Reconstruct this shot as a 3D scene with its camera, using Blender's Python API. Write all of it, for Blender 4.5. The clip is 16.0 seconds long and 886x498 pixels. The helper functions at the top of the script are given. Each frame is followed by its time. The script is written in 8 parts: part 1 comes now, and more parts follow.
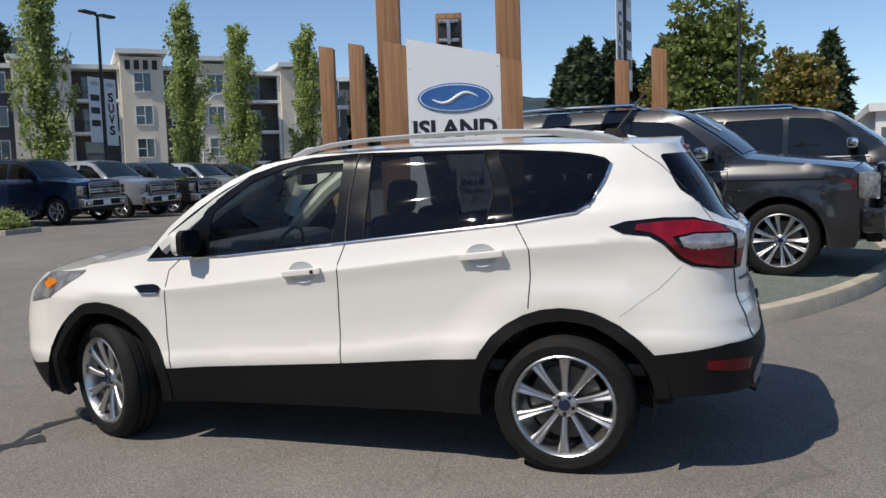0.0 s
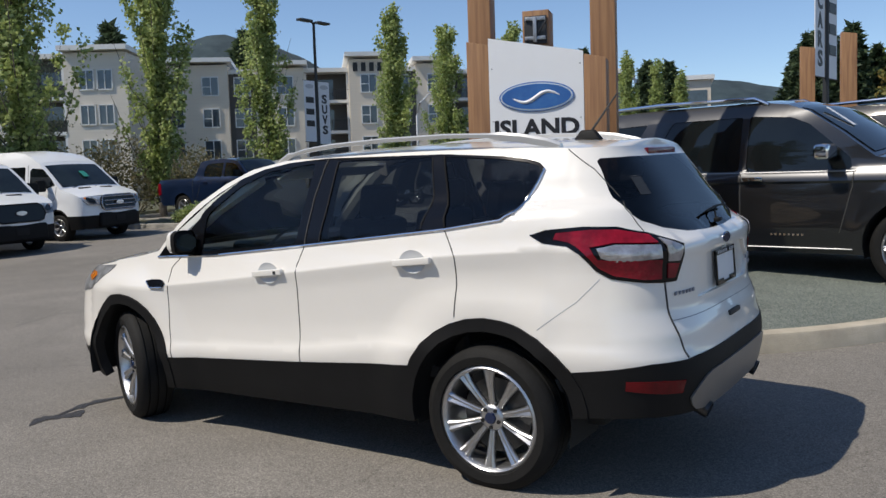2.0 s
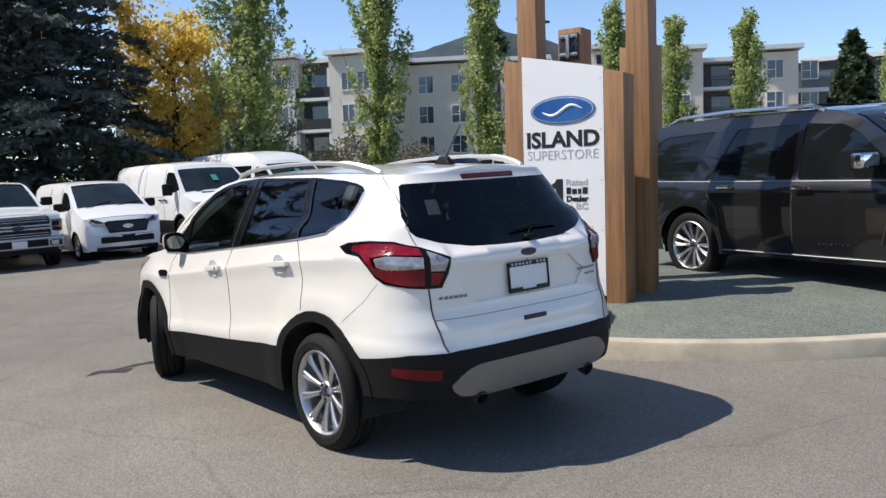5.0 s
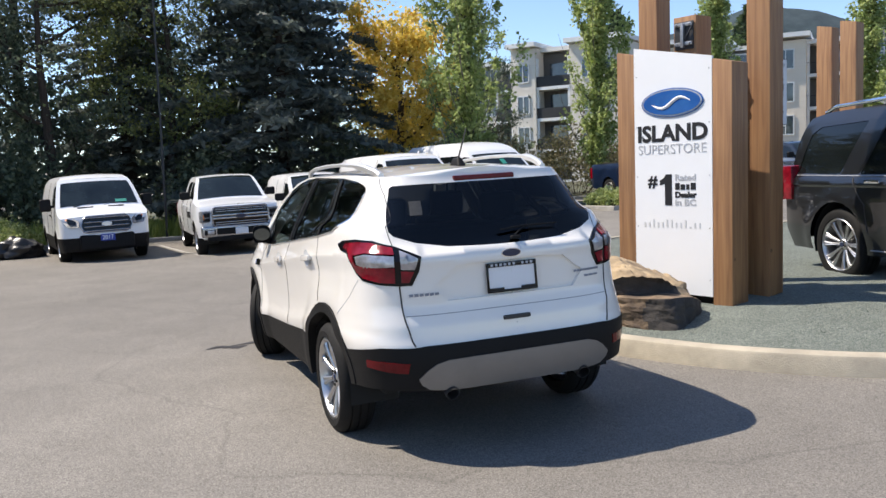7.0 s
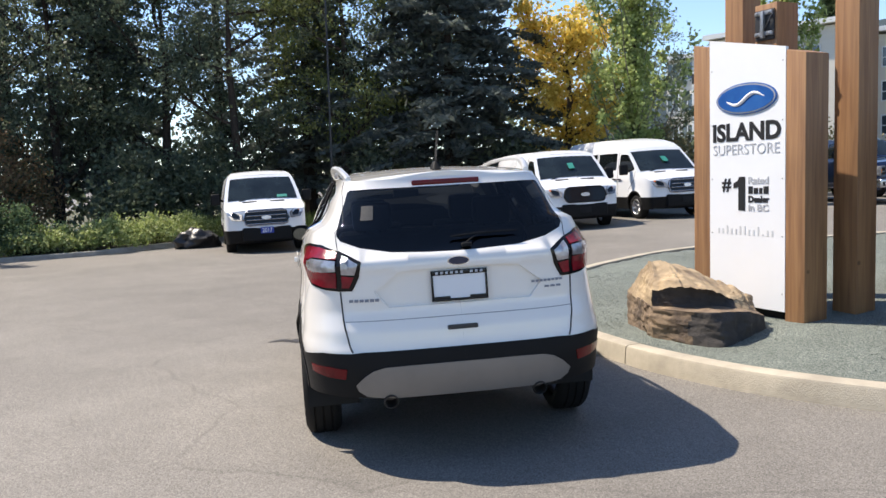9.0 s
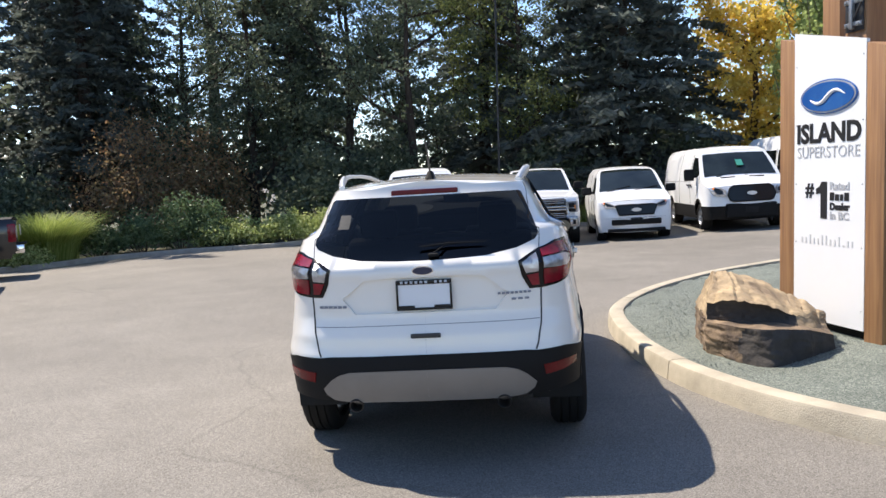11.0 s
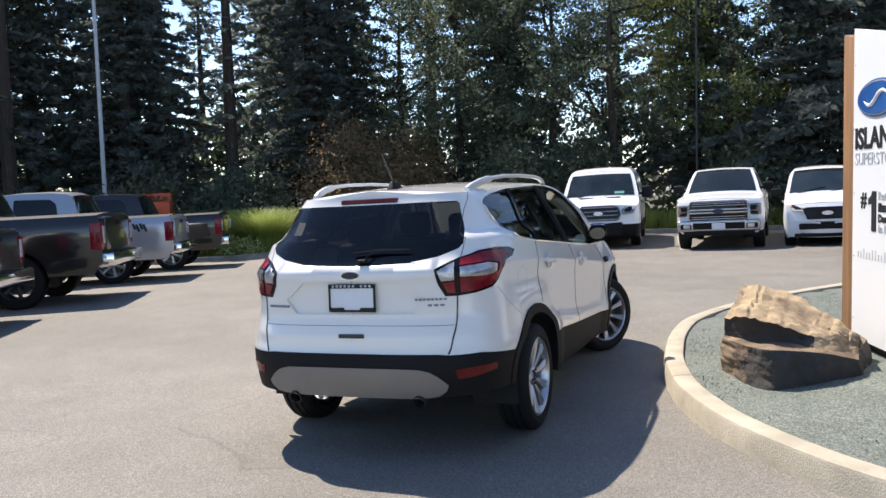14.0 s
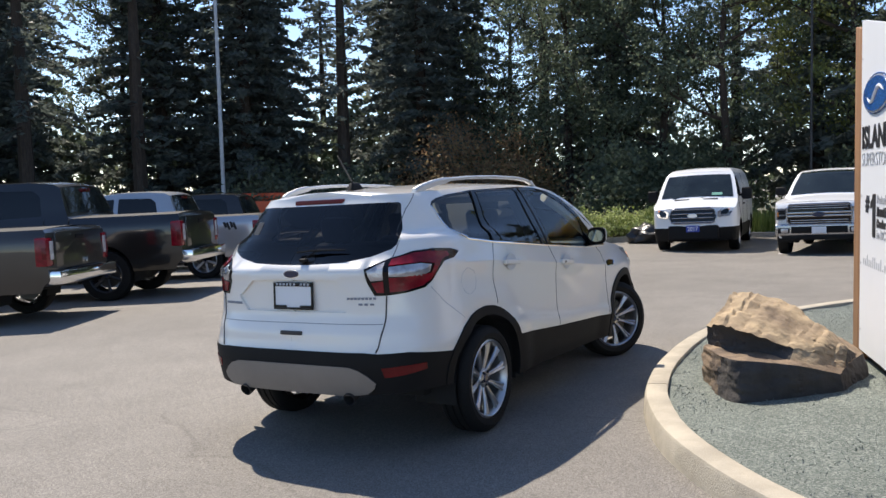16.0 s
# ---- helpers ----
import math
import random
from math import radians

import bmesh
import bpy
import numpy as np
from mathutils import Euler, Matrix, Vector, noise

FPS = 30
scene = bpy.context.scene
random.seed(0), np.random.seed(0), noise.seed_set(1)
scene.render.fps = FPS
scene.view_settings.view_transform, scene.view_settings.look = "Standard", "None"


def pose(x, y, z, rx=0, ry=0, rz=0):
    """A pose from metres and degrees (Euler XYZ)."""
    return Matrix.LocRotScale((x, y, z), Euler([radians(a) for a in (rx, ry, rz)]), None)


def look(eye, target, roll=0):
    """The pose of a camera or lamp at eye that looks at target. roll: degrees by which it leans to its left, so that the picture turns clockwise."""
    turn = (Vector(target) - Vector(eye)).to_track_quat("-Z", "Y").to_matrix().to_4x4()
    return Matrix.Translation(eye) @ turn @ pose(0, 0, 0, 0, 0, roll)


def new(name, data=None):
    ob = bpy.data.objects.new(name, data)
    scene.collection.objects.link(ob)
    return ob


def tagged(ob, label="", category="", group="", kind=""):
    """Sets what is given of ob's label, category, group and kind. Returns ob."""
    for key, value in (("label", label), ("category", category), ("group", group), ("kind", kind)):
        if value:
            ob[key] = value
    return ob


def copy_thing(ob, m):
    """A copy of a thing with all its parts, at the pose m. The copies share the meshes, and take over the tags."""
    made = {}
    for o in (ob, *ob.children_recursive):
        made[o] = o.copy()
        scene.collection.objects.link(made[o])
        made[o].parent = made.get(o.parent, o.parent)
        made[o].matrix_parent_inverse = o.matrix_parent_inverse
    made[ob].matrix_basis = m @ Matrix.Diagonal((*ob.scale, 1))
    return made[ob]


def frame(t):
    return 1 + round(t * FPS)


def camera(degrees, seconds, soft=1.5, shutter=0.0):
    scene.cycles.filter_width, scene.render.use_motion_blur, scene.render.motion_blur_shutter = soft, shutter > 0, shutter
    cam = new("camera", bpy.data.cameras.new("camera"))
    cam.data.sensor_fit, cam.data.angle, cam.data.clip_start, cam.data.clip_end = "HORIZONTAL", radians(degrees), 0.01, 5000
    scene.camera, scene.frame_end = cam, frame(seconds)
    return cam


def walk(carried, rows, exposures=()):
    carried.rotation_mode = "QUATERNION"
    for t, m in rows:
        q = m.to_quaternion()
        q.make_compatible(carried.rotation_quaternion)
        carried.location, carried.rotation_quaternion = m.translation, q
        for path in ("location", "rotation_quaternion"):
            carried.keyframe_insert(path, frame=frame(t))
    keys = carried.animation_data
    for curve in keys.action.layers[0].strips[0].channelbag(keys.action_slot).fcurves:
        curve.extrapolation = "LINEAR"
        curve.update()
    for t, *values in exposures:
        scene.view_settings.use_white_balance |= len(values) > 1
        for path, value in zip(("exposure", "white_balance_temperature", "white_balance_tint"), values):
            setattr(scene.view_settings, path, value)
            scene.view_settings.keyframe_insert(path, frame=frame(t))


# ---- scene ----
cam = camera(54.7, 16.0)

PATH = [
    (0, (2.118, -4.895, 1.447), (1.48, -3.007, 1.282), -1.9),
    (0.5, (2.4, -4.732, 1.429), (1.625, -2.896, 1.263), -1.8),
    (1, (2.692, -4.547, 1.433), (1.83, -2.749, 1.269), -1.9),
    (1.5, (3.037, -4.423, 1.458), (2.07, -2.679, 1.299), -1.8),
    (2, (3.39, -4.249, 1.452), (2.278, -2.593, 1.293), -1.9),
    (2.5, (3.779, -4.117, 1.46), (2.58, -2.525, 1.304), -1.8),
    (3, (4.137, -4.024, 1.448), (2.853, -2.498, 1.291), -1.9),
    (5.3, (5.839, -3.233, 1.556), (4.223, -2.073, 1.395), -1.7),
    (5.5, (5.948, -3.14, 1.559), (4.285, -2.042, 1.397), -1.7),
    (6, (6.25, -2.881, 1.568), (4.493, -1.94, 1.404), -1.8),
    (6.5, (6.406, -2.496, 1.563), (4.588, -1.679, 1.396), -1.9),
    (7, (6.588, -2.161, 1.586), (4.736, -1.425, 1.414), -1.9),
    (7.5, (6.721, -1.824, 1.594), (4.83, -1.194, 1.428), -2.1),
    (8, (6.752, -1.456, 1.582), (4.828, -0.938, 1.416), -1.9),
    (10.5, (7.01, 0.232, 1.642), (5.018, 0.155, 1.475), -1.7),
    (11, (6.943, 0.573, 1.654), (4.959, 0.381, 1.486), -1.7),
    (11.5, (6.967, 0.913, 1.652), (4.995, 0.62, 1.487), -1.7),
    (12, (6.931, 1.242, 1.659), (4.975, 0.857, 1.495), -1.7),
    (12.5, (6.862, 1.523, 1.671), (4.925, 1.056, 1.506), -1.6),
    (13, (6.878, 1.827, 1.677), (4.959, 1.286, 1.515), -1.7),
    (13.5, (6.838, 2.139, 1.685), (4.944, 1.516, 1.523), -1.6),
    (14, (6.76, 2.438, 1.695), (4.911, 1.693, 1.534), -1.6),
    (14.5, (6.699, 2.734, 1.695), (4.892, 1.892, 1.537), -1.7),
    (15, (6.52, 2.97, 1.685), (4.743, 2.066, 1.526), -1.6),
    (15.5, (6.353, 3.23, 1.678), (4.61, 2.262, 1.521), -1.6),
    (16, (6.272, 3.539, 1.671), (4.562, 2.513, 1.519), -1.5),
]
walk(cam, [(t, look(e, g, r)) for t, e, g, r in PATH],
     exposures=((0, 0.19, 6600, 11), (3, 0.30, 6600, 11), (5.5, 0.75, 6650, 12), (8, 1.0, 6800, 13), (11, 1.15, 6850, 13), (15.4, 1.14, 6800, 13), (16, 0.92, 6780, 13)))

# ---- light ----
SUN_DIR = Vector((0.435, 0.615, -1.0)).normalized()
world = bpy.data.worlds.new("sky")
scene.world = world
world.use_nodes = True
wn = world.node_tree
sky = wn.nodes.new("ShaderNodeTexSky")
sky.sky_type = 'NISHITA'
sky.sun_disc = False
sky.sun_elevation = math.asin(-SUN_DIR.z)
sky.sun_rotation = math.atan2(-SUN_DIR.x, -SUN_DIR.y)
sky.altitude = 30
sky.air_density = 0.85
sky.dust_density = 0.08
sky.ozone_density = 4.0
wn.links.new(sky.outputs[0], wn.nodes["Background"].inputs[0])
wn.nodes["Background"].inputs[1].default_value = 0.115
sun = bpy.data.lights.new("sun", 'SUN')
sun.energy = 3.6
sun.angle = radians(0.53)
sun.color = (1.0, 0.94, 0.83)
sun_ob = new("sun", sun)
sun_ob.matrix_world = Matrix.Translation((0, 0, 40)) @ SUN_DIR.to_track_quat("-Z", "Y").to_matrix().to_4x4()

rnd = random.Random(7)


# ---- materials ----
def mat(name, color, rough=0.6, metal=0.0, grain=0.0, scale=8.0, bump=0.0, bump_scale=60.0, spec=0.5, coat=0.0,
        color2=None, emit=0.0, vary=0.0, coord="Object", stretch=(1, 1, 1), detail=6.0):
    """A principled surface with coarse and fine variation of its colour, and fine relief."""
    m = bpy.data.materials.new(name)
    m.use_nodes = True
    n, l = m.node_tree.nodes, m.node_tree.links
    b = n["Principled BSDF"]
    b.inputs["Roughness"].default_value = rough
    b.inputs["Metallic"].default_value = metal
    b.inputs["Specular IOR Level"].default_value = spec
    b.inputs["Coat Weight"].default_value = coat
    b.inputs["Coat Roughness"].default_value = 0.03
    b.inputs["Base Color"].default_value = (*color, 1)
    if emit:
        b.inputs["Emission Color"].default_value = (*color, 1)
        b.inputs["Emission Strength"].default_value = emit
    if grain or color2 or bump or vary:
        tc = n.new("ShaderNodeTexCoord")
        mp = n.new("ShaderNodeMapping")
        mp.inputs["Scale"].default_value = stretch
        l.new(tc.outputs[coord], mp.inputs["Vector"])
        n1 = n.new("ShaderNodeTexNoise")
        n1.inputs["Scale"].default_value = scale
        n1.inputs["Detail"].default_value = detail
        n1.inputs["Roughness"].default_value = 0.65
        l.new(mp.outputs[0], n1.inputs["Vector"])
        mix = n.new("ShaderNodeMix")
        mix.data_type = 'RGBA'
        c2 = color2 or tuple(c * (1 - grain) for c in color)
        mix.inputs["A"].default_value = (*color, 1)
        mix.inputs["B"].default_value = (*c2, 1)
        ramp = n.new("ShaderNodeMapRange")
        ramp.inputs["From Min"].default_value = 0.35
        ramp.inputs["From Max"].default_value = 0.65
        l.new(n1.outputs["Fac"], ramp.inputs["Value"])
        l.new(ramp.outputs[0], mix.inputs["Factor"])
        out = mix.outputs["Result"]
        if vary:
            info = n.new("ShaderNodeObjectInfo")
            hsv = n.new("ShaderNodeHueSaturation")
            mr = n.new("ShaderNodeMapRange")
            mr.inputs["To Min"].default_value = 1 - vary
            mr.inputs["To Max"].default_value = 1 + vary
            l.new(info.outputs["Random"], mr.inputs["Value"])
            l.new(mr.outputs[0], hsv.inputs["Value"])
            l.new(out, hsv.inputs["Color"])
            out = hsv.outputs[0]
        l.new(out, b.inputs["Base Color"])
        if bump:
            n2 = n.new("ShaderNodeTexNoise")
            n2.inputs["Scale"].default_value = bump_scale
            n2.inputs["Detail"].default_value = 4
            l.new(mp.outputs[0], n2.inputs["Vector"])
            bp = n.new("ShaderNodeBump")
            bp.inputs["Strength"].default_value = bump
            bp.inputs["Distance"].default_value = 0.02
            l.new(n2.outputs["Fac"], bp.inputs["Height"])
            l.new(bp.outputs[0], b.inputs["Normal"])
    return m


def glass(name, tint, rough=0.015, ior=1.5):
    m = bpy.data.materials.new(name)
    m.use_nodes = True
    n, l = m.node_tree.nodes, m.node_tree.links
    n.remove(n["Principled BSDF"])
    tr, gl, mx, fr = (n.new(k) for k in ("ShaderNodeBsdfTransparent", "ShaderNodeBsdfGlossy", "ShaderNodeMixShader", "ShaderNodeFresnel"))
    tr.inputs[0].default_value = (*tint, 1)
    gl.inputs["Roughness"].default_value = rough
    fr.inputs[0].default_value = ior
    l.new(fr.outputs[0], mx.inputs[0])
    l.new(tr.outputs[0], mx.inputs[1])
    l.new(gl.outputs[0], mx.inputs[2])
    l.new(mx.outputs[0], n["Material Output"].inputs[0])
    return m


def leaf_mat(name, c1, c2, through_light=0.35, rough=0.55):
    """Leaves: each leaf its own tone, partly lit through."""
    m = bpy.data.materials.new(name)
    m.use_nodes = True
    n, l = m.node_tree.nodes, m.node_tree.links
    b = n["Principled BSDF"]
    b.inputs["Roughness"].default_value = rough
    b.inputs["Specular IOR Level"].default_value = 0.3
    geo = n.new("ShaderNodeNewGeometry")
    mix = n.new("ShaderNodeMix")
    mix.data_type = 'RGBA'
    mix.inputs["A"].default_value = (*c1, 1)
    mix.inputs["B"].default_value = (*c2, 1)
    l.new(geo.outputs["Random Per Island"], mix.inputs["Factor"])
    l.new(mix.outputs["Result"], b.inputs["Base Color"])
    t = n.new("ShaderNodeBsdfTranslucent")
    l.new(mix.outputs["Result"], t.inputs[0])
    mx = n.new("ShaderNodeMixShader")
    mx.inputs[0].default_value = through_light
    l.new(b.outputs[0], mx.inputs[1])
    l.new(t.outputs[0], mx.inputs[2])
    l.new(mx.outputs[0], n["Material Output"].inputs[0])
    return m


def ground_mat(name, stops, fine, coarse, rough, bump, patch=0.25, cracks=False, speck=0.0):
    """Asphalt, gravel and the like: fine stones between given tones, coarse stains, relief, and cracks."""
    m = bpy.data.materials.new(name)
    m.use_nodes = True
    n, l = m.node_tree.nodes, m.node_tree.links
    b = n["Principled BSDF"]
    b.inputs["Roughness"].default_value = rough
    b.inputs["Specular IOR Level"].default_value = 0.35
    tc = n.new("ShaderNodeTexCoord")
    vor = n.new("ShaderNodeTexVoronoi")
    vor.inputs["Scale"].default_value = fine
    l.new(tc.outputs["Object"], vor.inputs["Vector"])
    sep = n.new("ShaderNodeSeparateColor")
    l.new(vor.outputs["Color"], sep.inputs[0])
    ramp = n.new("ShaderNodeValToRGB")
    els = ramp.color_ramp.elements
    els[0].color, els[1].color = (*stops[0], 1), (*stops[-1], 1)
    for i, c in enumerate(stops[1:-1]):
        e = els.new((i + 1) / (len(stops) - 1))
        e.color = (*c, 1)
    l.new(sep.outputs[0], ramp.inputs[0])
    out = ramp.outputs[0]
    for sc, amt in ((coarse, patch), (coarse * 7, patch * 0.6)):
        nz = n.new("ShaderNodeTexNoise")
        nz.inputs["Scale"].default_value = sc
        nz.inputs["Detail"].default_value = 5
        l.new(tc.outputs["Object"], nz.inputs["Vector"])
        mr = n.new("ShaderNodeMapRange")
        mr.inputs["From Min"].default_value, mr.inputs["From Max"].default_value = 0.3, 0.7
        mr.inputs["To Min"].default_value, mr.inputs["To Max"].default_value = 1 - amt, 1 + amt
        l.new(nz.outputs["Fac"], mr.inputs["Value"])
        hsv = n.new("ShaderNodeHueSaturation")
        l.new(out, hsv.inputs["Color"])
        l.new(mr.outputs[0], hsv.inputs["Value"])
        out = hsv.outputs[0]
    if cracks:
        wv = n.new("ShaderNodeTexNoise")
        wv.inputs["Scale"].default_value = 1.5
        l.new(tc.outputs["Object"], wv.inputs["Vector"])
        ad = n.new("ShaderNodeMix")
        ad.data_type = 'RGBA'
        ad.inputs["Factor"].default_value = 0.25
        l.new(tc.outputs["Object"], ad.inputs["A"])
        l.new(wv.outputs["Color"], ad.inputs["B"])
        cv = n.new("ShaderNodeTexVoronoi")
        cv.feature = 'DISTANCE_TO_EDGE'
        cv.inputs["Scale"].default_value = 0.33
        l.new(ad.outputs["Result"], cv.inputs["Vector"])
        lt = n.new("ShaderNodeMapRange")
        lt.inputs["From Min"].default_value, lt.inputs["From Max"].default_value = 0.0, 0.005
        lt.inputs["To Min"].default_value = 0.82
        l.new(cv.outputs["Distance"], lt.inputs["Value"])
        hs = n.new("ShaderNodeHueSaturation")
        l.new(out, hs.inputs["Color"])
        l.new(lt.outputs[0], hs.inputs["Value"])
        out = hs.outputs[0]
    l.new(out, b.inputs["Base Color"])
    bp = n.new("ShaderNodeBump")
    bp.inputs["Strength"].default_value = bump
    bp.inputs["Distance"].default_value = 0.01
    l.new(sep.outputs[1], bp.inputs["Height"])
    l.new(bp.outputs[0], b.inputs["Normal"])
    return m


def timber_mat(name, c1, c2, along=2):
    """Stained timber, with streaks along one axis, knots and checks."""
    m = bpy.data.materials.new(name)
    m.use_nodes = True
    n, l = m.node_tree.nodes, m.node_tree.links
    b = n["Principled BSDF"]
    b.inputs["Roughness"].default_value = 0.6
    tc = n.new("ShaderNodeTexCoord")
    mp = n.new("ShaderNodeMapping")
    s = [14.0, 14.0, 14.0]
    s[along] = 0.7
    mp.inputs["Scale"].default_value = s
    l.new(tc.outputs["Object"], mp.inputs[0])
    nz = n.new("ShaderNodeTexNoise")
    nz.inputs["Scale"].default_value = 1.6
    nz.inputs["Detail"].default_value = 8
    nz.inputs["Distortion"].default_value = 0.6
    l.new(mp.outputs[0], nz.inputs[0])
    ramp = n.new("ShaderNodeValToRGB")
    e = ramp.color_ramp.elements
    e[0].position, e[1].position = 0.3, 0.7
    e[0].color, e[1].color = (*c2, 1), (*c1, 1)
    l.new(nz.outputs["Fac"], ramp.inputs[0])
    kn = n.new("ShaderNodeTexVoronoi")
    kn.inputs["Scale"].default_value = 2.3
    l.new(tc.outputs["Object"], kn.inputs[0])
    mr = n.new("ShaderNodeMapRange")
    mr.inputs["From Min"].default_value, mr.inputs["From Max"].default_value = 0.03, 0.06
    mr.inputs["To Min"].default_value = 0.45
    l.new(kn.outputs["Distance"], mr.inputs["Value"])
    big = n.new("ShaderNodeTexNoise")
    big.inputs["Scale"].default_value = 1.1
    l.new(tc.outputs["Object"], big.inputs[0])
    mr2 = n.new("ShaderNodeMapRange")
    mr2.inputs["To Min"].default_value, mr2.inputs["To Max"].default_value = 0.75, 1.2
    l.new(big.outputs["Fac"], mr2.inputs["Value"])
    mu = n.new("ShaderNodeMath")
    mu.operation = 'MULTIPLY'
    l.new(mr.outputs[0], mu.inputs[0])
    l.new(mr2.outputs[0], mu.inputs[1])
    hsv = n.new("ShaderNodeHueSaturation")
    l.new(ramp.outputs[0], hsv.inputs["Color"])
    l.new(mu.outputs[0], hsv.inputs["Value"])
    l.new(hsv.outputs[0], b.inputs["Base Color"])
    bp = n.new("ShaderNodeBump")
    bp.inputs["Strength"].default_value = 0.3
    bp.inputs["Distance"].default_value = 0.01
    l.new(nz.outputs["Fac"], bp.inputs["Height"])
    l.new(bp.outputs[0], b.inputs["Normal"])
    return m


M_ASPHALT = ground_mat("asphalt", [(0.105, 0.097, 0.085), (0.170, 0.156, 0.137), (0.205, 0.188, 0.166), (0.290, 0.268, 0.237)], 170, 0.22, 0.8, 0.30, patch=0.14, cracks=True)
M_GRAVEL = ground_mat("gravel", [(0.085, 0.102, 0.088), (0.135, 0.156, 0.136), (0.172, 0.193, 0.167), (0.27, 0.285, 0.25)], 105, 0.5, 0.9, 1.0, patch=0.14)
M_WET = mat("damp_asphalt", (0.055, 0.05, 0.046), 0.45, grain=0.4, scale=40, bump=0.4, bump_scale=130)
M_CONCRETE = mat("concrete", (0.50, 0.44, 0.34), 0.85, grain=0.28, scale=3.0, bump=0.25, bump_scale=90)
M_CONCRETE_GREY = mat("concrete_grey", (0.36, 0.34, 0.30), 0.85, grain=0.3, scale=3.0, bump=0.25, bump_scale=90)
M_EARTH = mat("earth", (0.10, 0.075, 0.05), 0.95, grain=0.4, scale=2.0, bump=0.5, bump_scale=30, color2=(0.08, 0.10, 0.04))
M_TIMBER = timber_mat("stained_timber", (0.38, 0.205, 0.092), (0.22, 0.105, 0.048))
M_WHITE_PANEL = mat("white_panel", (0.80, 0.81, 0.82), 0.4, grain=0.03, scale=1.5)
M_BLACK_PRINT = mat("black_print", (0.012, 0.012, 0.014), 0.5)
M_GREY_PRINT = mat("grey_print", (0.42, 0.43, 0.45), 0.5)
M_LIGHT_PRINT_SHADE = mat("pale_grey_print_and_shade", (0.58, 0.59, 0.60), 0.5)
M_BLUE = mat("enamel_blue", (0.012, 0.075, 0.30), 0.25, coat=0.5, grain=0.25, scale=2.5, color2=(0.03, 0.13, 0.38))
M_BLUE_DARK = mat("enamel_dark_blue", (0.005, 0.014, 0.05), 0.2, coat=0.4)
M_SILVER = mat("brushed_silver", (0.75, 0.77, 0.80), 0.25, metal=0.6)
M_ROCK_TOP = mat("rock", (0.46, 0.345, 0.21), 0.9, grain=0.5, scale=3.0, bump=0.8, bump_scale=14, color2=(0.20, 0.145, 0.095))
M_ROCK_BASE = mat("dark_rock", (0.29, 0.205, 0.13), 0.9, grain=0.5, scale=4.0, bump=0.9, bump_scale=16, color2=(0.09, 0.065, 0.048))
# near-black tone that holds the shade on the boulder's front and far end
M_ROCK_SHADE = mat("shaded_rock_face", (0.075, 0.065, 0.057), 0.9, grain=0.5, scale=5.0, bump=0.8, bump_scale=16, color2=(0.045, 0.04, 0.038))
M_STEEL = mat("galvanised_steel", (0.45, 0.46, 0.47), 0.4, metal=0.8, grain=0.25, scale=20)
M_POLE = mat("pole_paint", (0.55, 0.56, 0.58), 0.45, grain=0.15, scale=3)
M_POLE_DARK = mat("dark_pole_paint", (0.025, 0.026, 0.028), 0.5, grain=0.2, scale=5)

M_WHITE = mat("pearl_white_paint", (0.80, 0.768, 0.715), 0.30, coat=0.9, grain=0.02, scale=1.2)
M_WHITE_VAN = mat("white_paint", (0.80, 0.81, 0.82), 0.32, coat=0.6, grain=0.03, scale=1.5)
M_SILVER_PAINT = mat("silver_paint", (0.42, 0.44, 0.47), 0.30, metal=0.55, coat=0.8, grain=0.05, scale=2)
M_GREY_PAINT = mat("magnetic_grey_paint", (0.013, 0.013, 0.014), 0.28, metal=0.45, coat=1.0, grain=0.08, scale=2)
M_SUV_PAINT = mat("mid_grey_paint", (0.024, 0.0245, 0.027), 0.30, metal=0.6, coat=1.0, grain=0.06, scale=2)
M_STONE_PAINT = mat("stone_grey_paint", (0.042, 0.037, 0.033), 0.30, metal=0.5, coat=1.0, grain=0.08, scale=2)
M_BLUE_PAINT = mat("dark_blue_paint", (0.009, 0.022, 0.065), 0.28, metal=0.35, coat=1.0, grain=0.08, scale=2)
M_BLACK_PAINT = mat("black_paint", (0.010, 0.010, 0.012), 0.25, coat=1.0, grain=0.05, scale=2)
M_PLASTIC = mat("black_plastic", (0.008, 0.008, 0.0085), 0.62, spec=0.2, grain=0.2, scale=6, bump=0.08, bump_scale=300)
M_GLOSS_BLACK = mat("gloss_black", (0.005, 0.005, 0.006), 0.10, spec=0.30)
M_SKID = mat("skid_silver", (0.24, 0.232, 0.225), 0.42, metal=0.6, grain=0.08, scale=4)
M_RUBBER = mat("tyre_rubber", (0.011, 0.0107, 0.0104), 0.75, spec=0.25, grain=0.3, scale=12, bump=0.15, bump_scale=80)
M_CHROME = mat("chrome", (0.82, 0.82, 0.83), 0.10, metal=1.0)
M_BRIGHT = mat("dull_chrome", (0.42, 0.42, 0.43), 0.22, metal=0.9, grain=0.15, scale=6)
M_ALLOY = mat("polished_alloy", (0.54, 0.54, 0.545), 0.33, metal=0.95, grain=0.10, scale=14)
M_SATIN = mat("satin_moulding", (0.34, 0.34, 0.35), 0.5, metal=0.7)
M_ALLOY_DARK = mat("dark_alloy", (0.07, 0.07, 0.072), 0.35, metal=0.8)
M_RED_LENS = mat("red_lens", (0.27, 0.006, 0.018), 0.14, coat=0.15, spec=0.35, grain=0.6, scale=9, bump=0.15, bump_scale=40)
M_RED_DARK = mat("dark_red_lens", (0.14, 0.004, 0.007), 0.18, coat=0.0, spec=0.3, grain=0.3, scale=14)
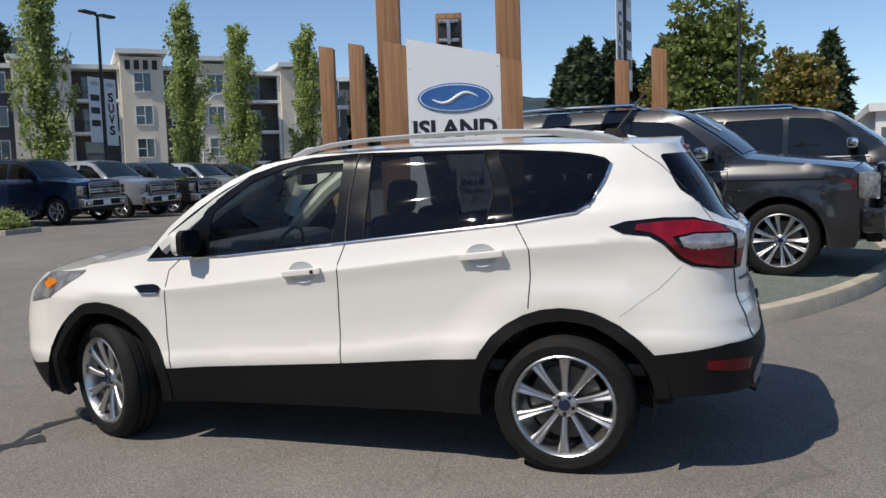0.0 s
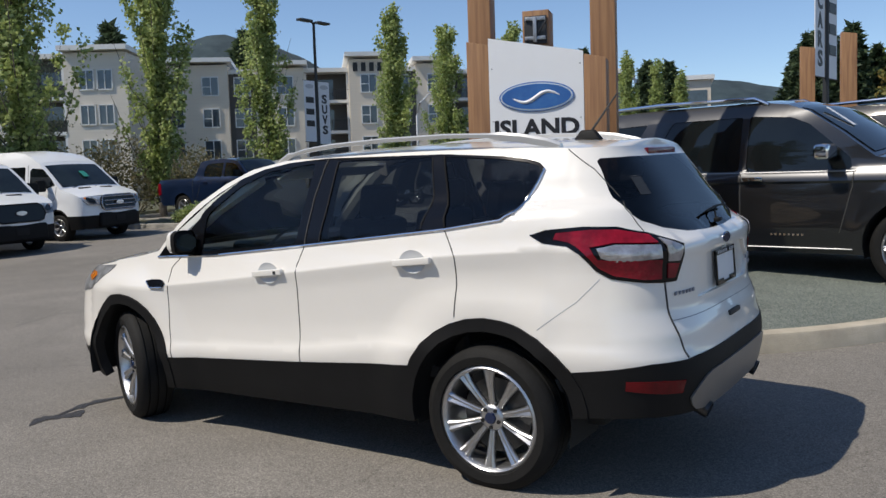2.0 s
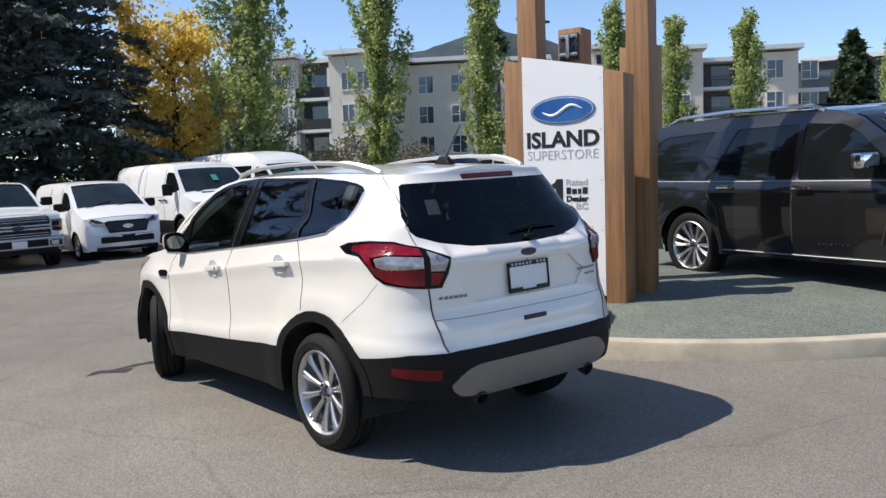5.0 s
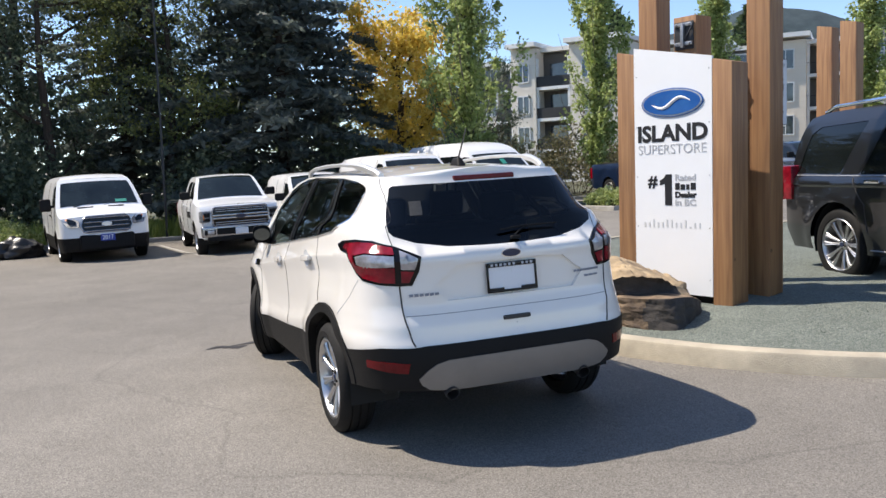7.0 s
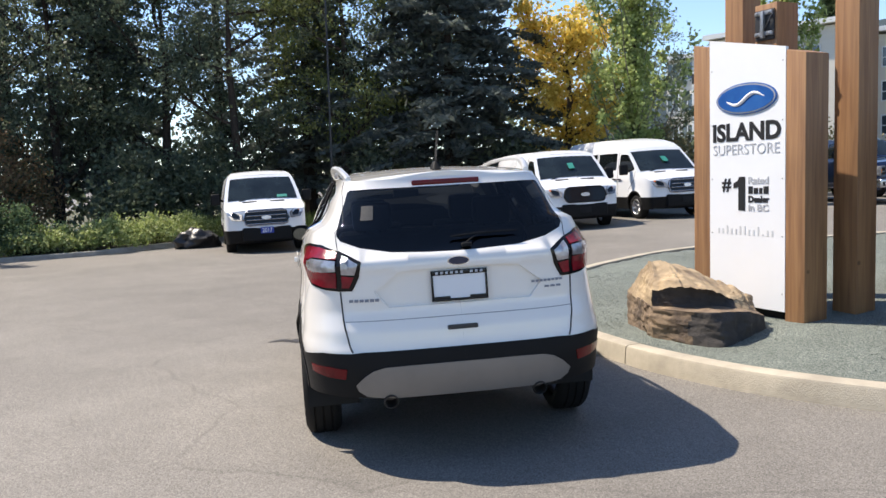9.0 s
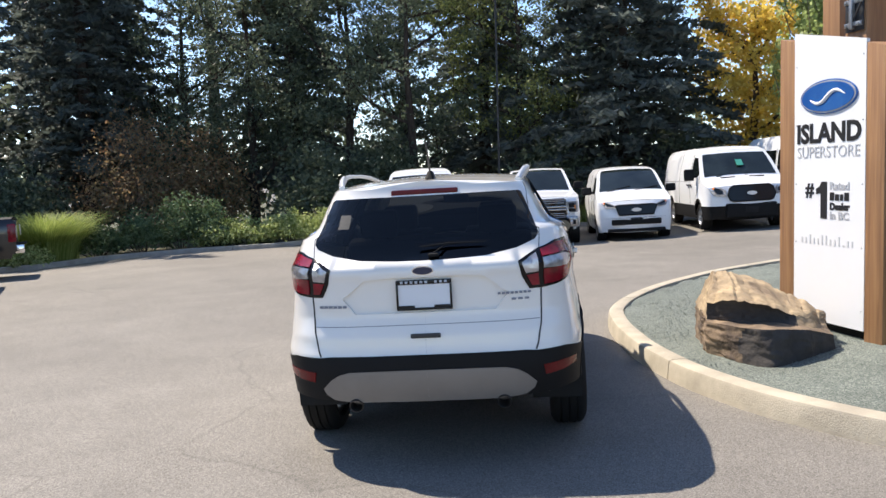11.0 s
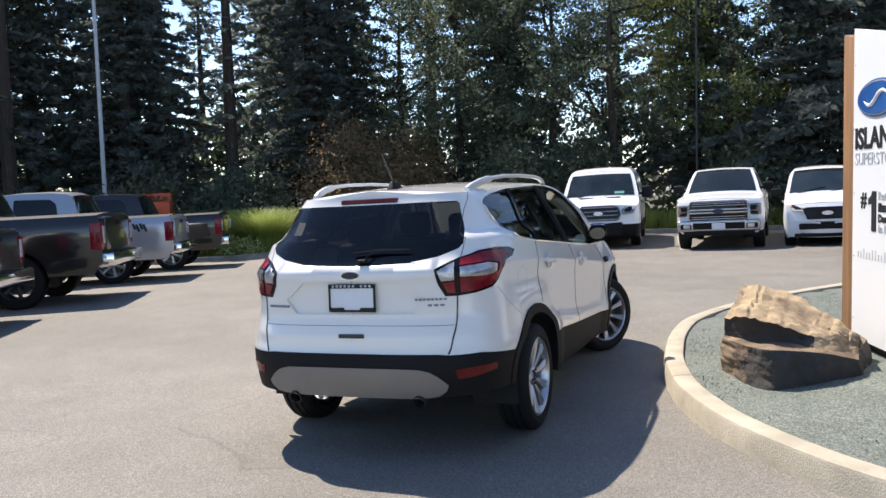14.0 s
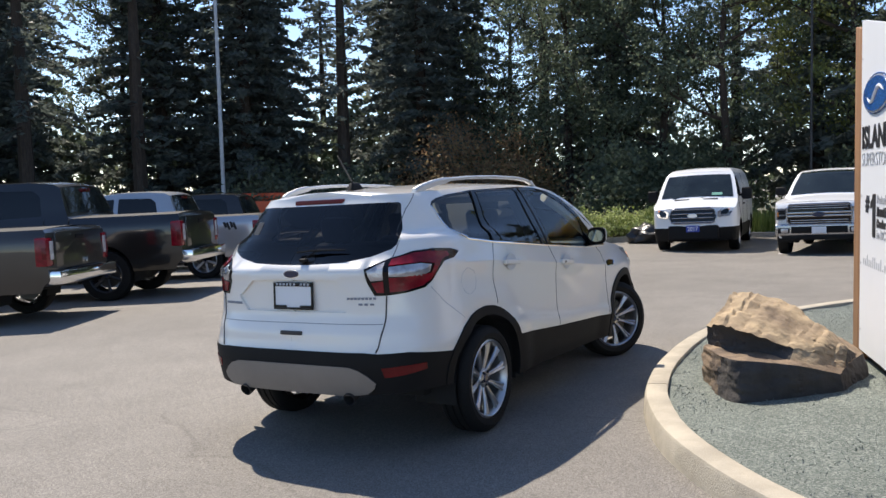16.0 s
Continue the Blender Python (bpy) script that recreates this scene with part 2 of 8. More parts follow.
M_LENS_WHITE = mat("white_lens", (0.62, 0.60, 0.60), 0.2, coat=0.6, grain=0.4, scale=14)
M_CLEAR_LENS = mat("clear_lens", (0.55, 0.53, 0.54), 0.14, metal=0.55, coat=0.6, grain=0.5, scale=12, bump=0.25, bump_scale=30)
M_HEAD = mat("headlight_lens", (0.30, 0.305, 0.315), 0.38, metal=0.15, coat=0.0, spec=0.3, grain=0.8, scale=14, bump=0.1, bump_scale=20)
M_AMBER = mat("amber_lens", (0.75, 0.22, 0.02), 0.15, coat=1.0)
M_GLASS_FRONT = glass("window_glass", (0.88, 0.95, 0.91), ior=1.42)
M_GLASS_DARK = glass("privacy_glass", (0.20, 0.21, 0.22))
M_GLASS_FAR = mat("tinted_glass", (0.020, 0.028, 0.029), 0.04, spec=0.5, grain=0.6, scale=1.6)
M_GLASS_DEEP = mat("deep_tinted_glass", (0.009, 0.012, 0.013), 0.03, spec=0.5, grain=0.5, scale=1.6)
M_SEAT = mat("seat_leather", (0.030, 0.030, 0.031), 0.5, grain=0.2, scale=10)
M_TRIM = mat("interior_trim", (0.60, 0.60, 0.56), 0.7, grain=0.1, scale=8)
M_DARK = mat("dark_underside", (0.010, 0.010, 0.010), 0.9)
M_GAP = mat("shut_line", (0.05, 0.048, 0.045), 0.8)
M_PLATE = mat("plate_white", (0.72, 0.73, 0.75), 0.4)
M_PLATE_BLUE = mat("plate_blue", (0.02, 0.05, 0.32), 0.4)
M_ORANGE = mat("orange_paint", (0.75, 0.10, 0.02), 0.5, grain=0.2, scale=3)
M_LETTER = mat("letter_metal", (0.20, 0.22, 0.27), 0.35, metal=0.2)
M_STICKER = mat("sticker_grey", (0.035, 0.037, 0.040), 0.6, grain=0.5, scale=60)
M_GREEN_TAG = mat("green_tag", (0.03, 0.26, 0.20), 0.5)
M_LINE = mat("worn_line_paint", (0.55, 0.54, 0.51), 0.8, grain=0.5, scale=14, color2=(0.20, 0.19, 0.17))
M_BAG = mat("black_bag", (0.012, 0.012, 0.013), 0.35, bump=0.9, bump_scale=9, grain=0.1)


# ---- mesh helpers ----
def slope(y, x=0.0):
    """The lot climbs gently towards +y and dips a little towards the row of vans."""
    d = min(1.0, max(0.0, (-6.0 - x) / 12.0))
    dip = 0.2 * d * d * (3 - 2 * d) * min(1.0, max(0.0, (7.0 - y) / 4.0))
    low = 0.028 * min(11.0, max(0.0, -4.0 - y))
    return (0.03 * min(16.0, y) if y > 0 else 0.006 * max(-16.0, y)) - dip - low


def part(name, bm, material, parent, label="", smooth=True, angle=35):
    """Links a bmesh as one mesh object under a thing or a part."""
    me = bpy.data.meshes.new(name)
    bmesh.ops.recalc_face_normals(bm, faces=bm.faces)
    bm.to_mesh(me)
    bm.free()
    return mesh_part(name, me, material, parent, label, smooth, angle)


def mesh_part(name, me, material, parent, label="", smooth=True, angle=35):
    ob = new(name, me)
    for mm in (material if isinstance(material, (list, tuple)) else [material]):
        me.materials.append(mm)
    if smooth and len(me.polygons):
        me.polygons.foreach_set("use_smooth", [True] * len(me.polygons))
        if angle:
            me.set_sharp_from_angle(angle=radians(angle))
    ob.parent = parent
    if label:
        tagged(ob, label)
    return ob


def thing(name, m, label, category, group="", kind=""):
    ob = new(name)
    ob.empty_display_size = 0.2
    ob.matrix_world = m
    return tagged(ob, label, category, group, kind)


def box(bm, c, s, m=None, bevel=0.0, seg=2, taper=None):
    r = bmesh.ops.create_cube(bm, size=1.0)
    vs = r["verts"]
    for v in vs:
        k = 1.0
        if taper and v.co.z > 0:
            k = taper
        v.co = Vector((v.co.x * s[0] * k, v.co.y * s[1] * k, v.co.z * s[2]))
    if bevel:
        es = list({e for v in vs for e in v.link_edges})
        q = bmesh.ops.bevel(bm, geom=es, offset=bevel, segments=seg, affect='EDGES', profile=0.6)
        vs = list({v for f in q["faces"] for v in f.verts} | {v for v in vs if v.is_valid})
    t = Matrix.Translation(c) @ (m if m else Matrix.Identity(4))
    for v in vs:
        v.co = t @ v.co
    return vs


def tube(bm, pts, r, seg=8, cap=True):
    pts = [Vector(p) for p in pts]
    rs = r if isinstance(r, (list, tuple)) else [r] * len(pts)
    rings = []
    up = Vector((0, 0, 1))
    for i, p in enumerate(pts):
        d = (pts[min(i + 1, len(pts) - 1)] - pts[max(i - 1, 0)]).normalized()
        a = d.cross(up if abs(d.z) < 0.95 else Vector((1, 0, 0))).normalized()
        b = d.cross(a)
        rings.append([bm.verts.new(p + (a * math.cos(2 * math.pi * k / seg) + b * math.sin(2 * math.pi * k / seg)) * rs[i]) for k in range(seg)])
    for i in range(len(rings) - 1):
        for k in range(seg):
            bm.faces.new((rings[i][k], rings[i][(k + 1) % seg], rings[i + 1][(k + 1) % seg], rings[i + 1][k]))
    if cap:
        bm.faces.new(rings[0][::-1])
        bm.faces.new(rings[-1])


def lathe(bm, prof, seg=32, m=None):
    """Turns (radius, along) pairs round the y axis."""
    m = m or Matrix.Identity(4)
    rings = []
    for r, h in prof:
        if r < 1e-5:
            rings.append([bm.verts.new(m @ Vector((0, h, 0)))])
        else:
            rings.append([bm.verts.new(m @ Vector((r * math.cos(2 * math.pi * k / seg), h, r * math.sin(2 * math.pi * k / seg)))) for k in range(seg)])
    for a, b in zip(rings, rings[1:]):
        for k in range(seg):
            q = [a[k % len(a)], a[(k + 1) % len(a)], b[(k + 1) % len(b)], b[k % len(b)]]
            q = list(dict.fromkeys(q))
            if len(q) > 2:
                bm.faces.new(q)


def prism(bm, poly, depth, place):
    """Extrudes a polygon (a, b) by depth; place(a, b, h) gives its points."""
    lo = [bm.verts.new(place(a, b, 0.0)) for a, b in poly]
    hi = [bm.verts.new(place(a, b, depth)) for a, b in poly]
    bm.faces.new(lo[::-1])
    bm.faces.new(hi)
    n = len(poly)
    for i in range(n):
        bm.faces.new((lo[i], lo[(i + 1) % n], hi[(i + 1) % n], hi[i]))


def interp(x, xs, ys):
    """Smooth interpolation through points (monotone cubic)."""
    if x <= xs[0]:
        return ys[0]
    if x >= xs[-1]:
        return ys[-1]
    i = 0
    while x > xs[i + 1]:
        i += 1
    n = len(xs)
    d = [(ys[k + 1] - ys[k]) / (xs[k + 1] - xs[k]) for k in range(n - 1)]

    def tan(k):
        if k == 0:
            return d[0]
        if k == n - 1:
            return d[-1]
        return 0.0 if d[k - 1] * d[k] <= 0 else 2 * d[k - 1] * d[k] / (d[k - 1] + d[k])
    h = xs[i + 1] - xs[i]
    t = (x - xs[i]) / h
    return ((2 * t**3 - 3 * t**2 + 1) * ys[i] + (t**3 - 2 * t**2 + t) * h * tan(i)
            + (-2 * t**3 + 3 * t**2) * ys[i + 1] + (t**3 - t**2) * h * tan(i + 1))


def inside(p, poly):
    x, y = p
    c = False
    j = len(poly) - 1
    for i in range(len(poly)):
        xi, yi = poly[i]
        xj, yj = poly[j]
        if (yi > y) != (yj > y) and x < (xj - xi) * (y - yi) / (yj - yi) + xi:
            c = not c
        j = i
    return c


def dense(poly, step, closed=True):
    out = []
    n = len(poly)
    for i in range(n if closed else n - 1):
        a, b = poly[i], poly[(i + 1) % n]
        k = max(1, int(math.hypot(b[0] - a[0], b[1] - a[1]) / step + 0.5))
        out += [(a[0] + (b[0] - a[0]) * j / k, a[1] + (b[1] - a[1]) * j / k) for j in range(k)]
    if not closed:
        out.append(poly[-1])
    return out


def rounded(poly, r, seg=3, keep=()):
    """Rounds the corners of a polygon."""
    out = []
    n = len(poly)
    for i in range(n):
        p, a, b = Vector(poly[i]), Vector(poly[i - 1]), Vector(poly[(i + 1) % n])
        if i in keep:
            out.append(tuple(p))
            continue
        k = min(r, (a - p).length * 0.45, (b - p).length * 0.45)
        s, e = p + (a - p).normalized() * k, p + (b - p).normalized() * k
        for j in range(seg + 1):
            t = j / seg
            out.append(tuple(s * (1 - t)**2 + p * 2 * t * (1 - t) + e * t * t))
    return out


from mathutils.geometry import delaunay_2d_cdt


def cut_sheet(outer, regions, step, lines=()):
    """Cuts a flat outline into the given regions (name, polygon; the first that holds a point wins; 'void' is left out).
    Returns points and, for each region name, triangles."""
    verts, edges = [], []

    def ring(poly):
        d = dense(poly, step)
        b = len(verts)
        verts.extend(Vector(p) for p in d)
        edges.extend((b + i, b + (i + 1) % len(d)) for i in range(len(d)))
    ring(outer)
    for _, p in regions:
        ring(p)
    for ln in lines:
        d = dense(ln, step, False)
        b = len(verts)
        verts.extend(Vector(p) for p in d)
        edges.extend((b + i, b + i + 1) for i in range(len(d) - 1))
    edge_pts = np.array([tuple(v) for v in verts])
    xs = [p[0] for p in outer]
    ys = [p[1] for p in outer]
    row = 0
    y = min(ys) + step * 0.5
    while y < max(ys):
        x = min(xs) + step * (0.5 if row % 2 else 1.0)
        while x < max(xs):
            if inside((x, y), outer) and np.min((edge_pts[:, 0] - x)**2 + (edge_pts[:, 1] - y)**2) > (0.55 * step)**2:
                verts.append(Vector((x, y)))
            x += step
        y += step * 0.87
        row += 1
    co, _, faces, *_ = delaunay_2d_cdt(verts, edges, [], 0, 1e-5)
    out = {}
    for f in faces:
        c = ((co[f[0]].x + co[f[1]].x + co[f[2]].x) / 3, (co[f[0]].y + co[f[1]].y + co[f[2]].y) / 3)
        if not inside(c, outer):
            continue
        name = "body"
        for nm, p in regions:
            if inside(c, p):
                name = nm
                break
        if name != "void":
            out.setdefault(name, []).append(tuple(f))
    return co, out


def sheet_part(name, co, tris, surf, material, parent, label="", lift=0.0, depth=0.0, flip=False, angle=30, even=False):
    """One region of a cut sheet, laid onto the surface surf(u, v, lift)."""
    used = sorted({i for t in tris for i in t})
    ix = {v: k for k, v in enumerate(used)}
    pts = [surf(co[i].x, co[i].y, lift) for i in used]
    fs = [tuple(ix[i] for i in (t[::-1] if flip else t)) for t in tris]
    if depth:
        n = len(pts)
        pts += [surf(co[i].x, co[i].y, lift - depth) for i in used]
        cnt = {}
        for t in fs:
            for a, b in zip(t, t[1:] + t[:1]):
                cnt[(a, b)] = 1
        for (a, b) in list(cnt):
            if (b, a) not in cnt:
                fs.append((b, a, a + n))
                fs.append((b, a + n, b + n))
    me = bpy.data.meshes.new(name)
    me.from_pydata([tuple(p) for p in pts], [], fs)
    me.validate()
    ob = mesh_part(name, me, material, parent, label, True, angle)
    if even:
        ns = []
        for i in used:
            u, v = co[i].x, co[i].y
            a = surf(u + 0.008, v, 0.0) - surf(u - 0.008, v, 0.0)
            b = surf(u, v + 0.008, 0.0) - surf(u, v - 0.008, 0.0)
            q = a.cross(b)
            q = q.normalized() if q.length > 1e-9 else Vector((0, 0, 1))
            ns.append(tuple(-q if flip else q))
        me.normals_split_custom_set_from_vertices(ns)
    return ob


def words(name, body, size, m, material, parent, depth=0.002, label="", bold=0.0, width=1.0):
    """Raised lettering in the built-in font, turned into a mesh; m puts its left baseline, x to the right, y up."""
    cu = bpy.data.curves.new(name, 'FONT')
    cu.body = body
    cu.size = size
    cu.extrude = depth
    cu.offset = bold
    cu.resolution_u = 3
    tmp = bpy.data.objects.new(name, cu)
    scene.collection.objects.link(tmp)
    dg = bpy.context.evaluated_depsgraph_get()
    me = bpy.data.meshes.new_from_object(tmp.evaluated_get(dg))
    bpy.data.objects.remove(tmp)
    xs = [v.co.x for v in me.vertices]
    k = width / (max(xs) - min(xs)) if width else 1.0
    x0 = min(xs)
    for v in me.vertices:
        v.co.x = (v.co.x - x0) * k
    me.materials.clear()
    # one object for each letter: pieces that stand over one another belong together
    bm = bmesh.new()
    bm.from_mesh(me)
    left, groups = set(bm.verts), []
    while left:
        stack, isle = [next(iter(left))], set()
        while stack:
            v = stack.pop()
            if v in left:
                left.discard(v)
                isle.add(v)
                stack += [e.other_vert(v) for e in v.link_edges]
        groups.append((min(v.co.x for v in isle), max(v.co.x for v in isle), isle))
    merged = []
    for lo, hi, isle in sorted(groups, key=lambda q: q[0]):
        if merged and lo < merged[-1][1] - 0.3 * (hi - lo):
            merged[-1] = (merged[-1][0], max(hi, merged[-1][1]), merged[-1][2] | isle)
        else:
            merged.append((lo, hi, isle))
    for lo, hi, isle in merged:
        vs = sorted(isle, key=lambda v: v.index)
        ix = {v: k for k, v in enumerate(vs)}
        one = bpy.data.meshes.new(name)
        one.from_pydata([tuple(v.co) for v in vs], [], [[ix[v] for v in fc.verts] for fc in bm.faces if fc.verts[0] in isle])
        ob = mesh_part(name, one, material, parent, label, False)
        ob.matrix_local = m
    bm.free()
    bpy.data.meshes.remove(me)


# ---- ground ----
def ground_sheet():
    xs = [-3000, -800, -300, -120, -60] + [x for x in range(-44, 31, 2)] + [45, 90, 300, 900, 3000]
    ys = [-3000, -800, -300, -90, -40] + [y for y in range(-30, 31, 2)] + [45, 80, 150, 400, 1000, 3000]
    bm = bmesh.new()
    g = [[bm.verts.new((x, y, slope(y, x))) for y in ys] for x in xs]
    for i in range(len(xs) - 1):
        for j in range(len(ys) - 1):
            bm.faces.new((g[i][j], g[i + 1][j], g[i + 1][j + 1], g[i][j + 1]))
    ob = part("ground", bm, M_ASPHALT, None)
    tagged(ob, "grey weathered asphalt of a sloping parking lot", "ground", kind="structure")


ground_sheet()

KERB = [(4.10, 7.0), (3.70, 5.3), (3.30, 4.3), (2.80, 3.42), (2.32, 2.80), (1.88, 2.40), (1.42, 2.08), (1.02, 1.88), (0.50, 1.68), (-0.20, 1.52), (-0.75, 1.45), (-1.5, 1.40), (-2.35, 1.45), (-3.2, 1.72),
        (-3.95, 2.10), (-4.6, 2.55), (-5.3, 3.15), (-5.9, 3.85), (-6.5, 4.7), (-6.9, 5.9), (-7.0, 8.0), (-6.6, 10.6), (-4.6, 14.2), (-1.0, 16.0), (2.5, 15.0), (4.0, 11.5)]


def smooth_loop(pts, step):
    """A closed loop through points, resampled at even steps."""
    n = len(pts)
    out = []
    for i in range(n):
        p0, p1, p2, p3 = (Vector(pts[(i + k) % n]) for k in (-1, 0, 1, 2))
        m = max(2, int((p2 - p1).length / step))
        for j in range(m):
            t = j / m
            out.append(0.5 * ((2 * p1) + (p2 - p0) * t + (2 * p0 - 5 * p1 + 4 * p2 - p3) * t * t + (3 * p1 - p0 - 3 * p2 + p3) * t ** 3))
    return out


def inset(loop, d):
    n = len(loop)
    out = []
    for i in range(n):
        t = (loop[(i + 1) % n] - loop[i - 1]).normalized()
        out.append(loop[i] + Vector((t.y, -t.x)) * d)
    return out


LOOP = smooth_loop(KERB, 0.16)
_area = sum(a.x * b.y - b.x * a.y for a, b in zip(LOOP, LOOP[1:] + LOOP[:1]))
INW = -1.0 if _area > 0 else 1.0


def kerb_island():
    """Concrete kerb in cast lengths round a gravel island."""
    kerb = thing("kerb", Matrix.Identity(4), "pale beige concrete kerb round the gravel island", "kerb", kind="structure")
    prof = [(0.0, -0.05), (0.012, 0.125), (0.022, 0.145), (0.045, 0.152), (0.15, 0.152), (0.165, 0.145), (0.17, 0.05)]
    rings = [inset(LOOP, INW * d) for d, _ in prof]
    n = len(LOOP)
    seg = 19
    starts = list(range(0, n, seg))
    for s in starts:
        e = min(s + seg, n)
        bm = bmesh.new()
        prev = None
        for i in range(s, e + 1):
            k = i % n
            cur = []
            for (d, h), r in zip(prof, rings):
                p = Vector(r[k])
                if i == s or i == e:
                    q = Vector(r[(k + (1 if i == s else -1)) % n])
                    p = p.lerp(q, 0.035)
                cur.append(bm.verts.new((p.x, p.y, slope(p.y, p.x) + h)))
            if prev:
                for a in range(len(cur) - 1):
                    bm.faces.new((prev[a], prev[a + 1], cur[a + 1], cur[a]))
            else:
                bm.faces.new(cur)
            prev = cur
        bm.faces.new(prev)
        part("kerb_length", bm, M_CONCRETE, kerb)
    top = inset(LOOP, INW * 0.168)
    bm = bmesh.new()
    rr = random.Random(3)
    co, reg = cut_sheet([tuple(p) for p in top], [], 0.45)
    vs = []
    for p in co:
        d = min((Vector((p.x, p.y)) - q).length for q in top)
        vs.append(bm.verts.new((p.x, p.y, slope(p.y, p.x) + 0.118 + 0.10 * min(1, d / 2.5) + rr.uniform(-0.012, 0.012))))
    for t in reg["body"]:
        bm.faces.new([vs[i] for i in t])
    g = part("gravel_bed", bm, M_GRAVEL, None, angle=0)
    tagged(g, "grey-green crushed gravel bed inside the kerb", "gravel", kind="structure")
    # loose stones
    vv, ff = [], []
    lim = [tuple(p) for p in top]
    cnt = 0
    while cnt < 14000:
        x, y = rr.uniform(-6, 4.0), rr.uniform(1.4, 6.5)
        if not inside((x, y), lim):
            continue
        d = min((Vector((x, y)) - q).length for q in top[::3])
        z = slope(y) + 0.118 + 0.10 * min(1, d / 2.5)
        s = rr.uniform(0.004, 0.010)
        b = len(vv)
        a = rr.uniform(0, 6.28)
        for k in range(4):
            vv.append((x + s * math.cos(a + k * 1.57) * rr.uniform(.6, 1), y + s * math.sin(a + k * 1.57) * rr.uniform(.6, 1), z - 0.004))
        vv.append((x + rr.uniform(-.4, .4) * s, y + rr.uniform(-.4, .4) * s, z + s * rr.uniform(.5, .9)))
        ff += [(b, b + 1, b + 4), (b + 1, b + 2, b + 4), (b + 2, b + 3, b + 4), (b + 3, b, b + 4)]
        cnt += 1
    me = bpy.data.meshes.new("loose_stones")
    me.from_pydata(vv, [], ff)
    M_STONES = leaf_mat("stone_chips", (0.14, 0.162, 0.142), (0.27, 0.29, 0.255), 0.0, 0.9)
    st = mesh_part("loose_stones", me, M_STONES, None, smooth=False)
    tagged(st, "loose grey-green stone chips on the gravel bed", "gravel", kind="stuff")


kerb_island()


def island_z(x, y):
    d = min((Vector((x, y)) - q).length for q in LOOP)
    return slope(y) + 0.118 + 0.10 * min(1, max(0, d - 0.17) / 2.5)


# ---- sign ----
SIGN_A = math.atan2(0.268, 0.858)


def timber_post(name, x, y, z0, z1, s=0.25, slant=0.0, turn=SIGN_A, label="", category="post", parent=None, s2=None):
    """A squared, stained timber post with eased edges and a slanted top."""
    bm = bmesh.new()
    s2 = s2 or s
    vs = box(bm, (0, 0, (z1 - z0) / 2), (s, s2, z1 - z0), None, 0.008, 2)
    for v in vs:
        if v.is_valid and v.co.z > (z1 - z0) * 0.9:
            v.co.z += slant * v.co.x / s
    if parent:
        ob = part(name, bm, M_TIMBER, parent, label)
    else:
        ob = part(name, bm, M_TIMBER, None)
        tagged(ob, label, category)
    ob.matrix_world = pose(x, y, z0, 0, 0, math.degrees(turn))
    return ob


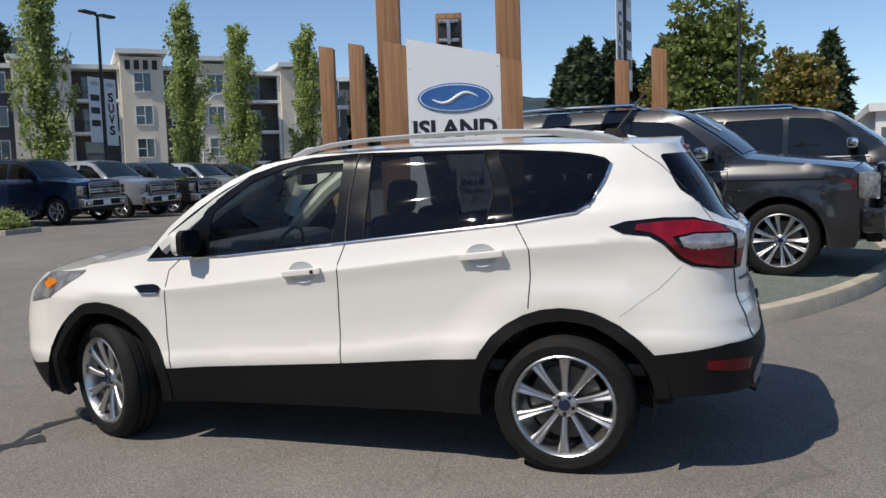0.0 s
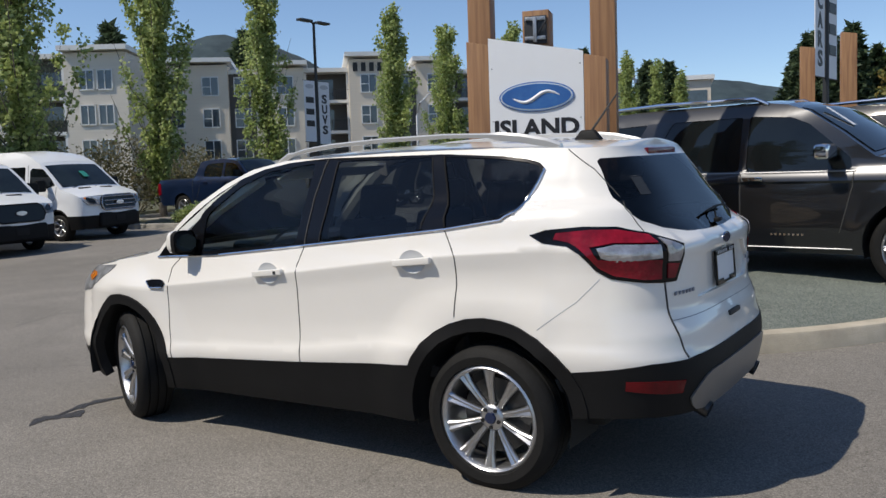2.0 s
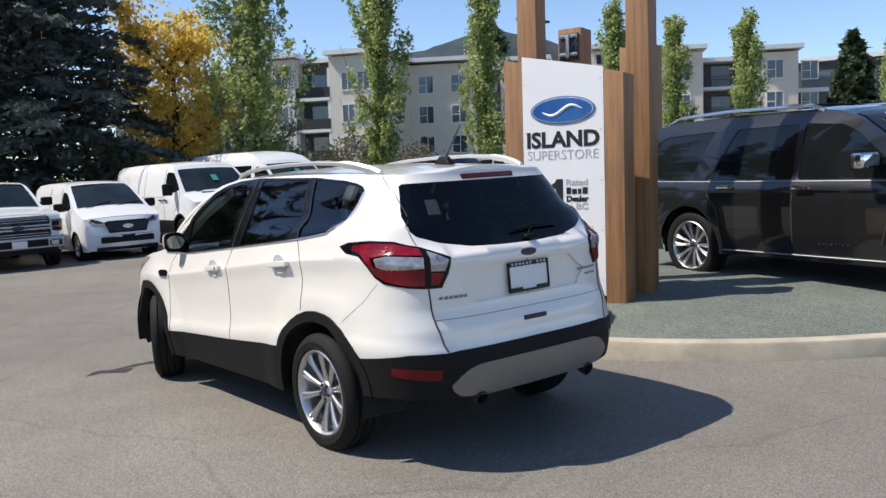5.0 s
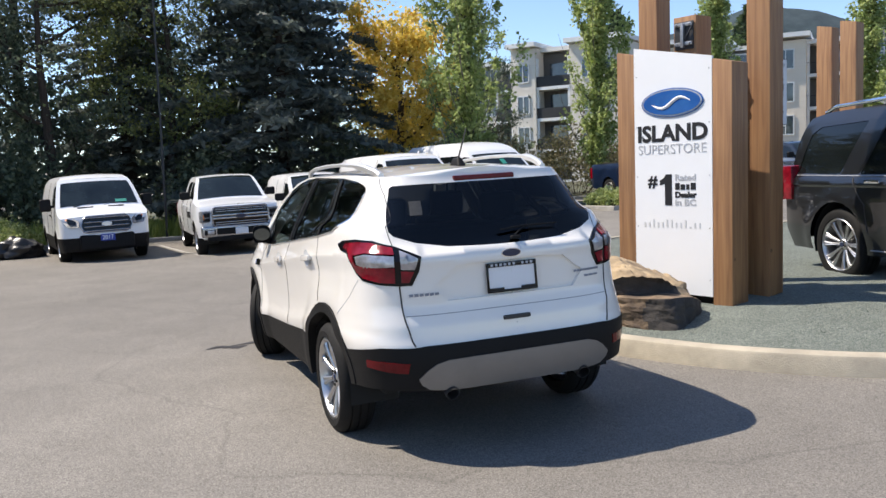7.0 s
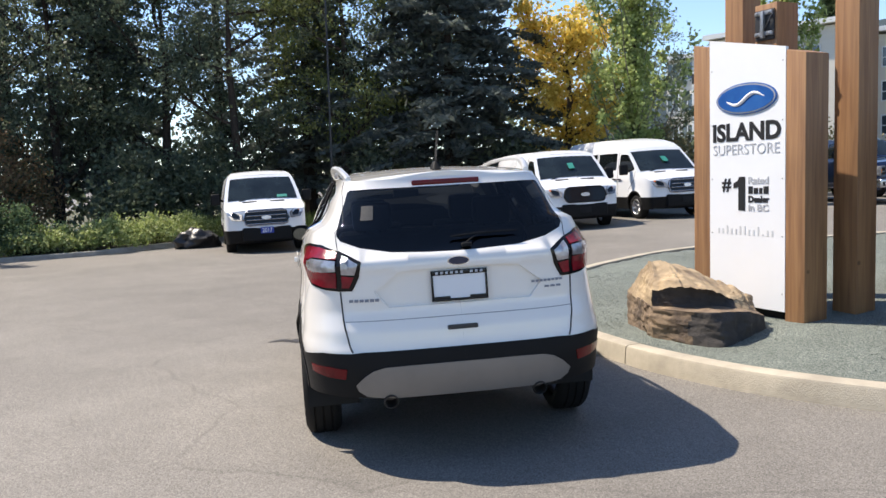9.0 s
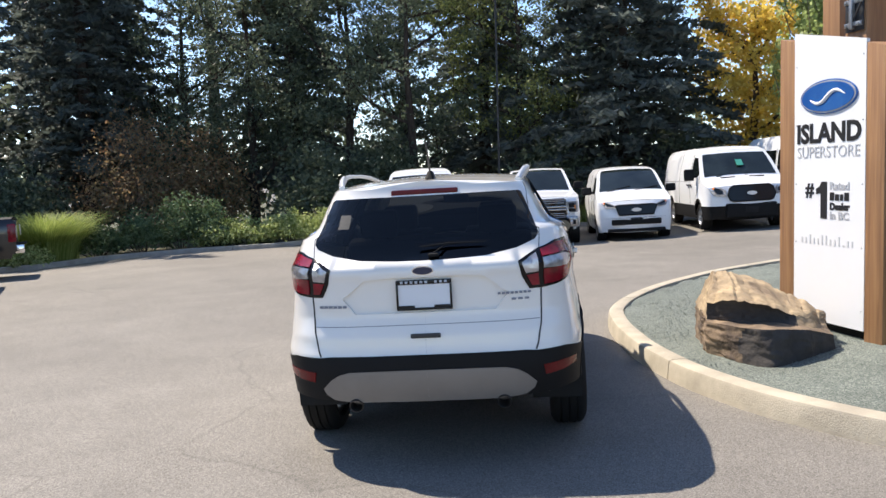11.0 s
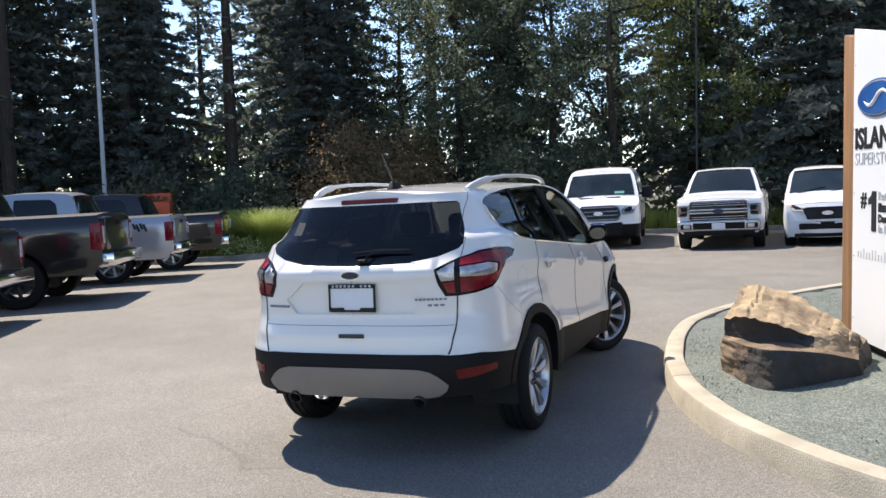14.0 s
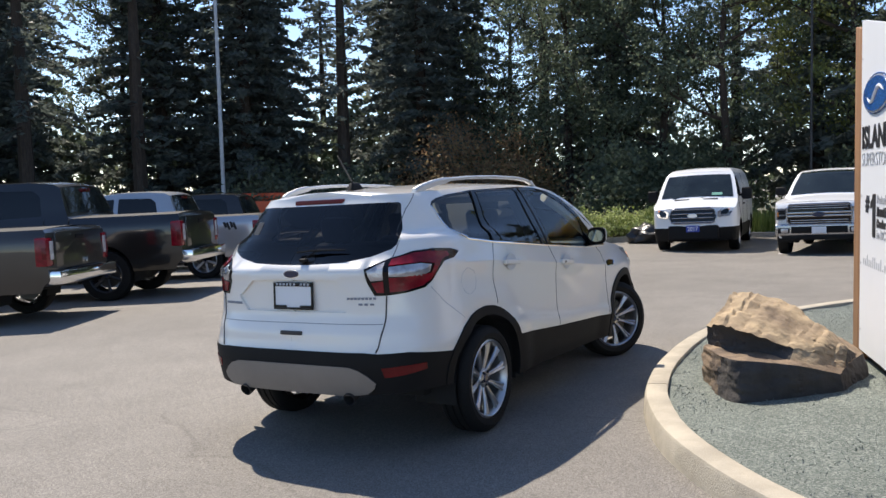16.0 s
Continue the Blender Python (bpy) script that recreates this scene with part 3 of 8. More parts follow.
def dealer_sign():
    a = Vector((math.cos(SIGN_A), math.sin(SIGN_A), 0))
    n = Vector((math.sin(SIGN_A), -math.cos(SIGN_A), 0))
    o = Vector((-0.833, 2.927, 0.0))
    root = thing("totem_sign", Matrix.Identity(4), "white totem sign panel between stained timber posts on the gravel", "sign")
    W = 0.90
    zt = lambda s: 2.79 - 0.178 * s / W
    z0 = 0.345
    pm = Matrix(((a.x, 0, n.x, o.x), (a.y, 0, n.y, o.y), (0, 1, 0, 0), (0, 0, 0, 1)))
    bm = bmesh.new()
    prism(bm, [(0, z0), (W, z0), (W, zt(W)), (0, zt(0))], 0.03, lambda s, z, h: pm @ Vector((s, z, h - 0.03)))
    part("panel", bm, M_WHITE_PANEL, root, smooth=False)
    for s in (0.03, W - 0.03):
        for k in range(5):
            bm = bmesh.new()
            lathe(bm, [(0.0, 0.004), (0.006, 0.003), (0.007, 0.0)], 8, Matrix.Translation(pm @ Vector((s, 0.5 + k * 0.5, 0))) @ Matrix.Rotation(SIGN_A, 4, 'Z') @ Matrix.Rotation(math.pi, 4, 'Z'))
            part("screw_head", bm, M_STEEL, root)
    # short posts at both edges
    for s, wd, dz in ((-0.11, 0.215, -0.06), (W + 0.105, 0.205, -0.03)):
        c = o + a * s - n * 0.137
        timber_post("edge_post", c.x, c.y, island_z(c.x, c.y) - 0.05, zt(s) + dz, wd, -0.05, parent=root, label="stained edge post", s2=0.27)
    # oval badge
    for k, (rx, rz, m, d) in enumerate(((0.358, 0.140, M_BLUE, 0.010), (0.345, 0.130, M_SILVER, 0.014), (0.330, 0.118, M_BLUE, 0.018))):
        bm = bmesh.new()
        prism(bm, [(0.455 + rx * math.cos(2 * math.pi * i / 48), 2.215 + rz * math.sin(2 * math.pi * i / 48)) for i in range(48)], d, lambda s, z, h: pm @ Vector((s, z, h)))
        part("oval_badge", bm, m, root, "blue oval badge with a silver rim", smooth=False)
    bm = bmesh.new()
    wave = [(0.455 - 0.24 + 0.48 * k / 40, 2.212 + 0.052 * math.sin((k / 40 - 0.5) * 2.0 * math.pi) * (0.6 + 0.4 * math.cos((k / 40 - 0.5) * math.pi))) for k in range(41)]
    tube(bm, [pm @ Vector((p, q, 0.012)) for p, q in wave], [0.004 + 0.016 * math.sin(math.pi * k / 40) ** 0.8 for k in range(41)], 8)
    part("badge_script", bm, M_WHITE_PANEL, root, "plain silver wave", smooth=False)

    def put(name, body, s, z, size, width, m, bold=0.0):
        words(name, body, size, pm @ Matrix.Translation((s, z, 0.002)), m, root, 0.002, "", bold, width)
    put("letter", "ISLAND", 0.045, 1.850, 0.218, 0.81, M_BLACK_PRINT, 0.008)
    put("letter", "SUPERSTORE", 0.05, 1.722, 0.135, 0.79, M_GREY_PRINT, -0.001)
    put("letter", "#", 0.16, 1.40, 0.165, 0.115, M_BLACK_PRINT, 0.004)
    bm = bmesh.new()
    prism(bm, [(0.365, 1.215), (0.445, 1.215), (0.445, 1.52), (0.375, 1.52), (0.355, 1.485), (0.305, 1.46), (0.305, 1.415), (0.365, 1.425)], 0.004, lambda p, q, r: pm @ Vector((p, q, r)))
    part("numeral", bm, M_BLACK_PRINT, root, "bold black numeral one", smooth=False)
    put("letter", "Rated", 0.485, 1.458, 0.085, 0.235, M_GREY_PRINT, 0.002)
    put("letter", "Dealer", 0.485, 1.292, 0.078, 0.245, M_BLACK_PRINT, 0.004)
    put("letter", "in BC", 0.485, 1.215, 0.085, 0.235, M_GREY_PRINT, 0.002)
    for s, z, w, h in ((0.485, 1.400, 0.05, 0.066), (0.548, 1.393, 0.05, 0.052), (0.612, 1.393, 0.035, 0.052), (0.662, 1.400, 0.055, 0.066)):
        bm = bmesh.new()
        prism(bm, [(s, z - h / 2), (s + w, z - h / 2), (s + w, z + h / 2), (s, z + h / 2)], 0.004, lambda p, q, r: pm @ Vector((p, q, r)))
        part("name_bar", bm, M_BLACK_PRINT, root, "plain black bar", smooth=False)
    for k in range(13):
        bm = bmesh.new()
        s = 0.11 + 0.0535 * k
        h = 0.078 if k in (2, 5, 6, 9) else 0.05
        if k == 10:
            h = 0.015
        prism(bm, [(s, 0.995), (s + 0.018, 0.995), (s + 0.018, 0.995 + h), (s, 0.995 + h)], 0.003, lambda p, q, r: pm @ Vector((p, q, r)))
        part("address_bar", bm, M_LIGHT_PRINT_SHADE, root, "plain pale grey bar", smooth=False)
    # dark foot under the panel
    bm = bmesh.new()
    prism(bm, [(0.02, 0.12), (W - 0.02, 0.12), (W - 0.02, z0), (0.02, z0)], 0.08, lambda s, z, h: pm @ Vector((s, z, h - 0.14)))
    part("foot_board", bm, M_PLASTIC, root, "black foot board", smooth=False)


dealer_sign()


def tall_posts():
    for x, y, s in ((-0.065, 3.905, 0.245), (-1.213, 3.455, 0.235)):
        timber_post("tall_post", x, y, island_z(x, y) - 0.05, 5.3, s, 0.0, label="tall squared stained timber post standing in gravel")
    # short post with a steel lamp bracket on it
    x, y = -0.56, 3.44
    root = thing("bracket_post", Matrix.Identity(4), "short stained timber post with a galvanised steel bracket", "post")
    timber_post("post", x, y, island_z(x, y) - 0.05, 3.07, 0.26, 0.0, parent=root)
    a = Vector((math.cos(SIGN_A), math.sin(SIGN_A), 0))
    n = Vector((a.y, -a.x, 0))
    c = Vector((x, y, 0)) + n * 0.15
    bm = bmesh.new()
    rot = Matrix.Rotation(SIGN_A, 4, 'Z')
    for z in (2.985, 2.80):
        box(bm, c + Vector((0, 0, z)), (0.20, 0.035, 0.035), rot, 0.004)
        for s in (-0.075, 0.075):
            box(bm, c + a * s + n * 0.02 + Vector((0, 0, z)), (0.02, 0.015, 0.02), rot, 0.004)
    box(bm, c + n * 0.02 + Vector((0, 0, 2.88)), (0.035, 0.035, 0.24), rot, 0.004)
    part("bracket", bm, M_STEEL, root, "galvanised bracket")
    bm = bmesh.new()
    box(bm, c - n * 0.008 + Vector((0, 0, 2.88)), (0.22, 0.012, 0.27), rot, 0.003)
    box(bm, c + a * 0.06 + n * 0.02 + Vector((0, 0, 2.89)), (0.012, 0.012, 0.18), rot @ Matrix.Rotation(radians(35), 4, 'Y'), 0.002)
    part("back_plate", bm, M_POLE_DARK, root, "dark back plate")
    # two more pairs of posts on the island
    for x, y, z, t in ((-5.0, 9.80, 3.93, 0.3), (-4.32, 9.62, 3.90, 0.3), (-0.10, 14.1, 3.83, 0.25), (0.72, 13.6, 3.95, 0.25)):
        timber_post("timber_post", x, y, slope(y) + 0.05, z, 0.27, -0.05, t, "short squared stained timber post on the island")


tall_posts()


def boulder():
    """A wedge of sandstone, broken across: a ledge along the front, under a cap that slopes down to one end."""
    root = thing("boulder", Matrix.Identity(4), "split tan and brown sandstone boulder lying on gravel", "boulder")
    ts = (0.0, 0.2, 0.42, 0.7, 1.0)                                     # stations along the front
    fx, fy = (0.06, 0.38, 0.53, 0.42, 0.20), (1.99, 2.18, 2.36, 2.63, 2.90)
    bx, by = (-0.72, -0.76, -0.74, -0.55, -0.30), (2.05, 2.24, 2.46, 2.78, 2.98)
    ledge_z, setback = (0.45, 0.455, 0.465, 0.44, 0.36), (0.06, 0.20, 0.27, 0.06, 0.0)
    lip_z, crest_z, crest_d = (0.60, 0.635, 0.61, 0.50, 0.42), (0.82, 0.80, 0.745, 0.61, 0.50), (0.50, 0.66, 0.76, 0.66, 0.45)
    lip_d = (0.03, 0.12, 0.17, 0.20, 0.20)
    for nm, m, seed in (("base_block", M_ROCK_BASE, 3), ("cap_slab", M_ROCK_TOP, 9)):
        cap = nm == "cap_slab"
        bm = bmesh.new()
        bmesh.ops.create_cube(bm, size=1.0)
        bmesh.ops.subdivide_edges(bm, edges=bm.edges, cuts=44, use_grid_fill=True)
        broken = [fc for fc in bm.faces if fc.calc_center_median().x > 0.499 or fc.calc_center_median().y > 0.499]
        for v in bm.verts:
            d, s, h = 0.5 - v.co.x, v.co.y + 0.5, v.co.z + 0.5
            at = lambda q: interp(s, ts, q)
            front, back = Vector((at(fx), at(fy), 0)), Vector((at(bx), at(by), 0))
            run = (back - front).length
            jag = 0.035 * noise.noise(Vector((s * 13, seed, 0.7))) + 0.02 * noise.noise(Vector((s * 37, seed, 2.7)))
            if cap:
                d0 = (at(setback) * (1 - h) ** 0.6 + (at(lip_d) + abs(jag) * 1.2) * h) / run
                d1 = 1.0 - (1.0 - at(crest_d)) * h
                k = d0 + (d1 - d0) * d
                # the top climbs in worn treads from the lip to the crest
                tread = 2.0
                f = d * tread + 0.9 * noise.noise(Vector((s * 2.3, d * 3.0, 5.0))) + 0.25 * noise.noise(Vector((s * 9.0, d * 9.0, 1.0)))
                rise = max(0.0, min(1.0, (math.floor(f) + min(1.0, (f - math.floor(f)) * 2.2) ** 2) / tread))
                rise = 0.75 * d ** 0.8 + 0.25 * rise
                z0, z1 = at(ledge_z) - 0.02 + 0.06 * d, at(lip_z) + jag * 0.6 + (at(crest_z) - at(lip_z)) * rise
            else:
                k = d + 0.02 * noise.noise(Vector((s * 9, h * 5, seed)))
                z0, z1 = 0.08, at(ledge_z) + 0.05 * d
            p = front.lerp(back, k)
            if not cap:
                p.x += 0.12 * (1 - d) * (1 - h) * max(0.0, 1 - abs(s - 0.42) / 0.4)
                p.y += 0.10 * (1 - h) * max(0.0, (s - 0.8) / 0.2)
            p.z = z0 + (z1 - z0) * h
            if cap:
                p.y += 0.09 * h * max(0.0, 1 - s / 0.3) * min(1.0, d * 2)
            mid = Vector((-0.10, 2.45, 0.38))
            out = (p - mid).normalized()
            # broad scalloped breaks, bedding lines, then grit; the weathered end is the roughest
            rough = 2.4 if s < 0.2 and not cap else 1.0
            fine = noise.fractal(Vector((p.x * 19 + seed, p.y * 19, p.z * 17)), 0.9, 2.0, 4)
            cells = noise.voronoi(Vector((p.x * 2.6 + seed + 0.3 * fine, p.y * 2.6, p.z * 3.0 + 1.2 * p.x)))[0]
            small = noise.voronoi(Vector((p.x * 10 + seed, p.y * 10, p.z * 14)))[0]
            bed = abs((p.z * 19 + 0.8 * noise.noise(p * 3)) % 1.0 - 0.5) - 0.25
            on_top = cap and h > 0.99
            v.co = p + out * (0.050 * (cells[1] - cells[0] - 0.25) + 0.007 * rough * (small[1] - small[0] - 0.2) + 0.006 * rough * fine + (0.0 if on_top else 0.003 * rough * bed))
        # shade on the broken front and the far end, painted in as a darker stone colour
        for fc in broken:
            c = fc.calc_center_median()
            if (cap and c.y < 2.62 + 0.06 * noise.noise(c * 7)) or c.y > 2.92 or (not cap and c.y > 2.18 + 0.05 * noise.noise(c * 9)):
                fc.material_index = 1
        part(nm, bm, [m, M_ROCK_SHADE], root, angle=38)


boulder()


def wet_stain():
    """A dark streak of spilt water on the asphalt by the car's nose."""
    g = random.Random(12)
    bm = bmesh.new()
    for x0, y0, ln, wd in ((-1.86, -0.62, 0.95, 0.05), (-1.80, -1.12, 0.40, 0.075), (-1.92, -0.30, 0.45, 0.05)):
        prev = None
        for k in range(19):
            t = k / 18
            w = wd * (math.sin(math.pi * min(1, t + 0.02)) ** 0.6 + 0.05) * g.uniform(0.55, 1.2)
            x = x0 + 0.05 * math.sin(t * 7) + g.uniform(-0.01, 0.01)
            y = y0 - ln * (t - 0.5)
            cur = [bm.verts.new((x + q * w, y, slope(y) + 0.004)) for q in (-1, 1)]
            if prev:
                bm.faces.new((prev[0], prev[1], cur[1], cur[0]))
            prev = cur
    ob = part("wet_stain", bm, M_WET, None)
    tagged(ob, "dark damp streak on the asphalt", "stain", kind="structure")


wet_stain()


def lot_marks():
    """A worn painted bay line and grit on the asphalt."""
    g = random.Random(31)
    bm = bmesh.new()
    a, b = Vector((-20.0, -0.62, 0)), Vector((-14.6, 0.08, 0))
    prev = None
    for k in range(28):
        p = a.lerp(b, k / 27)
        w = 0.05 * g.uniform(0.75, 1.0)
        cur = [bm.verts.new((p.x, p.y + q * w, slope(p.y, p.x) + 0.004)) for q in (-1, 1)]
        if prev and g.random() > 0.08:
            bm.faces.new((prev[0], prev[1], cur[1], cur[0]))
        prev = cur
    ob = part("bay_line", bm, M_LINE, None)
    tagged(ob, "worn white painted parking bay line on asphalt", "marking", kind="structure")
    vv, ff = [], []
    while len(ff) < 4 * 1600:
        x, y = g.uniform(-6, 7.5), g.uniform(-6.5, 5.5)
        if inside((x, y), [tuple(q) for q in LOOP[::4]]):
            continue
        r, t, z = g.uniform(0.002, 0.007), g.uniform(0, 6.28), slope(y, x)
        n = len(vv)
        vv += [(x + r * math.cos(t + q * 1.57) * g.uniform(0.6, 1), y + r * math.sin(t + q * 1.57) * g.uniform(0.6, 1), z - 0.001) for q in range(4)] + [(x, y, z + r * g.uniform(0.4, 0.8))]
        ff += [(n, n + 1, n + 4), (n + 1, n + 2, n + 4), (n + 2, n + 3, n + 4), (n + 3, n, n + 4)]
    me = bpy.data.meshes.new("grit")
    me.from_pydata(vv, [], ff)
    tagged(mesh_part("grit", me, leaf_mat("grit", (0.05, 0.047, 0.042), (0.40, 0.37, 0.33), 0.0, 0.9), None, smooth=False), "scattered grit and pebbles on the asphalt", "gravel", kind="stuff")


lot_marks()


# ---- wheels ----
def wheel(parent, centre, r, rim, width, out, spokes=5, turn=0.0, pair=True, finish=None, spin=0.0, label=""):
    """A road wheel; out is -1 or 1, the side that shows; turn is the steering angle."""
    w = new("wheel")
    w.parent = parent
    w.matrix_local = Matrix.Translation(centre) @ Matrix.Rotation(radians(turn), 4, 'Z')
    if label:
        tagged(w, label)
    h = width / 2
    bm = bmesh.new()
    lathe(bm, [(rim, -h * 0.72), (rim + 0.012, -h * 0.95), ((r + rim) / 2, -h), (r - 0.02, -h * 0.86), (r - 0.003, -h * 0.66), (r - 0.001, -h * 0.50), (r - 0.010, -h * 0.48), (r - 0.010, -h * 0.42), (r, -h * 0.40), (r, -h * 0.06), (r - 0.010, -h * 0.04), (r - 0.010, h * 0.04), (r, h * 0.06),
               (r, h * 0.40), (r - 0.010, h * 0.42), (r - 0.010, h * 0.48), (r - 0.001, h * 0.50), (r - 0.003, h * 0.66), (r - 0.02, h * 0.86), ((r + rim) / 2, h), (rim + 0.012, h * 0.95), (rim, h * 0.72)], 48)
    part("tyre", bm, M_RUBBER, w)
    bm = bmesh.new()
    o = out
    lathe(bm, [(rim - 0.002, -o * h * 0.7), (rim - 0.002, o * h * 0.78), (rim + 0.008, o * h * 0.86), (rim - 0.004, o * h * 0.93), (rim - 0.014, o * h * 0.86), (rim - 0.024, o * h * 0.4), (rim - 0.034, -o * h * 0.6)], 48)
    lathe(bm, [(0.0, o * h * 0.60), (0.046, o * h * 0.60), (0.062, o * h * 0.52), (0.066, o * h * 0.40), (0.062, -o * h * 0.1)], 24)
    n = spokes * (2 if pair else 1)
    for k in range(n):
        a = 2 * math.pi * (k // 2 if pair else k) / spokes + radians(spin)
        off = (0.27 if k % 2 else -0.27) if pair else 0.0
        a += off * 1.15
        wd0, wd1, gv = (0.030, 0.070, 0.009) if pair else (0.05, 0.07, 0.004)
        k0, k1 = 0.045, rim - 0.008
        ring = []
        for t, wf, y in ((0.0, 0.0, 0.46), (0.25, 0.05, 0.58), (0.55, 0.22, 0.70), (0.80, 0.55, 0.78), (1.0, 1.0, 0.82)):
            wd, rr = wd0 + (wd1 - wd0) * wf, k0 + (k1 - k0) * t
            ring.append([bm.verts.new(Matrix.Rotation(a, 4, 'Y') @ Vector((sx * wd / 2, o * (h * y - dy), rr))) for sx, dy in ((-1, 0.016), (-0.85, 0.005), (-0.5, 0), (0, gv * (0.3 + 0.7 * t)), (0.5, 0), (0.85, 0.005), (1, 0.016), (0.6, 0.034), (-0.6, 0.034))])
        for p, q in zip(ring, ring[1:]):
            for i in range(9):
                bm.faces.new((p[i], p[(i + 1) % 9], q[(i + 1) % 9], q[i]))
    part("rim", bm, finish or M_ALLOY, w, angle=50)
    bm = bmesh.new()
    lathe(bm, [(0.0, o * h * 0.69), (0.026, o * h * 0.68), (0.03, o * h * 0.60)], 20)
    part("centre_cap", bm, M_BLUE_DARK, w, "dark blue hub cap")
    for k in range(5):
        a = 2 * math.pi * (k + 0.5) / 5
        m = Matrix.Rotation(a, 4, 'Y') @ Matrix.Translation((0.0, 0, 0.045))
        bm = bmesh.new()
        lathe(bm, [(0.0, o * h * 0.66), (0.009, o * h * 0.655), (0.011, o * h * 0.50)], 8, m)
        part("wheel_nut", bm, M_DARK, w)
    bm = bmesh.new()
    lathe(bm, [(0.0, 0.0), (rim * 0.72, 0.0), (rim * 0.72, -o * 0.03), (0, -o * 0.03)], 32)
    part("brake_disc", bm, mat("brake_iron", (0.10, 0.10, 0.10), 0.4, metal=0.8) if "brake_iron" not in bpy.data.materials else bpy.data.materials["brake_iron"], w)
    return w


# ---- the white compact SUV ----
def suv_crease(x):
    return interp(x, [-1.5, -0.86, 0.18, 1.19, 1.7, 2.3], [0.86, 0.905, 1.018, 1.125, 1.15, 1.15])


def suv_low(x):
    return interp(x, [-1.0, -0.78, 0.16, 0.79, 1.2], [0.49, 0.505, 0.565, 0.645, 0.68])


def suv_w(x, z):
    """Half width of the body at x, z."""
    zc = suv_crease(x)
    zb = zc + 0.17
    if z < zc:
        k = suv_low(x) - 0.53
        w = interp(z, [0.20, 0.32, 0.44 + k * 0.6], [0.845, 0.885, 0.902]) if z < 0.44 + k * 0.6 else interp(z, [0.44 + k * 0.6, 0.53 + k, 0.60 + k, 0.72 + k * 0.6, zc - 0.10, zc], [0.902, 0.914, 0.896, 0.889, 0.893, 0.905])
    else:
        w = interp(z, [zc, zc + 0.03, zb, 1.36, 1.50, 1.58, 1.64], [0.905, 0.891, 0.842, 0.755, 0.680, 0.635, 0.585])
    if x > 0.7:
        w *= 1 - 0.055 * min(1.0, (x - 0.7) / 1.0) ** 2
    if x > 1.35:
        # the bumper corner keeps its width below the lamp
        q = min(1.0, (x - 1.35) / 0.3)
        w += 0.026 * q * q * math.exp(-((z - 0.86) / 0.17) ** 2)
    if x < -0.9:
        w *= 1 - 0.085 * min(1.2, (-0.9 - x) / 0.9) ** 2
    for cx in (-1.345, 1.345):
        d = math.hypot(x - cx, z - 0.35)
        k = min(1.0, max(0.0, (0.72 - d) / 0.22))
        w += 0.026 * k * k * (3 - 2 * k) * min(1.0, max(0.0, (1.12 - z) / 0.2))
    return w


SUV_X0, SUV_X1 = 1.45, -1.45
REAR_L, FRONT_L = 1.42, 1.42
N_CORNER = 4.0


def suv_rear(z):
    return interp(z, [0.25, 0.353, 0.42, 0.49, 0.578, 0.66, 0.70, 0.78, 0.83, 0.88, 1.02, 1.085, 1.12, 1.16, 1.185, 1.22, 1.307, 1.467, 1.55, 1.60],
                  [2.15, 2.21, 2.24, 2.258, 2.270, 2.264, 2.250, 2.240, 2.220, 2.205, 2.203, 2.205, 2.212, 2.205, 2.165, 2.120, 2.065, 1.965, 1.905, 1.87])


def suv_front(z):
    return interp(z, [0.2, 0.35, 0.5, 0.65, 0.8, 0.92, 1.0, 1.1], [-2.08, -2.18, -2.23, -2.24, -2.21, -2.12, -2.0, -1.8])


_tab = []
for _k in range(201):
    _a = _k / 200 * math.pi / 2
    _tab.append((0.72 * math.sin(_a) ** (2 / N_CORNER), 0.86 * math.cos(_a) ** (2 / N_CORNER)))
_arc = [0.0]
for _p, _q in zip(_tab, _tab[1:]):
    _arc.append(_arc[-1] + math.hypot(_q[0] - _p[0], _q[1] - _p[1]))
_arc = [a / _arc[-1] for a in _arc]


def arc_to_angle(a):
    return float(np.interp(a, _arc, np.linspace(0, math.pi / 2, 201)))


def angle_to_arc(g):
    return float(np.interp(g, np.linspace(0, math.pi / 2, 201), _arc))


def suv_point(u, z):
    if u > SUV_X0:
        g = arc_to_angle(min(1.0, (u - SUV_X0) / REAR_L))
        s, c = max(0.0, math.sin(g)) ** (2 / N_CORNER), max(0.0, math.cos(g)) ** (2 / N_CORNER)
        x = SUV_X0 + (suv_rear(z) - SUV_X0) * s
        return Vector((x, suv_w(min(x, 1.75), z) * c, z))
    if u < SUV_X1:
        g = arc_to_angle(min(1.0, (SUV_X1 - u) / FRONT_L))
        s, c = max(0.0, math.sin(g)) ** (2 / 3.2), max(0.0, math.cos(g)) ** (2 / 3.2)
        x = SUV_X1 + (suv_front(z) - SUV_X1) * s
        return Vector((x, suv_w(max(x, -1.8), z) * c, z))
    return Vector((u, suv_w(u, z), z))


def suv_surf(side):
    def f(u, z, lift=0.0):
        p = suv_point(u, z)
        if lift:
            e = 0.004
            a, b = suv_point(u + e, z) - suv_point(u - e, z), suv_point(u, z + e) - suv_point(u, z - e)
            n = a.cross(b)
            if n.length > 1e-9:
                n.normalize()
                if n.y < 0 or (abs(n.y) < 0.2 and u > SUV_X0 and n.x < 0) or (abs(n.y) < 0.2 and u < SUV_X1 and n.x > 0):
                    n = -n
                p = p + n * lift
        p.y *= side
        return p
    return f


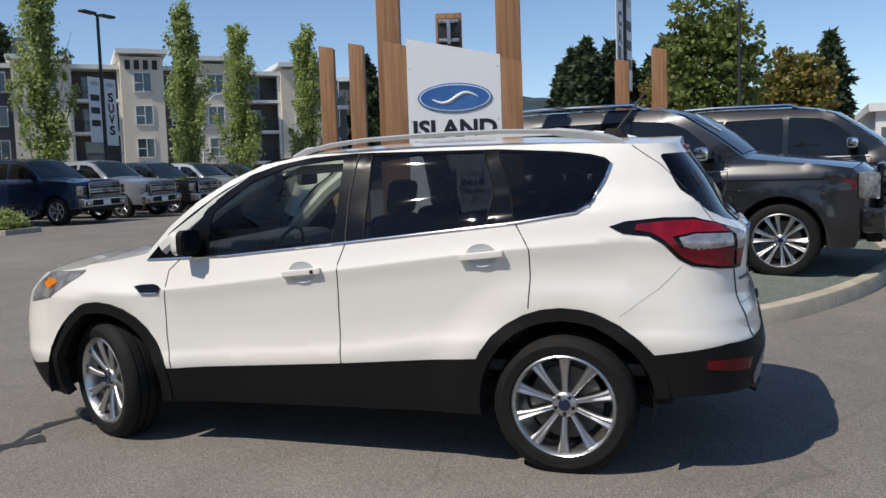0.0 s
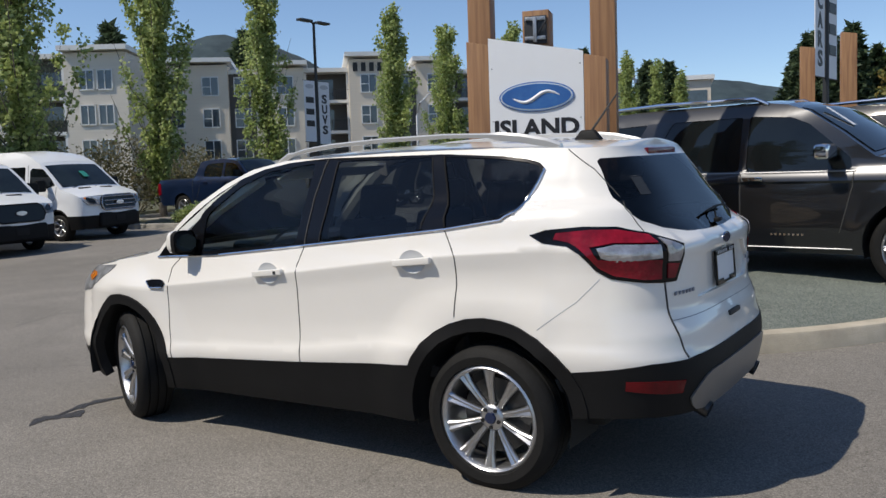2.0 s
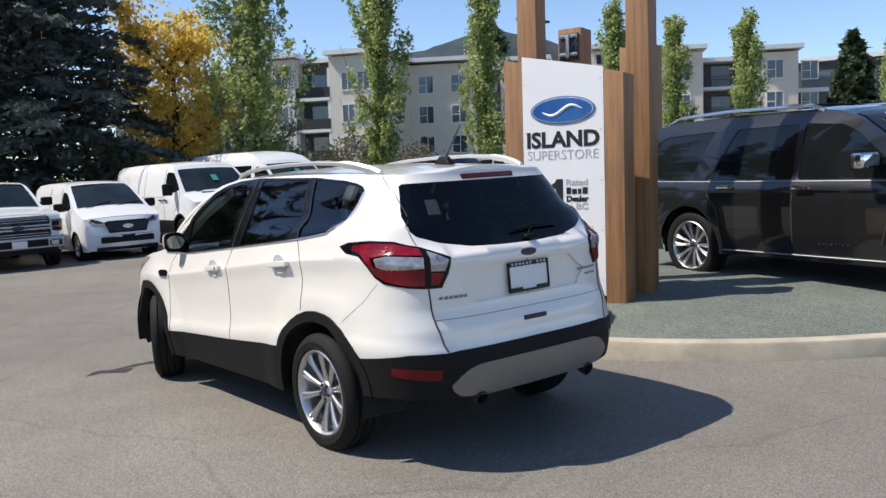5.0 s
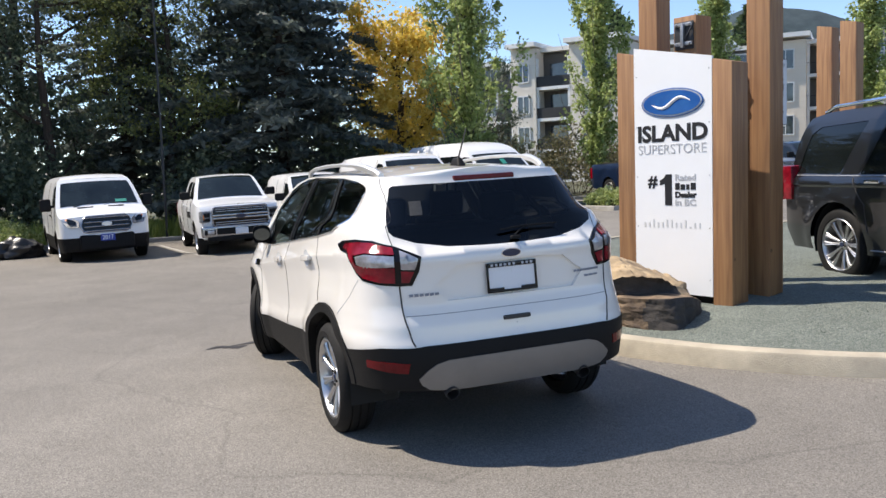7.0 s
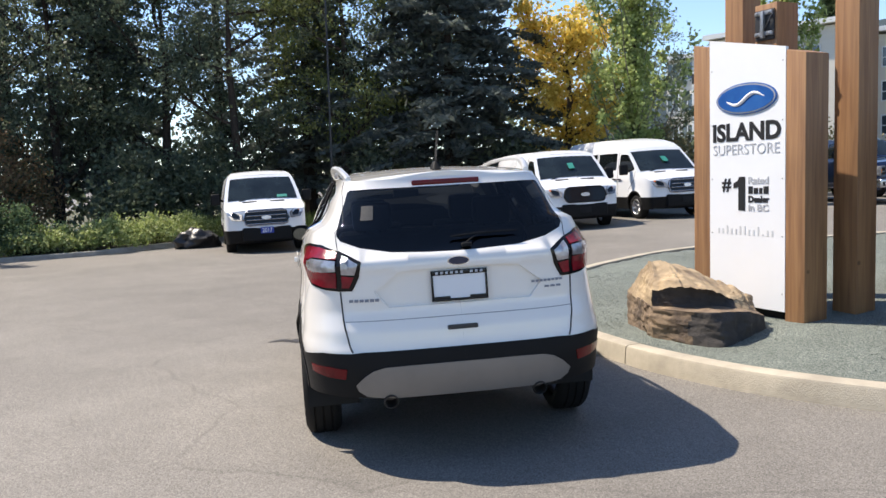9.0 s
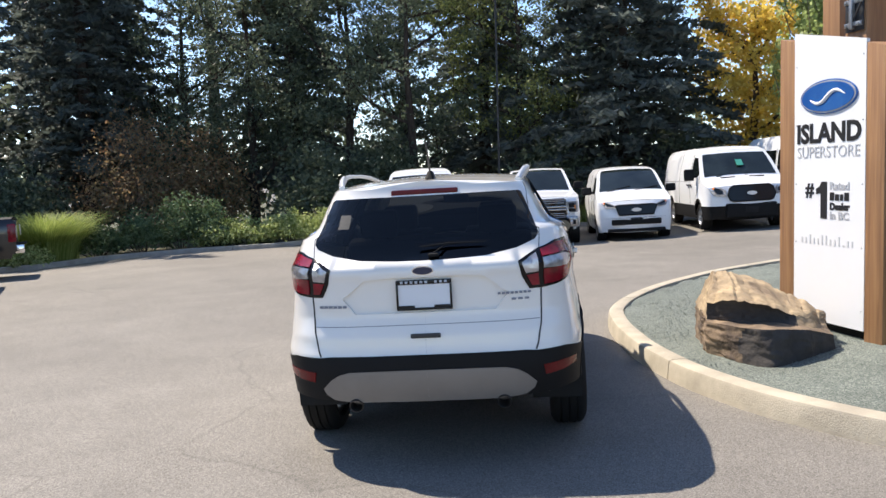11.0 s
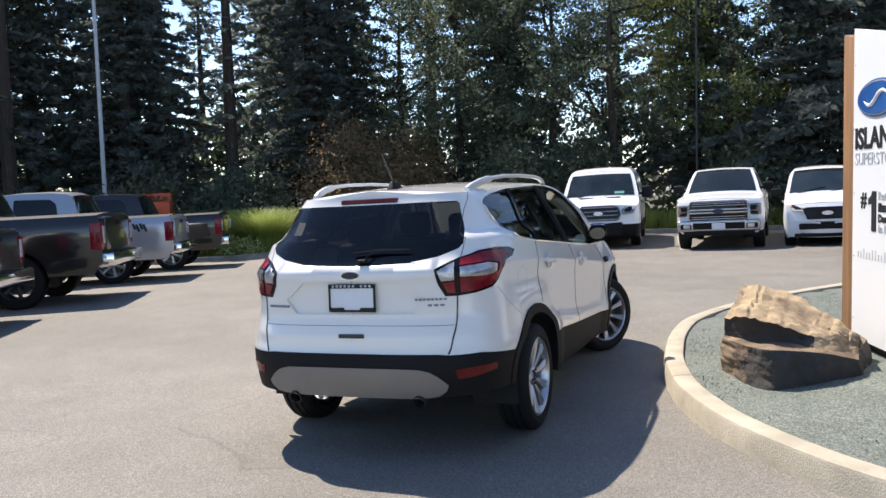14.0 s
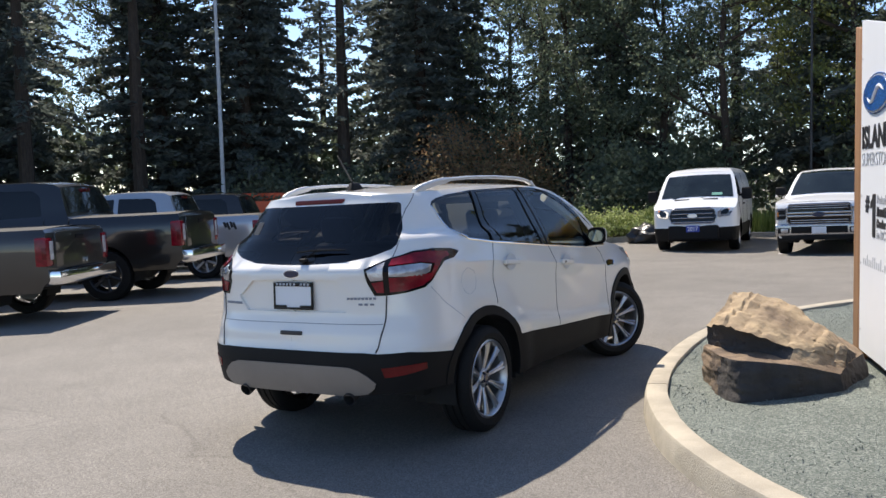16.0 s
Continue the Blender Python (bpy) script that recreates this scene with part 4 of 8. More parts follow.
def ux(x, z):
    """The sheet's u for a place x along the side."""
    if x > SUV_X0:
        s = min(0.999, (x - SUV_X0) / (suv_rear(z) - SUV_X0))
        return SUV_X0 + REAR_L * angle_to_arc(math.asin(s ** (N_CORNER / 2)))
    if x < SUV_X1:
        s = min(0.999, (x - SUV_X1) / (suv_front(z) - SUV_X1))
        return SUV_X1 - FRONT_L * angle_to_arc(math.asin(s ** 1.6))
    return x


def uy(y, z):
    """The sheet's u for a place y across the tail."""
    w = suv_w(1.75, z)
    return SUV_X0 + REAR_L * angle_to_arc(math.acos(min(0.9999, (abs(y) / w)) ** (N_CORNER / 2)))


def arch(cx, cz, r0, r1, n=22, a0=-35, a1=215):
    inner = [(cx + r0 * math.cos(radians(a0 + (a1 - a0) * i / n)), cz + r0 * math.sin(radians(a0 + (a1 - a0) * i / n))) for i in range(n + 1)]
    outer = [(cx + r1 * math.cos(radians(a0 + (a1 - a0) * i / n)), cz + r1 * math.sin(radians(a0 + (a1 - a0) * i / n))) for i in range(n + 1)]
    return inner, outer


def side_x(pts):
    return [(ux(x, z), z) for x, z in pts]


def tail_outline(pts, step=0.03):
    """Outline of a piece at the tail, given as (y, z), turned into sheet coordinates after being cut fine."""
    return [(uy(y, z), z) for y, z in dense(pts, step, False)]


UR = SUV_X0 + REAR_L
UF = SUV_X1 - FRONT_L
TOP = [(UF, 0.94)] + side_x([(-2.0, 0.955), (-1.75, 0.985), (-1.5, 1.02), (-1.25, 1.06), (-1.03, 1.10), (-0.885, 1.255), (-0.73, 1.38), (-0.54, 1.495), (-0.35, 1.572), (-0.117, 1.612), (0.21, 1.63),
                               (0.6, 1.636), (1.03, 1.630), (1.4, 1.615), (1.6, 1.605)]) + [(uy(0.56, 1.6), 1.60), (uy(0.3, 1.6), 1.60), (UR, 1.60)]
BOTTOM = [(UR, 0.402), (uy(0.40, 0.402), 0.402), (uy(0.60, 0.415), 0.415), (uy(0.78, 0.425), 0.425), (1.86, 0.42), (1.72, 0.41), (0.9, 0.30), (-0.9, 0.27), (-1.75, 0.25), (UF, 0.25)]
ar_in, ar_out = arch(1.345, 0.365, 0.412, 0.475)
af_in, af_out = arch(-1.345, 0.355, 0.412, 0.475)
void_r = [(p[0], p[1]) for p in ar_in]
void_f = [(p[0], p[1]) for p in af_in]
R_LAMP = [(ux(1.575, 1.220), 1.220), (ux(1.65, 1.243), 1.243), (ux(1.82, 1.256), 1.256), (ux(1.95, 1.250), 1.250), (uy(0.70, 1.232), 1.232), (uy(0.645, 1.216), 1.216), (uy(0.595, 1.190), 1.190), (uy(0.533, 1.158), 1.158),
          (uy(0.55, 1.075), 1.075), (uy(0.59, 1.000), 1.000), (uy(0.66, 1.000), 1.000), (uy(0.74, 1.008), 1.008), (ux(1.945, 1.03), 1.03), (ux(1.885, 1.065), 1.065), (ux(1.815, 1.14), 1.14), (ux(1.755, 1.172), 1.172), (ux(1.64, 1.185), 1.185)]
R_REARGLASS = [(UR + 0.02, 1.548)] + tail_outline([(0.40, 1.55), (0.555, 1.548), (0.572, 1.535), (0.612, 1.43), (0.655, 1.315), (0.655, 1.295), (0.635, 1.268), (0.53, 1.228), (0.36, 1.198), (0.15, 1.188)]) + [(UR + 0.02, 1.186)]
R_FRONTPANE = rounded([(-0.625, 1.105), (-0.625, 1.315), (-0.41, 1.480), (-0.19, 1.560), (0.136, 1.592), (0.150, 1.167)], 0.03)
R_REARPANE = rounded([(0.323, 1.175), (0.301, 1.597), (0.925, 1.592), (0.985, 1.42), (0.988, 1.246)], 0.02)
R_QUARTER = rounded([(1.005, 1.590), (1.129, 1.256), (1.30, 1.274), (1.40, 1.297), (1.475, 1.345), (1.575, 1.465), (1.600, 1.505), (1.575, 1.528), (1.33, 1.568)], 0.015)
R_TRIM = rounded([(-1.03, 1.062), (-0.888, 1.218), (-0.745, 1.325), (-0.575, 1.440), (-0.42, 1.520), (-0.25, 1.572), (-0.06, 1.602), (0.20, 1.615), (0.99, 1.604), (1.33, 1.580), (1.585, 1.543), (1.628, 1.515), (1.59, 1.455), (1.49, 1.330), (1.42, 1.282), (1.13, 1.241), (0.22, 1.153), (-0.5, 1.083)], 0.012)
CLAD_SIDE = [(-1.95, 0.30), (-1.72, 0.46), (-0.94, 0.462), (0.16, 0.528), (0.92, 0.585), (1.75, 0.615), (1.75, 0.1), (-1.95, 0.1)]
CLAD_REAR = [(1.70, 0.615), (ux(1.95, 0.64), 0.642), (uy(0.78, 0.665), 0.665), (uy(0.62, 0.662), 0.662), (uy(0.55, 0.668), 0.668), (UR + 0.02, 0.668), (UR + 0.02, 0.1), (1.70, 0.1)]
CLAD_FRONT = [(UF - 0.02, 0.42), (ux(-1.95, 0.42), 0.42), (-1.70, 0.47), (-1.70, 0.1), (UF - 0.02, 0.1)]
R_SKID = [(UR + 0.02, 0.585), (uy(0.30, 0.585), 0.585), (uy(0.44, 0.582), 0.582), (uy(0.505, 0.566), 0.566), (uy(0.555, 0.535), 0.535), (uy(0.602, 0.488), 0.488), (uy(0.588, 0.455), 0.455), (uy(0.545, 0.424), 0.424), (uy(0.50, 0.416), 0.416), (uy(0.40, 0.408), 0.408), (UR + 0.02, 0.406)]
R_REFLECT = [(uy(0.645, 0.578), 0.578), (uy(0.76, 0.588), 0.588), (ux(2.01, 0.592), 0.592), (ux(2.005, 0.552), 0.552), (uy(0.74, 0.530), 0.530), (uy(0.655, 0.522), 0.522)]
R_RECESS = [(UR + 0.02, 1.098), (uy(0.20, 1.098), 1.098), (uy(0.34, 1.090), 1.090), (uy(0.44, 1.010), 1.010), (uy(0.47, 0.995), 0.995), (uy(0.47, 0.985), 0.985), (uy(0.40, 0.90), 0.90), (UR + 0.02, 0.90)]
R_HEAD = side_x([(-1.96, 0.80), (-1.93, 0.90), (-1.80, 0.985), (-1.47, 1.005), (-1.60, 0.925), (-1.75, 0.84)])


def strip_between(name, us, edge, crown, material, parent, label="", cols=12):
    """A surface across the car between the two mirrored edges; crown(t) moves its middle."""
    bm = bmesh.new()
    rows = []
    for u in us:
        p = suv_point(u, edge(u))
        c = crown(p)
        rows.append([bm.verts.new((p.x + c[0] * (1 - t * t), p.y * t, p.z + c[1] * (1 - t * t))) for t in [-1 + 2 * k / cols for k in range(cols + 1)]])
    for a, b in zip(rows, rows[1:]):
        for k in range(cols):
            q = (a[k], a[k + 1], b[k + 1], b[k])
            bm.faces.new(q)
    bmesh.ops.remove_doubles(bm, verts=bm.verts, dist=1e-5)
    return part(name, bm, material, parent, label)


def top_z(u):
    return float(np.interp(u, [p[0] for p in TOP], [p[1] for p in TOP]))


def line_on(surf, pts, r, parent, name, material, lift=0.001, seg=6, label=""):
    bm = bmesh.new()
    tube(bm, [surf(u, z, lift) for u, z in dense(pts, 0.03, False)], r, seg)
    return part(name, bm, material, parent, label)


def seat(parent, x, y, w):
    """A seat with cushion, back and head restraint."""
    s = new("seat")
    s.parent = parent
    bm = bmesh.new()
    box(bm, (x - 0.02, y, 0.66), (0.5, w, 0.16), None, 0.05, 3)
    part("cushion", bm, M_SEAT, s)
    bm = bmesh.new()
    box(bm, (x + 0.26, y, 0.97), (0.14, w, 0.60), Matrix.Rotation(radians(14), 4, 'Y'), 0.05, 3)
    part("backrest", bm, M_SEAT, s)
    for yy in ([y] if w < 0.8 else [y - 0.4, y + 0.4]):
        bm = bmesh.new()
        box(bm, (x + 0.36, yy, 1.36), (0.10, 0.26, 0.19), Matrix.Rotation(radians(10), 4, 'Y'), 0.045, 3)
        tube(bm, [(x + 0.34, yy - 0.05, 1.22), (x + 0.36, yy - 0.05, 1.30)], 0.008)
        tube(bm, [(x + 0.34, yy + 0.05, 1.22), (x + 0.36, yy + 0.05, 1.30)], 0.008)
        part("head_restraint", bm, M_SEAT, s)


def compact_suv():
    root = thing("compact_suv", Matrix.Translation((0, 0.03, 0)) @ Matrix.Rotation(math.atan(0.03), 4, 'X'), "pearl white compact SUV with black lower cladding, parked on the asphalt", "car")
    regions = [("void", void_f), ("void", void_r), ("lamp", R_LAMP), ("rear_glass", R_REARGLASS), ("front_pane", R_FRONTPANE), ("rear_pane", R_REARPANE), ("quarter_pane", R_QUARTER),
               ("trim", R_TRIM), ("arch_r", ar_out), ("arch_f", af_out), ("reflector", R_REFLECT), ("skid", R_SKID), ("clad", CLAD_SIDE), ("clad_rear", CLAD_REAR), ("clad_front", CLAD_FRONT), ("recess", R_RECESS), ("headlight", R_HEAD)]
    outer = TOP + BOTTOM
    creases = [[(x, suv_crease(x) + dz) for x in (-0.9 + 0.06 * k for k in range(41))] for dz in (-0.035, -0.007, 0.007, 0.035)]
    creases += [[(x, suv_low(x) + dz) for x in (-0.82 + 0.06 * k for k in range(27))] for dz in (-0.025, 0.0, 0.045)]
    co, reg = cut_sheet(outer, regions, 0.040, creases)
    for side in (-1, 1):
        f = suv_surf(side)
        fl = side > 0
        sh = sheet_part("side_panel", co, reg["body"], f, M_WHITE, root, flip=fl, angle=0, even=True)
        for nm, key, m, lab, lift, depth in (
                ("front_window", "front_pane", M_GLASS_FRONT, "clear greenish glass", -0.003, 0),
                ("rear_door_window", "rear_pane", M_GLASS_DARK, "dark privacy glass", -0.003, 0),
                ("quarter_window", "quarter_pane", M_GLASS_DARK, "dark privacy glass", -0.003, 0),
                ("window_surround", "trim", M_GLOSS_BLACK, "gloss black surround", 0.0, 0.012),
                ("sill_cladding", "clad", M_PLASTIC, "black plastic cladding", 0.006, 0.02),
                ("arch_moulding", "arch_r", M_PLASTIC, "black plastic wheel arch", 0.012, 0.06),
                ("arch_moulding", "arch_f", M_PLASTIC, "black plastic wheel arch", 0.012, 0.06),
                ("headlight", "headlight", M_HEAD, "clear headlight", 0.004, 0.02)):
            if key in reg:
                sheet_part(nm, co, reg[key], f, m, sh, lab, lift, depth, fl)
        # tail lamp with its own cells
        lamp = sheet_part("tail_lamp", co, reg["lamp"], f, M_GLOSS_BLACK, root, "red and clear tail lamp wrapped round the corner", 0.004, 0.03, fl)
        um = uy(0.655, 1.1)
        cells = [("brake_lens", [(ux(1.70, 1.228), 1.228), (ux(1.85, 1.240), 1.240), (ux(1.95, 1.236), 1.236), (um - 0.02, 1.205), (um - 0.02, 1.17), (ux(1.95, 1.18), 1.18), (ux(1.86, 1.165), 1.165), (ux(1.895, 1.115), 1.115), (um - 0.02, 1.105),
                                 (um - 0.02, 1.018), (uy(0.74, 1.022), 1.022), (ux(1.955, 1.045), 1.045), (ux(1.895, 1.08), 1.08), (ux(1.83, 1.15), 1.15), (ux(1.76, 1.188), 1.188), (ux(1.69, 1.20), 1.20)], M_RED_LENS, "bright red lens"),
                 ("reversing_lens", [(ux(1.89, 1.16), 1.160), (ux(1.96, 1.172), 1.172), (um - 0.02, 1.163), (um - 0.02, 1.112), (ux(1.97, 1.105), 1.105), (ux(1.91, 1.122), 1.122)], M_CLEAR_LENS, "clear lens"),
                 ("hatch_lens", [(um + 0.015, 1.19), (uy(0.60, 1.172), 1.172), (uy(0.552, 1.148), 1.148), (uy(0.572, 1.090), 1.090), (um + 0.015, 1.095)], M_CLEAR_LENS, "clear lens"),
                 ("fog_lens", [(um + 0.015, 1.085), (uy(0.576, 1.078), 1.078), (uy(0.604, 1.018), 1.018), (um + 0.015, 1.018)], M_RED_LENS, "red lens")]
        for nm, poly, m, lab in cells:
            c2, r2 = cut_sheet(poly, [], 0.03)
            sheet_part(nm, c2, r2["body"], f, m, lamp, lab, 0.010, 0.006, fl)
        c2, r2 = cut_sheet(side_x([(-1.70, 0.925), (-1.73, 0.945), (-1.80, 0.945), (-1.84, 0.91), (-1.78, 0.885)]), [], 0.04)
        sheet_part("turn_signal", c2, r2["body"], f, M_AMBER, sh, "amber lens", 0.009, 0.004, fl)
        # door shuts
        for pts in ([(-0.80, 1.070), (-0.868, 1.01), (-0.885, 0.84), (-0.878, 0.65), (-0.852, 0.47), (-0.83, 0.33)],
                    [(0.222, 1.155), (0.186, 1.05), (0.179, 0.80), (0.180, 0.62), (0.185, 0.53)],
                    [(1.128, 1.240), (1.198, 1.12), (1.200, 0.98), (1.188, 0.835)]):
            line_on(f, pts, 0.0035, sh, "door_gap", M_GAP, -0.001)
        line_on(f, [(1.128, 1.245), (1.05, 1.46), (0.995, 1.595)], 0.005, sh, "pillar_edge", M_PLASTIC, 0.002)
        line_on(f, [(0.222, 1.155), (0.205, 1.40), (0.222, 1.61)], 0.004, sh, "pillar_edge", M_GAP, 0.002)
        line_on(f, [(-1.02, 1.066), (-0.5, 1.087), (0.22, 1.155), (1.13, 1.245), (1.42, 1.286), (1.49, 1.334), (1.585, 1.452), (1.628, 1.512)], 0.0065, sh, "belt_moulding", M_CHROME, 0.004, label="chrome belt moulding")
        line_on(f, [(0.301, 1.592), (0.323, 1.175)], 0.004, sh, "window_seal", M_PLASTIC, 0.0)
        line_on(f, [(0.985, 1.246), (0.99, 1.40), (0.925, 1.59)], 0.004, sh, "window_seal", M_PLASTIC, 0.0)
        line_on(f, [(ux(1.62, 0.79), 0.80), (ux(1.80, 0.93), 0.93), (ux(1.90, 1.03), 1.03)], 0.0025, sh, "bumper_gap", M_GREY_PRINT, -0.001)
        # handles
        for hx, hz in ((-0.015, 1.008), (0.965, 1.094)):
            h = new("door_handle")
            h.parent = sh
            bm = bmesh.new()
            lathe(bm, [(0.0, 0.0005), (0.05, 0.0005), (0.062, 0.004)], 24, Matrix.Translation((hx, side * (suv_w(hx, hz) + 0.003), hz)) @ Matrix.Scale(1.25, 4, (1, 0, 0)) @ Matrix.Scale(0.92, 4, (0, 0, 1)) @ Matrix.Scale(side, 4, (0, 1, 0)))
            # the disc is nearly flat; its grey colour paints the scoop's shading
            part("cup", bm, M_LIGHT_PRINT_SHADE, h, "pale grey disc painting the shade of the recess")
            bm = bmesh.new()
            box(bm, (hx, side * (suv_w(hx, hz) + 0.018), hz), (0.225, 0.018, 0.036), Matrix.Rotation(-side * 0.0, 4, 'X') @ Matrix.Rotation(radians(-5), 4, 'Y'), 0.010, 3)
            box(bm, (hx - 0.10, side * (suv_w(hx, hz) + 0.010), hz - 0.01), (0.02, 0.028, 0.028), None, 0.006)
            box(bm, (hx + 0.10, side * (suv_w(hx, hz) + 0.010), hz + 0.008), (0.02, 0.028, 0.028), None, 0.006)
            part("grip", bm, M_WHITE, h)
            if hx < 0.1:
                bm = bmesh.new()
                box(bm, (hx + 0.065, side * (suv_w(hx, hz) + 0.027), hz + 0.004), (0.02, 0.004, 0.018), None, 0.003)
                part("lock", bm, M_DARK, h)
        # side vent behind the front wheel
        bm = bmesh.new()
        vz = [(-1.08, 0.920), (-1.03, 0.929), (-0.95, 0.933), (-0.925, 0.926), (-0.905, 0.912), (-0.925, 0.887), (-1.03, 0.884)]
        prism(bm, vz if side < 0 else vz[::-1], 0.012, lambda a, b, h: f(a, b, h - 0.002))
        part("side_vent", bm, M_GLOSS_BLACK, sh, "gloss black vent")
        line_on(f, [(-1.075, 0.916), (-1.03, 0.885), (-0.925, 0.888)], 0.004, sh, "vent_moulding", M_CHROME, 0.008)
        if side > 0:
            line_on(f, [(1.50 + 0.085 * math.cos(a * math.pi / 12), 1.02 + 0.085 * math.sin(a * math.pi / 12)) for a in range(25)], 0.002, sh, "fuel_door_gap", M_GREY_PRINT, -0.001)
        # door mirror
        mi = new("door_mirror")
        mi.parent = root
        bm = bmesh.new()
        box(bm, (-0.738, side * 0.905, 1.168), (0.07, 0.135, 0.135), Matrix.Rotation(radians(side * 9), 4, 'Z'), 0.055, 4)
        part("shell", bm, [M_WHITE], mi, "white cap")
        bm = bmesh.new()
        box(bm, (-0.700, side * 0.905, 1.166), (0.06, 0.145, 0.142), Matrix.Rotation(radians(side * 9), 4, 'Z'), 0.05, 4)
        tube(bm, [(-0.71, side * 0.81, 1.10), (-0.71, side * 0.85, 1.105), (-0.71, side * 0.89, 1.13)], [0.03, 0.026, 0.028], 10)
        part("arm", bm, M_PLASTIC, mi)
        bm = bmesh.new()
        lathe(bm, [(0.0, 0.0), (0.055, 0.0), (0.055, 0.004), (0.0, 0.004)], 24, Matrix.Translation((-0.6695, side * 0.909, 1.166)) @ Matrix.Rotation(radians(side * 9), 4, 'Z') @ Matrix.Rotation(radians(-90), 4, 'Z') @ Matrix.Diagonal((1.22, 1, 0.92, 1)))
        part("mirror_glass", bm, mat("mirror", (0.15, 0.165, 0.16), 0.02, metal=1.0) if "mirror" not in bpy.data.materials else bpy.data.materials["mirror"], mi)
        # roof rail
        bm = bmesh.new()
        rp = [(-0.20, 1.598), (-0.10, 1.638), (0.05, 1.664), (0.25, 1.682), (0.6, 1.693), (1.0, 1.693), (1.25, 1.682), (1.42, 1.661), (1.55, 1.632), (1.61, 1.608)]
        yr = lambda x: side * (0.615 if x < 1.0 else 0.615 - 0.06 * ((x - 1.0) / 0.6) ** 2) if x > 0.2 else side * (0.615 - 0.05 * ((0.2 - x) / 0.4) ** 2)
        ring = []
        for i, (x, z) in enumerate(dense(rp, 0.05, False)):
            hgt = 0.024 + (0.018 if x > 1.3 or x < -0.05 else 0.0)
            ring.append([bm.verts.new((x, yr(x) + dy, z + dz)) for dy, dz in ((-0.016, -hgt / 2), (-0.018, hgt * 0.2), (-0.008, hgt / 2), (0.008, hgt / 2), (0.018, hgt * 0.2), (0.016, -hgt / 2))])
        for p, q in zip(ring, ring[1:]):
            for i in range(6):
                bm.faces.new((p[i], p[(i + 1) % 6], q[(i + 1) % 6], q[i]))
        bm.faces.new(ring[0])
        bm.faces.new(ring[-1])
        part("roof_rail", bm, mat("rail_silver", (0.62, 0.62, 0.61), 0.35, metal=0.5) if "rail_silver" not in bpy.data.materials else bpy.data.materials["rail_silver"], root, "satin silver roof rail")
        # roof ditch and hatch gaps
        line_on(f, [(uy(0.655, 1.0), 0.998), (uy(0.645, 0.80), 0.80), (uy(0.625, 0.70), 0.70), (uy(0.612, 0.668), 0.668)], 0.005, root, "hatch_gap", M_GAP, 0.0)
        line_on(f, [(uy(0.655, 1.22), 1.222), (uy(0.66, 1.30), 1.30), (uy(0.60, 1.50), 1.50), (ux(1.66, 1.595), 1.597)], 0.0025, root, "hatch_gap", M_GAP, 0.0)
    # pieces that run across the tail
    for nm, key, m, lab, lift, depth in (("rear_glass", "rear_glass", M_GLASS_DARK, "dark tailgate glass", 0.0, 0), ("rear_bumper", "clad_rear", M_PLASTIC, "black plastic bumper", 0.006, 0.02),
                                         ("front_bumper", "clad_front", M_PLASTIC, "black plastic bumper", 0.006, 0.02), ("skid_plate", "skid", M_SKID, "silver skid plate", 0.014, 0.02),
                                         ("plate_recess", "recess", M_WHITE, "", -0.018, -0.018)):
        for side in (-1, 1):
            if key in reg:
                sheet_part(nm, co, reg[key], suv_surf(side), m, root, lab, lift, depth, side > 0)
    for side in (-1, 1):
        sheet_part("rear_reflector", co, reg["reflector"], suv_surf(side), M_RED_DARK, root, "dark red reflector", 0.010, 0.02, side > 0)
        f = suv_surf(side)
        # grey line painting the shade along the tailgate's fold
        line_on(f, [(uy(0.64, 0.83), 0.832), (uy(0.3, 0.832), 0.832), (UR, 0.832)], 0.003, root, "crease_shade_line", M_SKID, -0.002)
    # roof, windscreen, bonnet
    us = [u for u, _ in dense([(ux(-0.35, 1.57), 0), (UR, 0)], 0.05, False)]
    strip_between("roof", us, top_z, lambda p: (0.0, 0.034 * min(1.0, (p.x + 0.5) / 0.4)), M_WHITE, root)
    us = [u for u, _ in dense([(-1.03, 0), (-0.35, 0)], 0.05, False)]
    strip_between("windscreen", us, top_z, lambda p: (-0.16, 0.034), M_GLASS_FRONT, root, "clear windscreen")
    us = [u for u, _ in dense([(UF, 0), (-1.03, 0)], 0.05, False)]
    strip_between("bonnet", us, top_z, lambda p: (-0.16 * max(0, min(1, (p.x + 1.4) / 0.4)), 0.055), M_WHITE, root)
    bm = bmesh.new()
    box(bm, (0.0, 0, 0.38), (3.7, 1.40, 0.10), None, 0.02)
    box(bm, (-1.75, 0, 0.42), (0.7, 1.3, 0.25), None, 0.05)
    box(bm, (1.9, 0, 0.50), (0.5, 1.3, 0.16), None, 0.05)
    part("underbody", bm, M_DARK, root)
    for cx in (-1.345, 1.345):
        for side in (-1, 1):
            bm = bmesh.new()
            lathe(bm, [(0.425, side * 0.88), (0.425, side * 0.58), (0.0, side * 0.56)], 28, Matrix.Translation((cx, 0, 0.365)))
            bmesh.ops.delete(bm, geom=[v for v in bm.verts if v.co.z < 0.22], context='VERTS')
            part("wheel_well", bm, M_DARK, root)
    # cabin
    bm = bmesh.new()
    box(bm, (0.3, 0, 0.52), (2.9, 1.55, 0.06), None, 0.01)
    part("cabin_floor", bm, M_SEAT, root)
    bm = bmesh.new()
    box(bm, (-0.82, 0, 0.98), (0.42, 1.45, 0.26), None, 0.08, 3)
    box(bm, (-0.55, -0.36, 1.10), (0.2, 0.45, 0.09), None, 0.04, 3)
    part("dashboard", bm, M_SEAT, root)
    bm = bmesh.new()
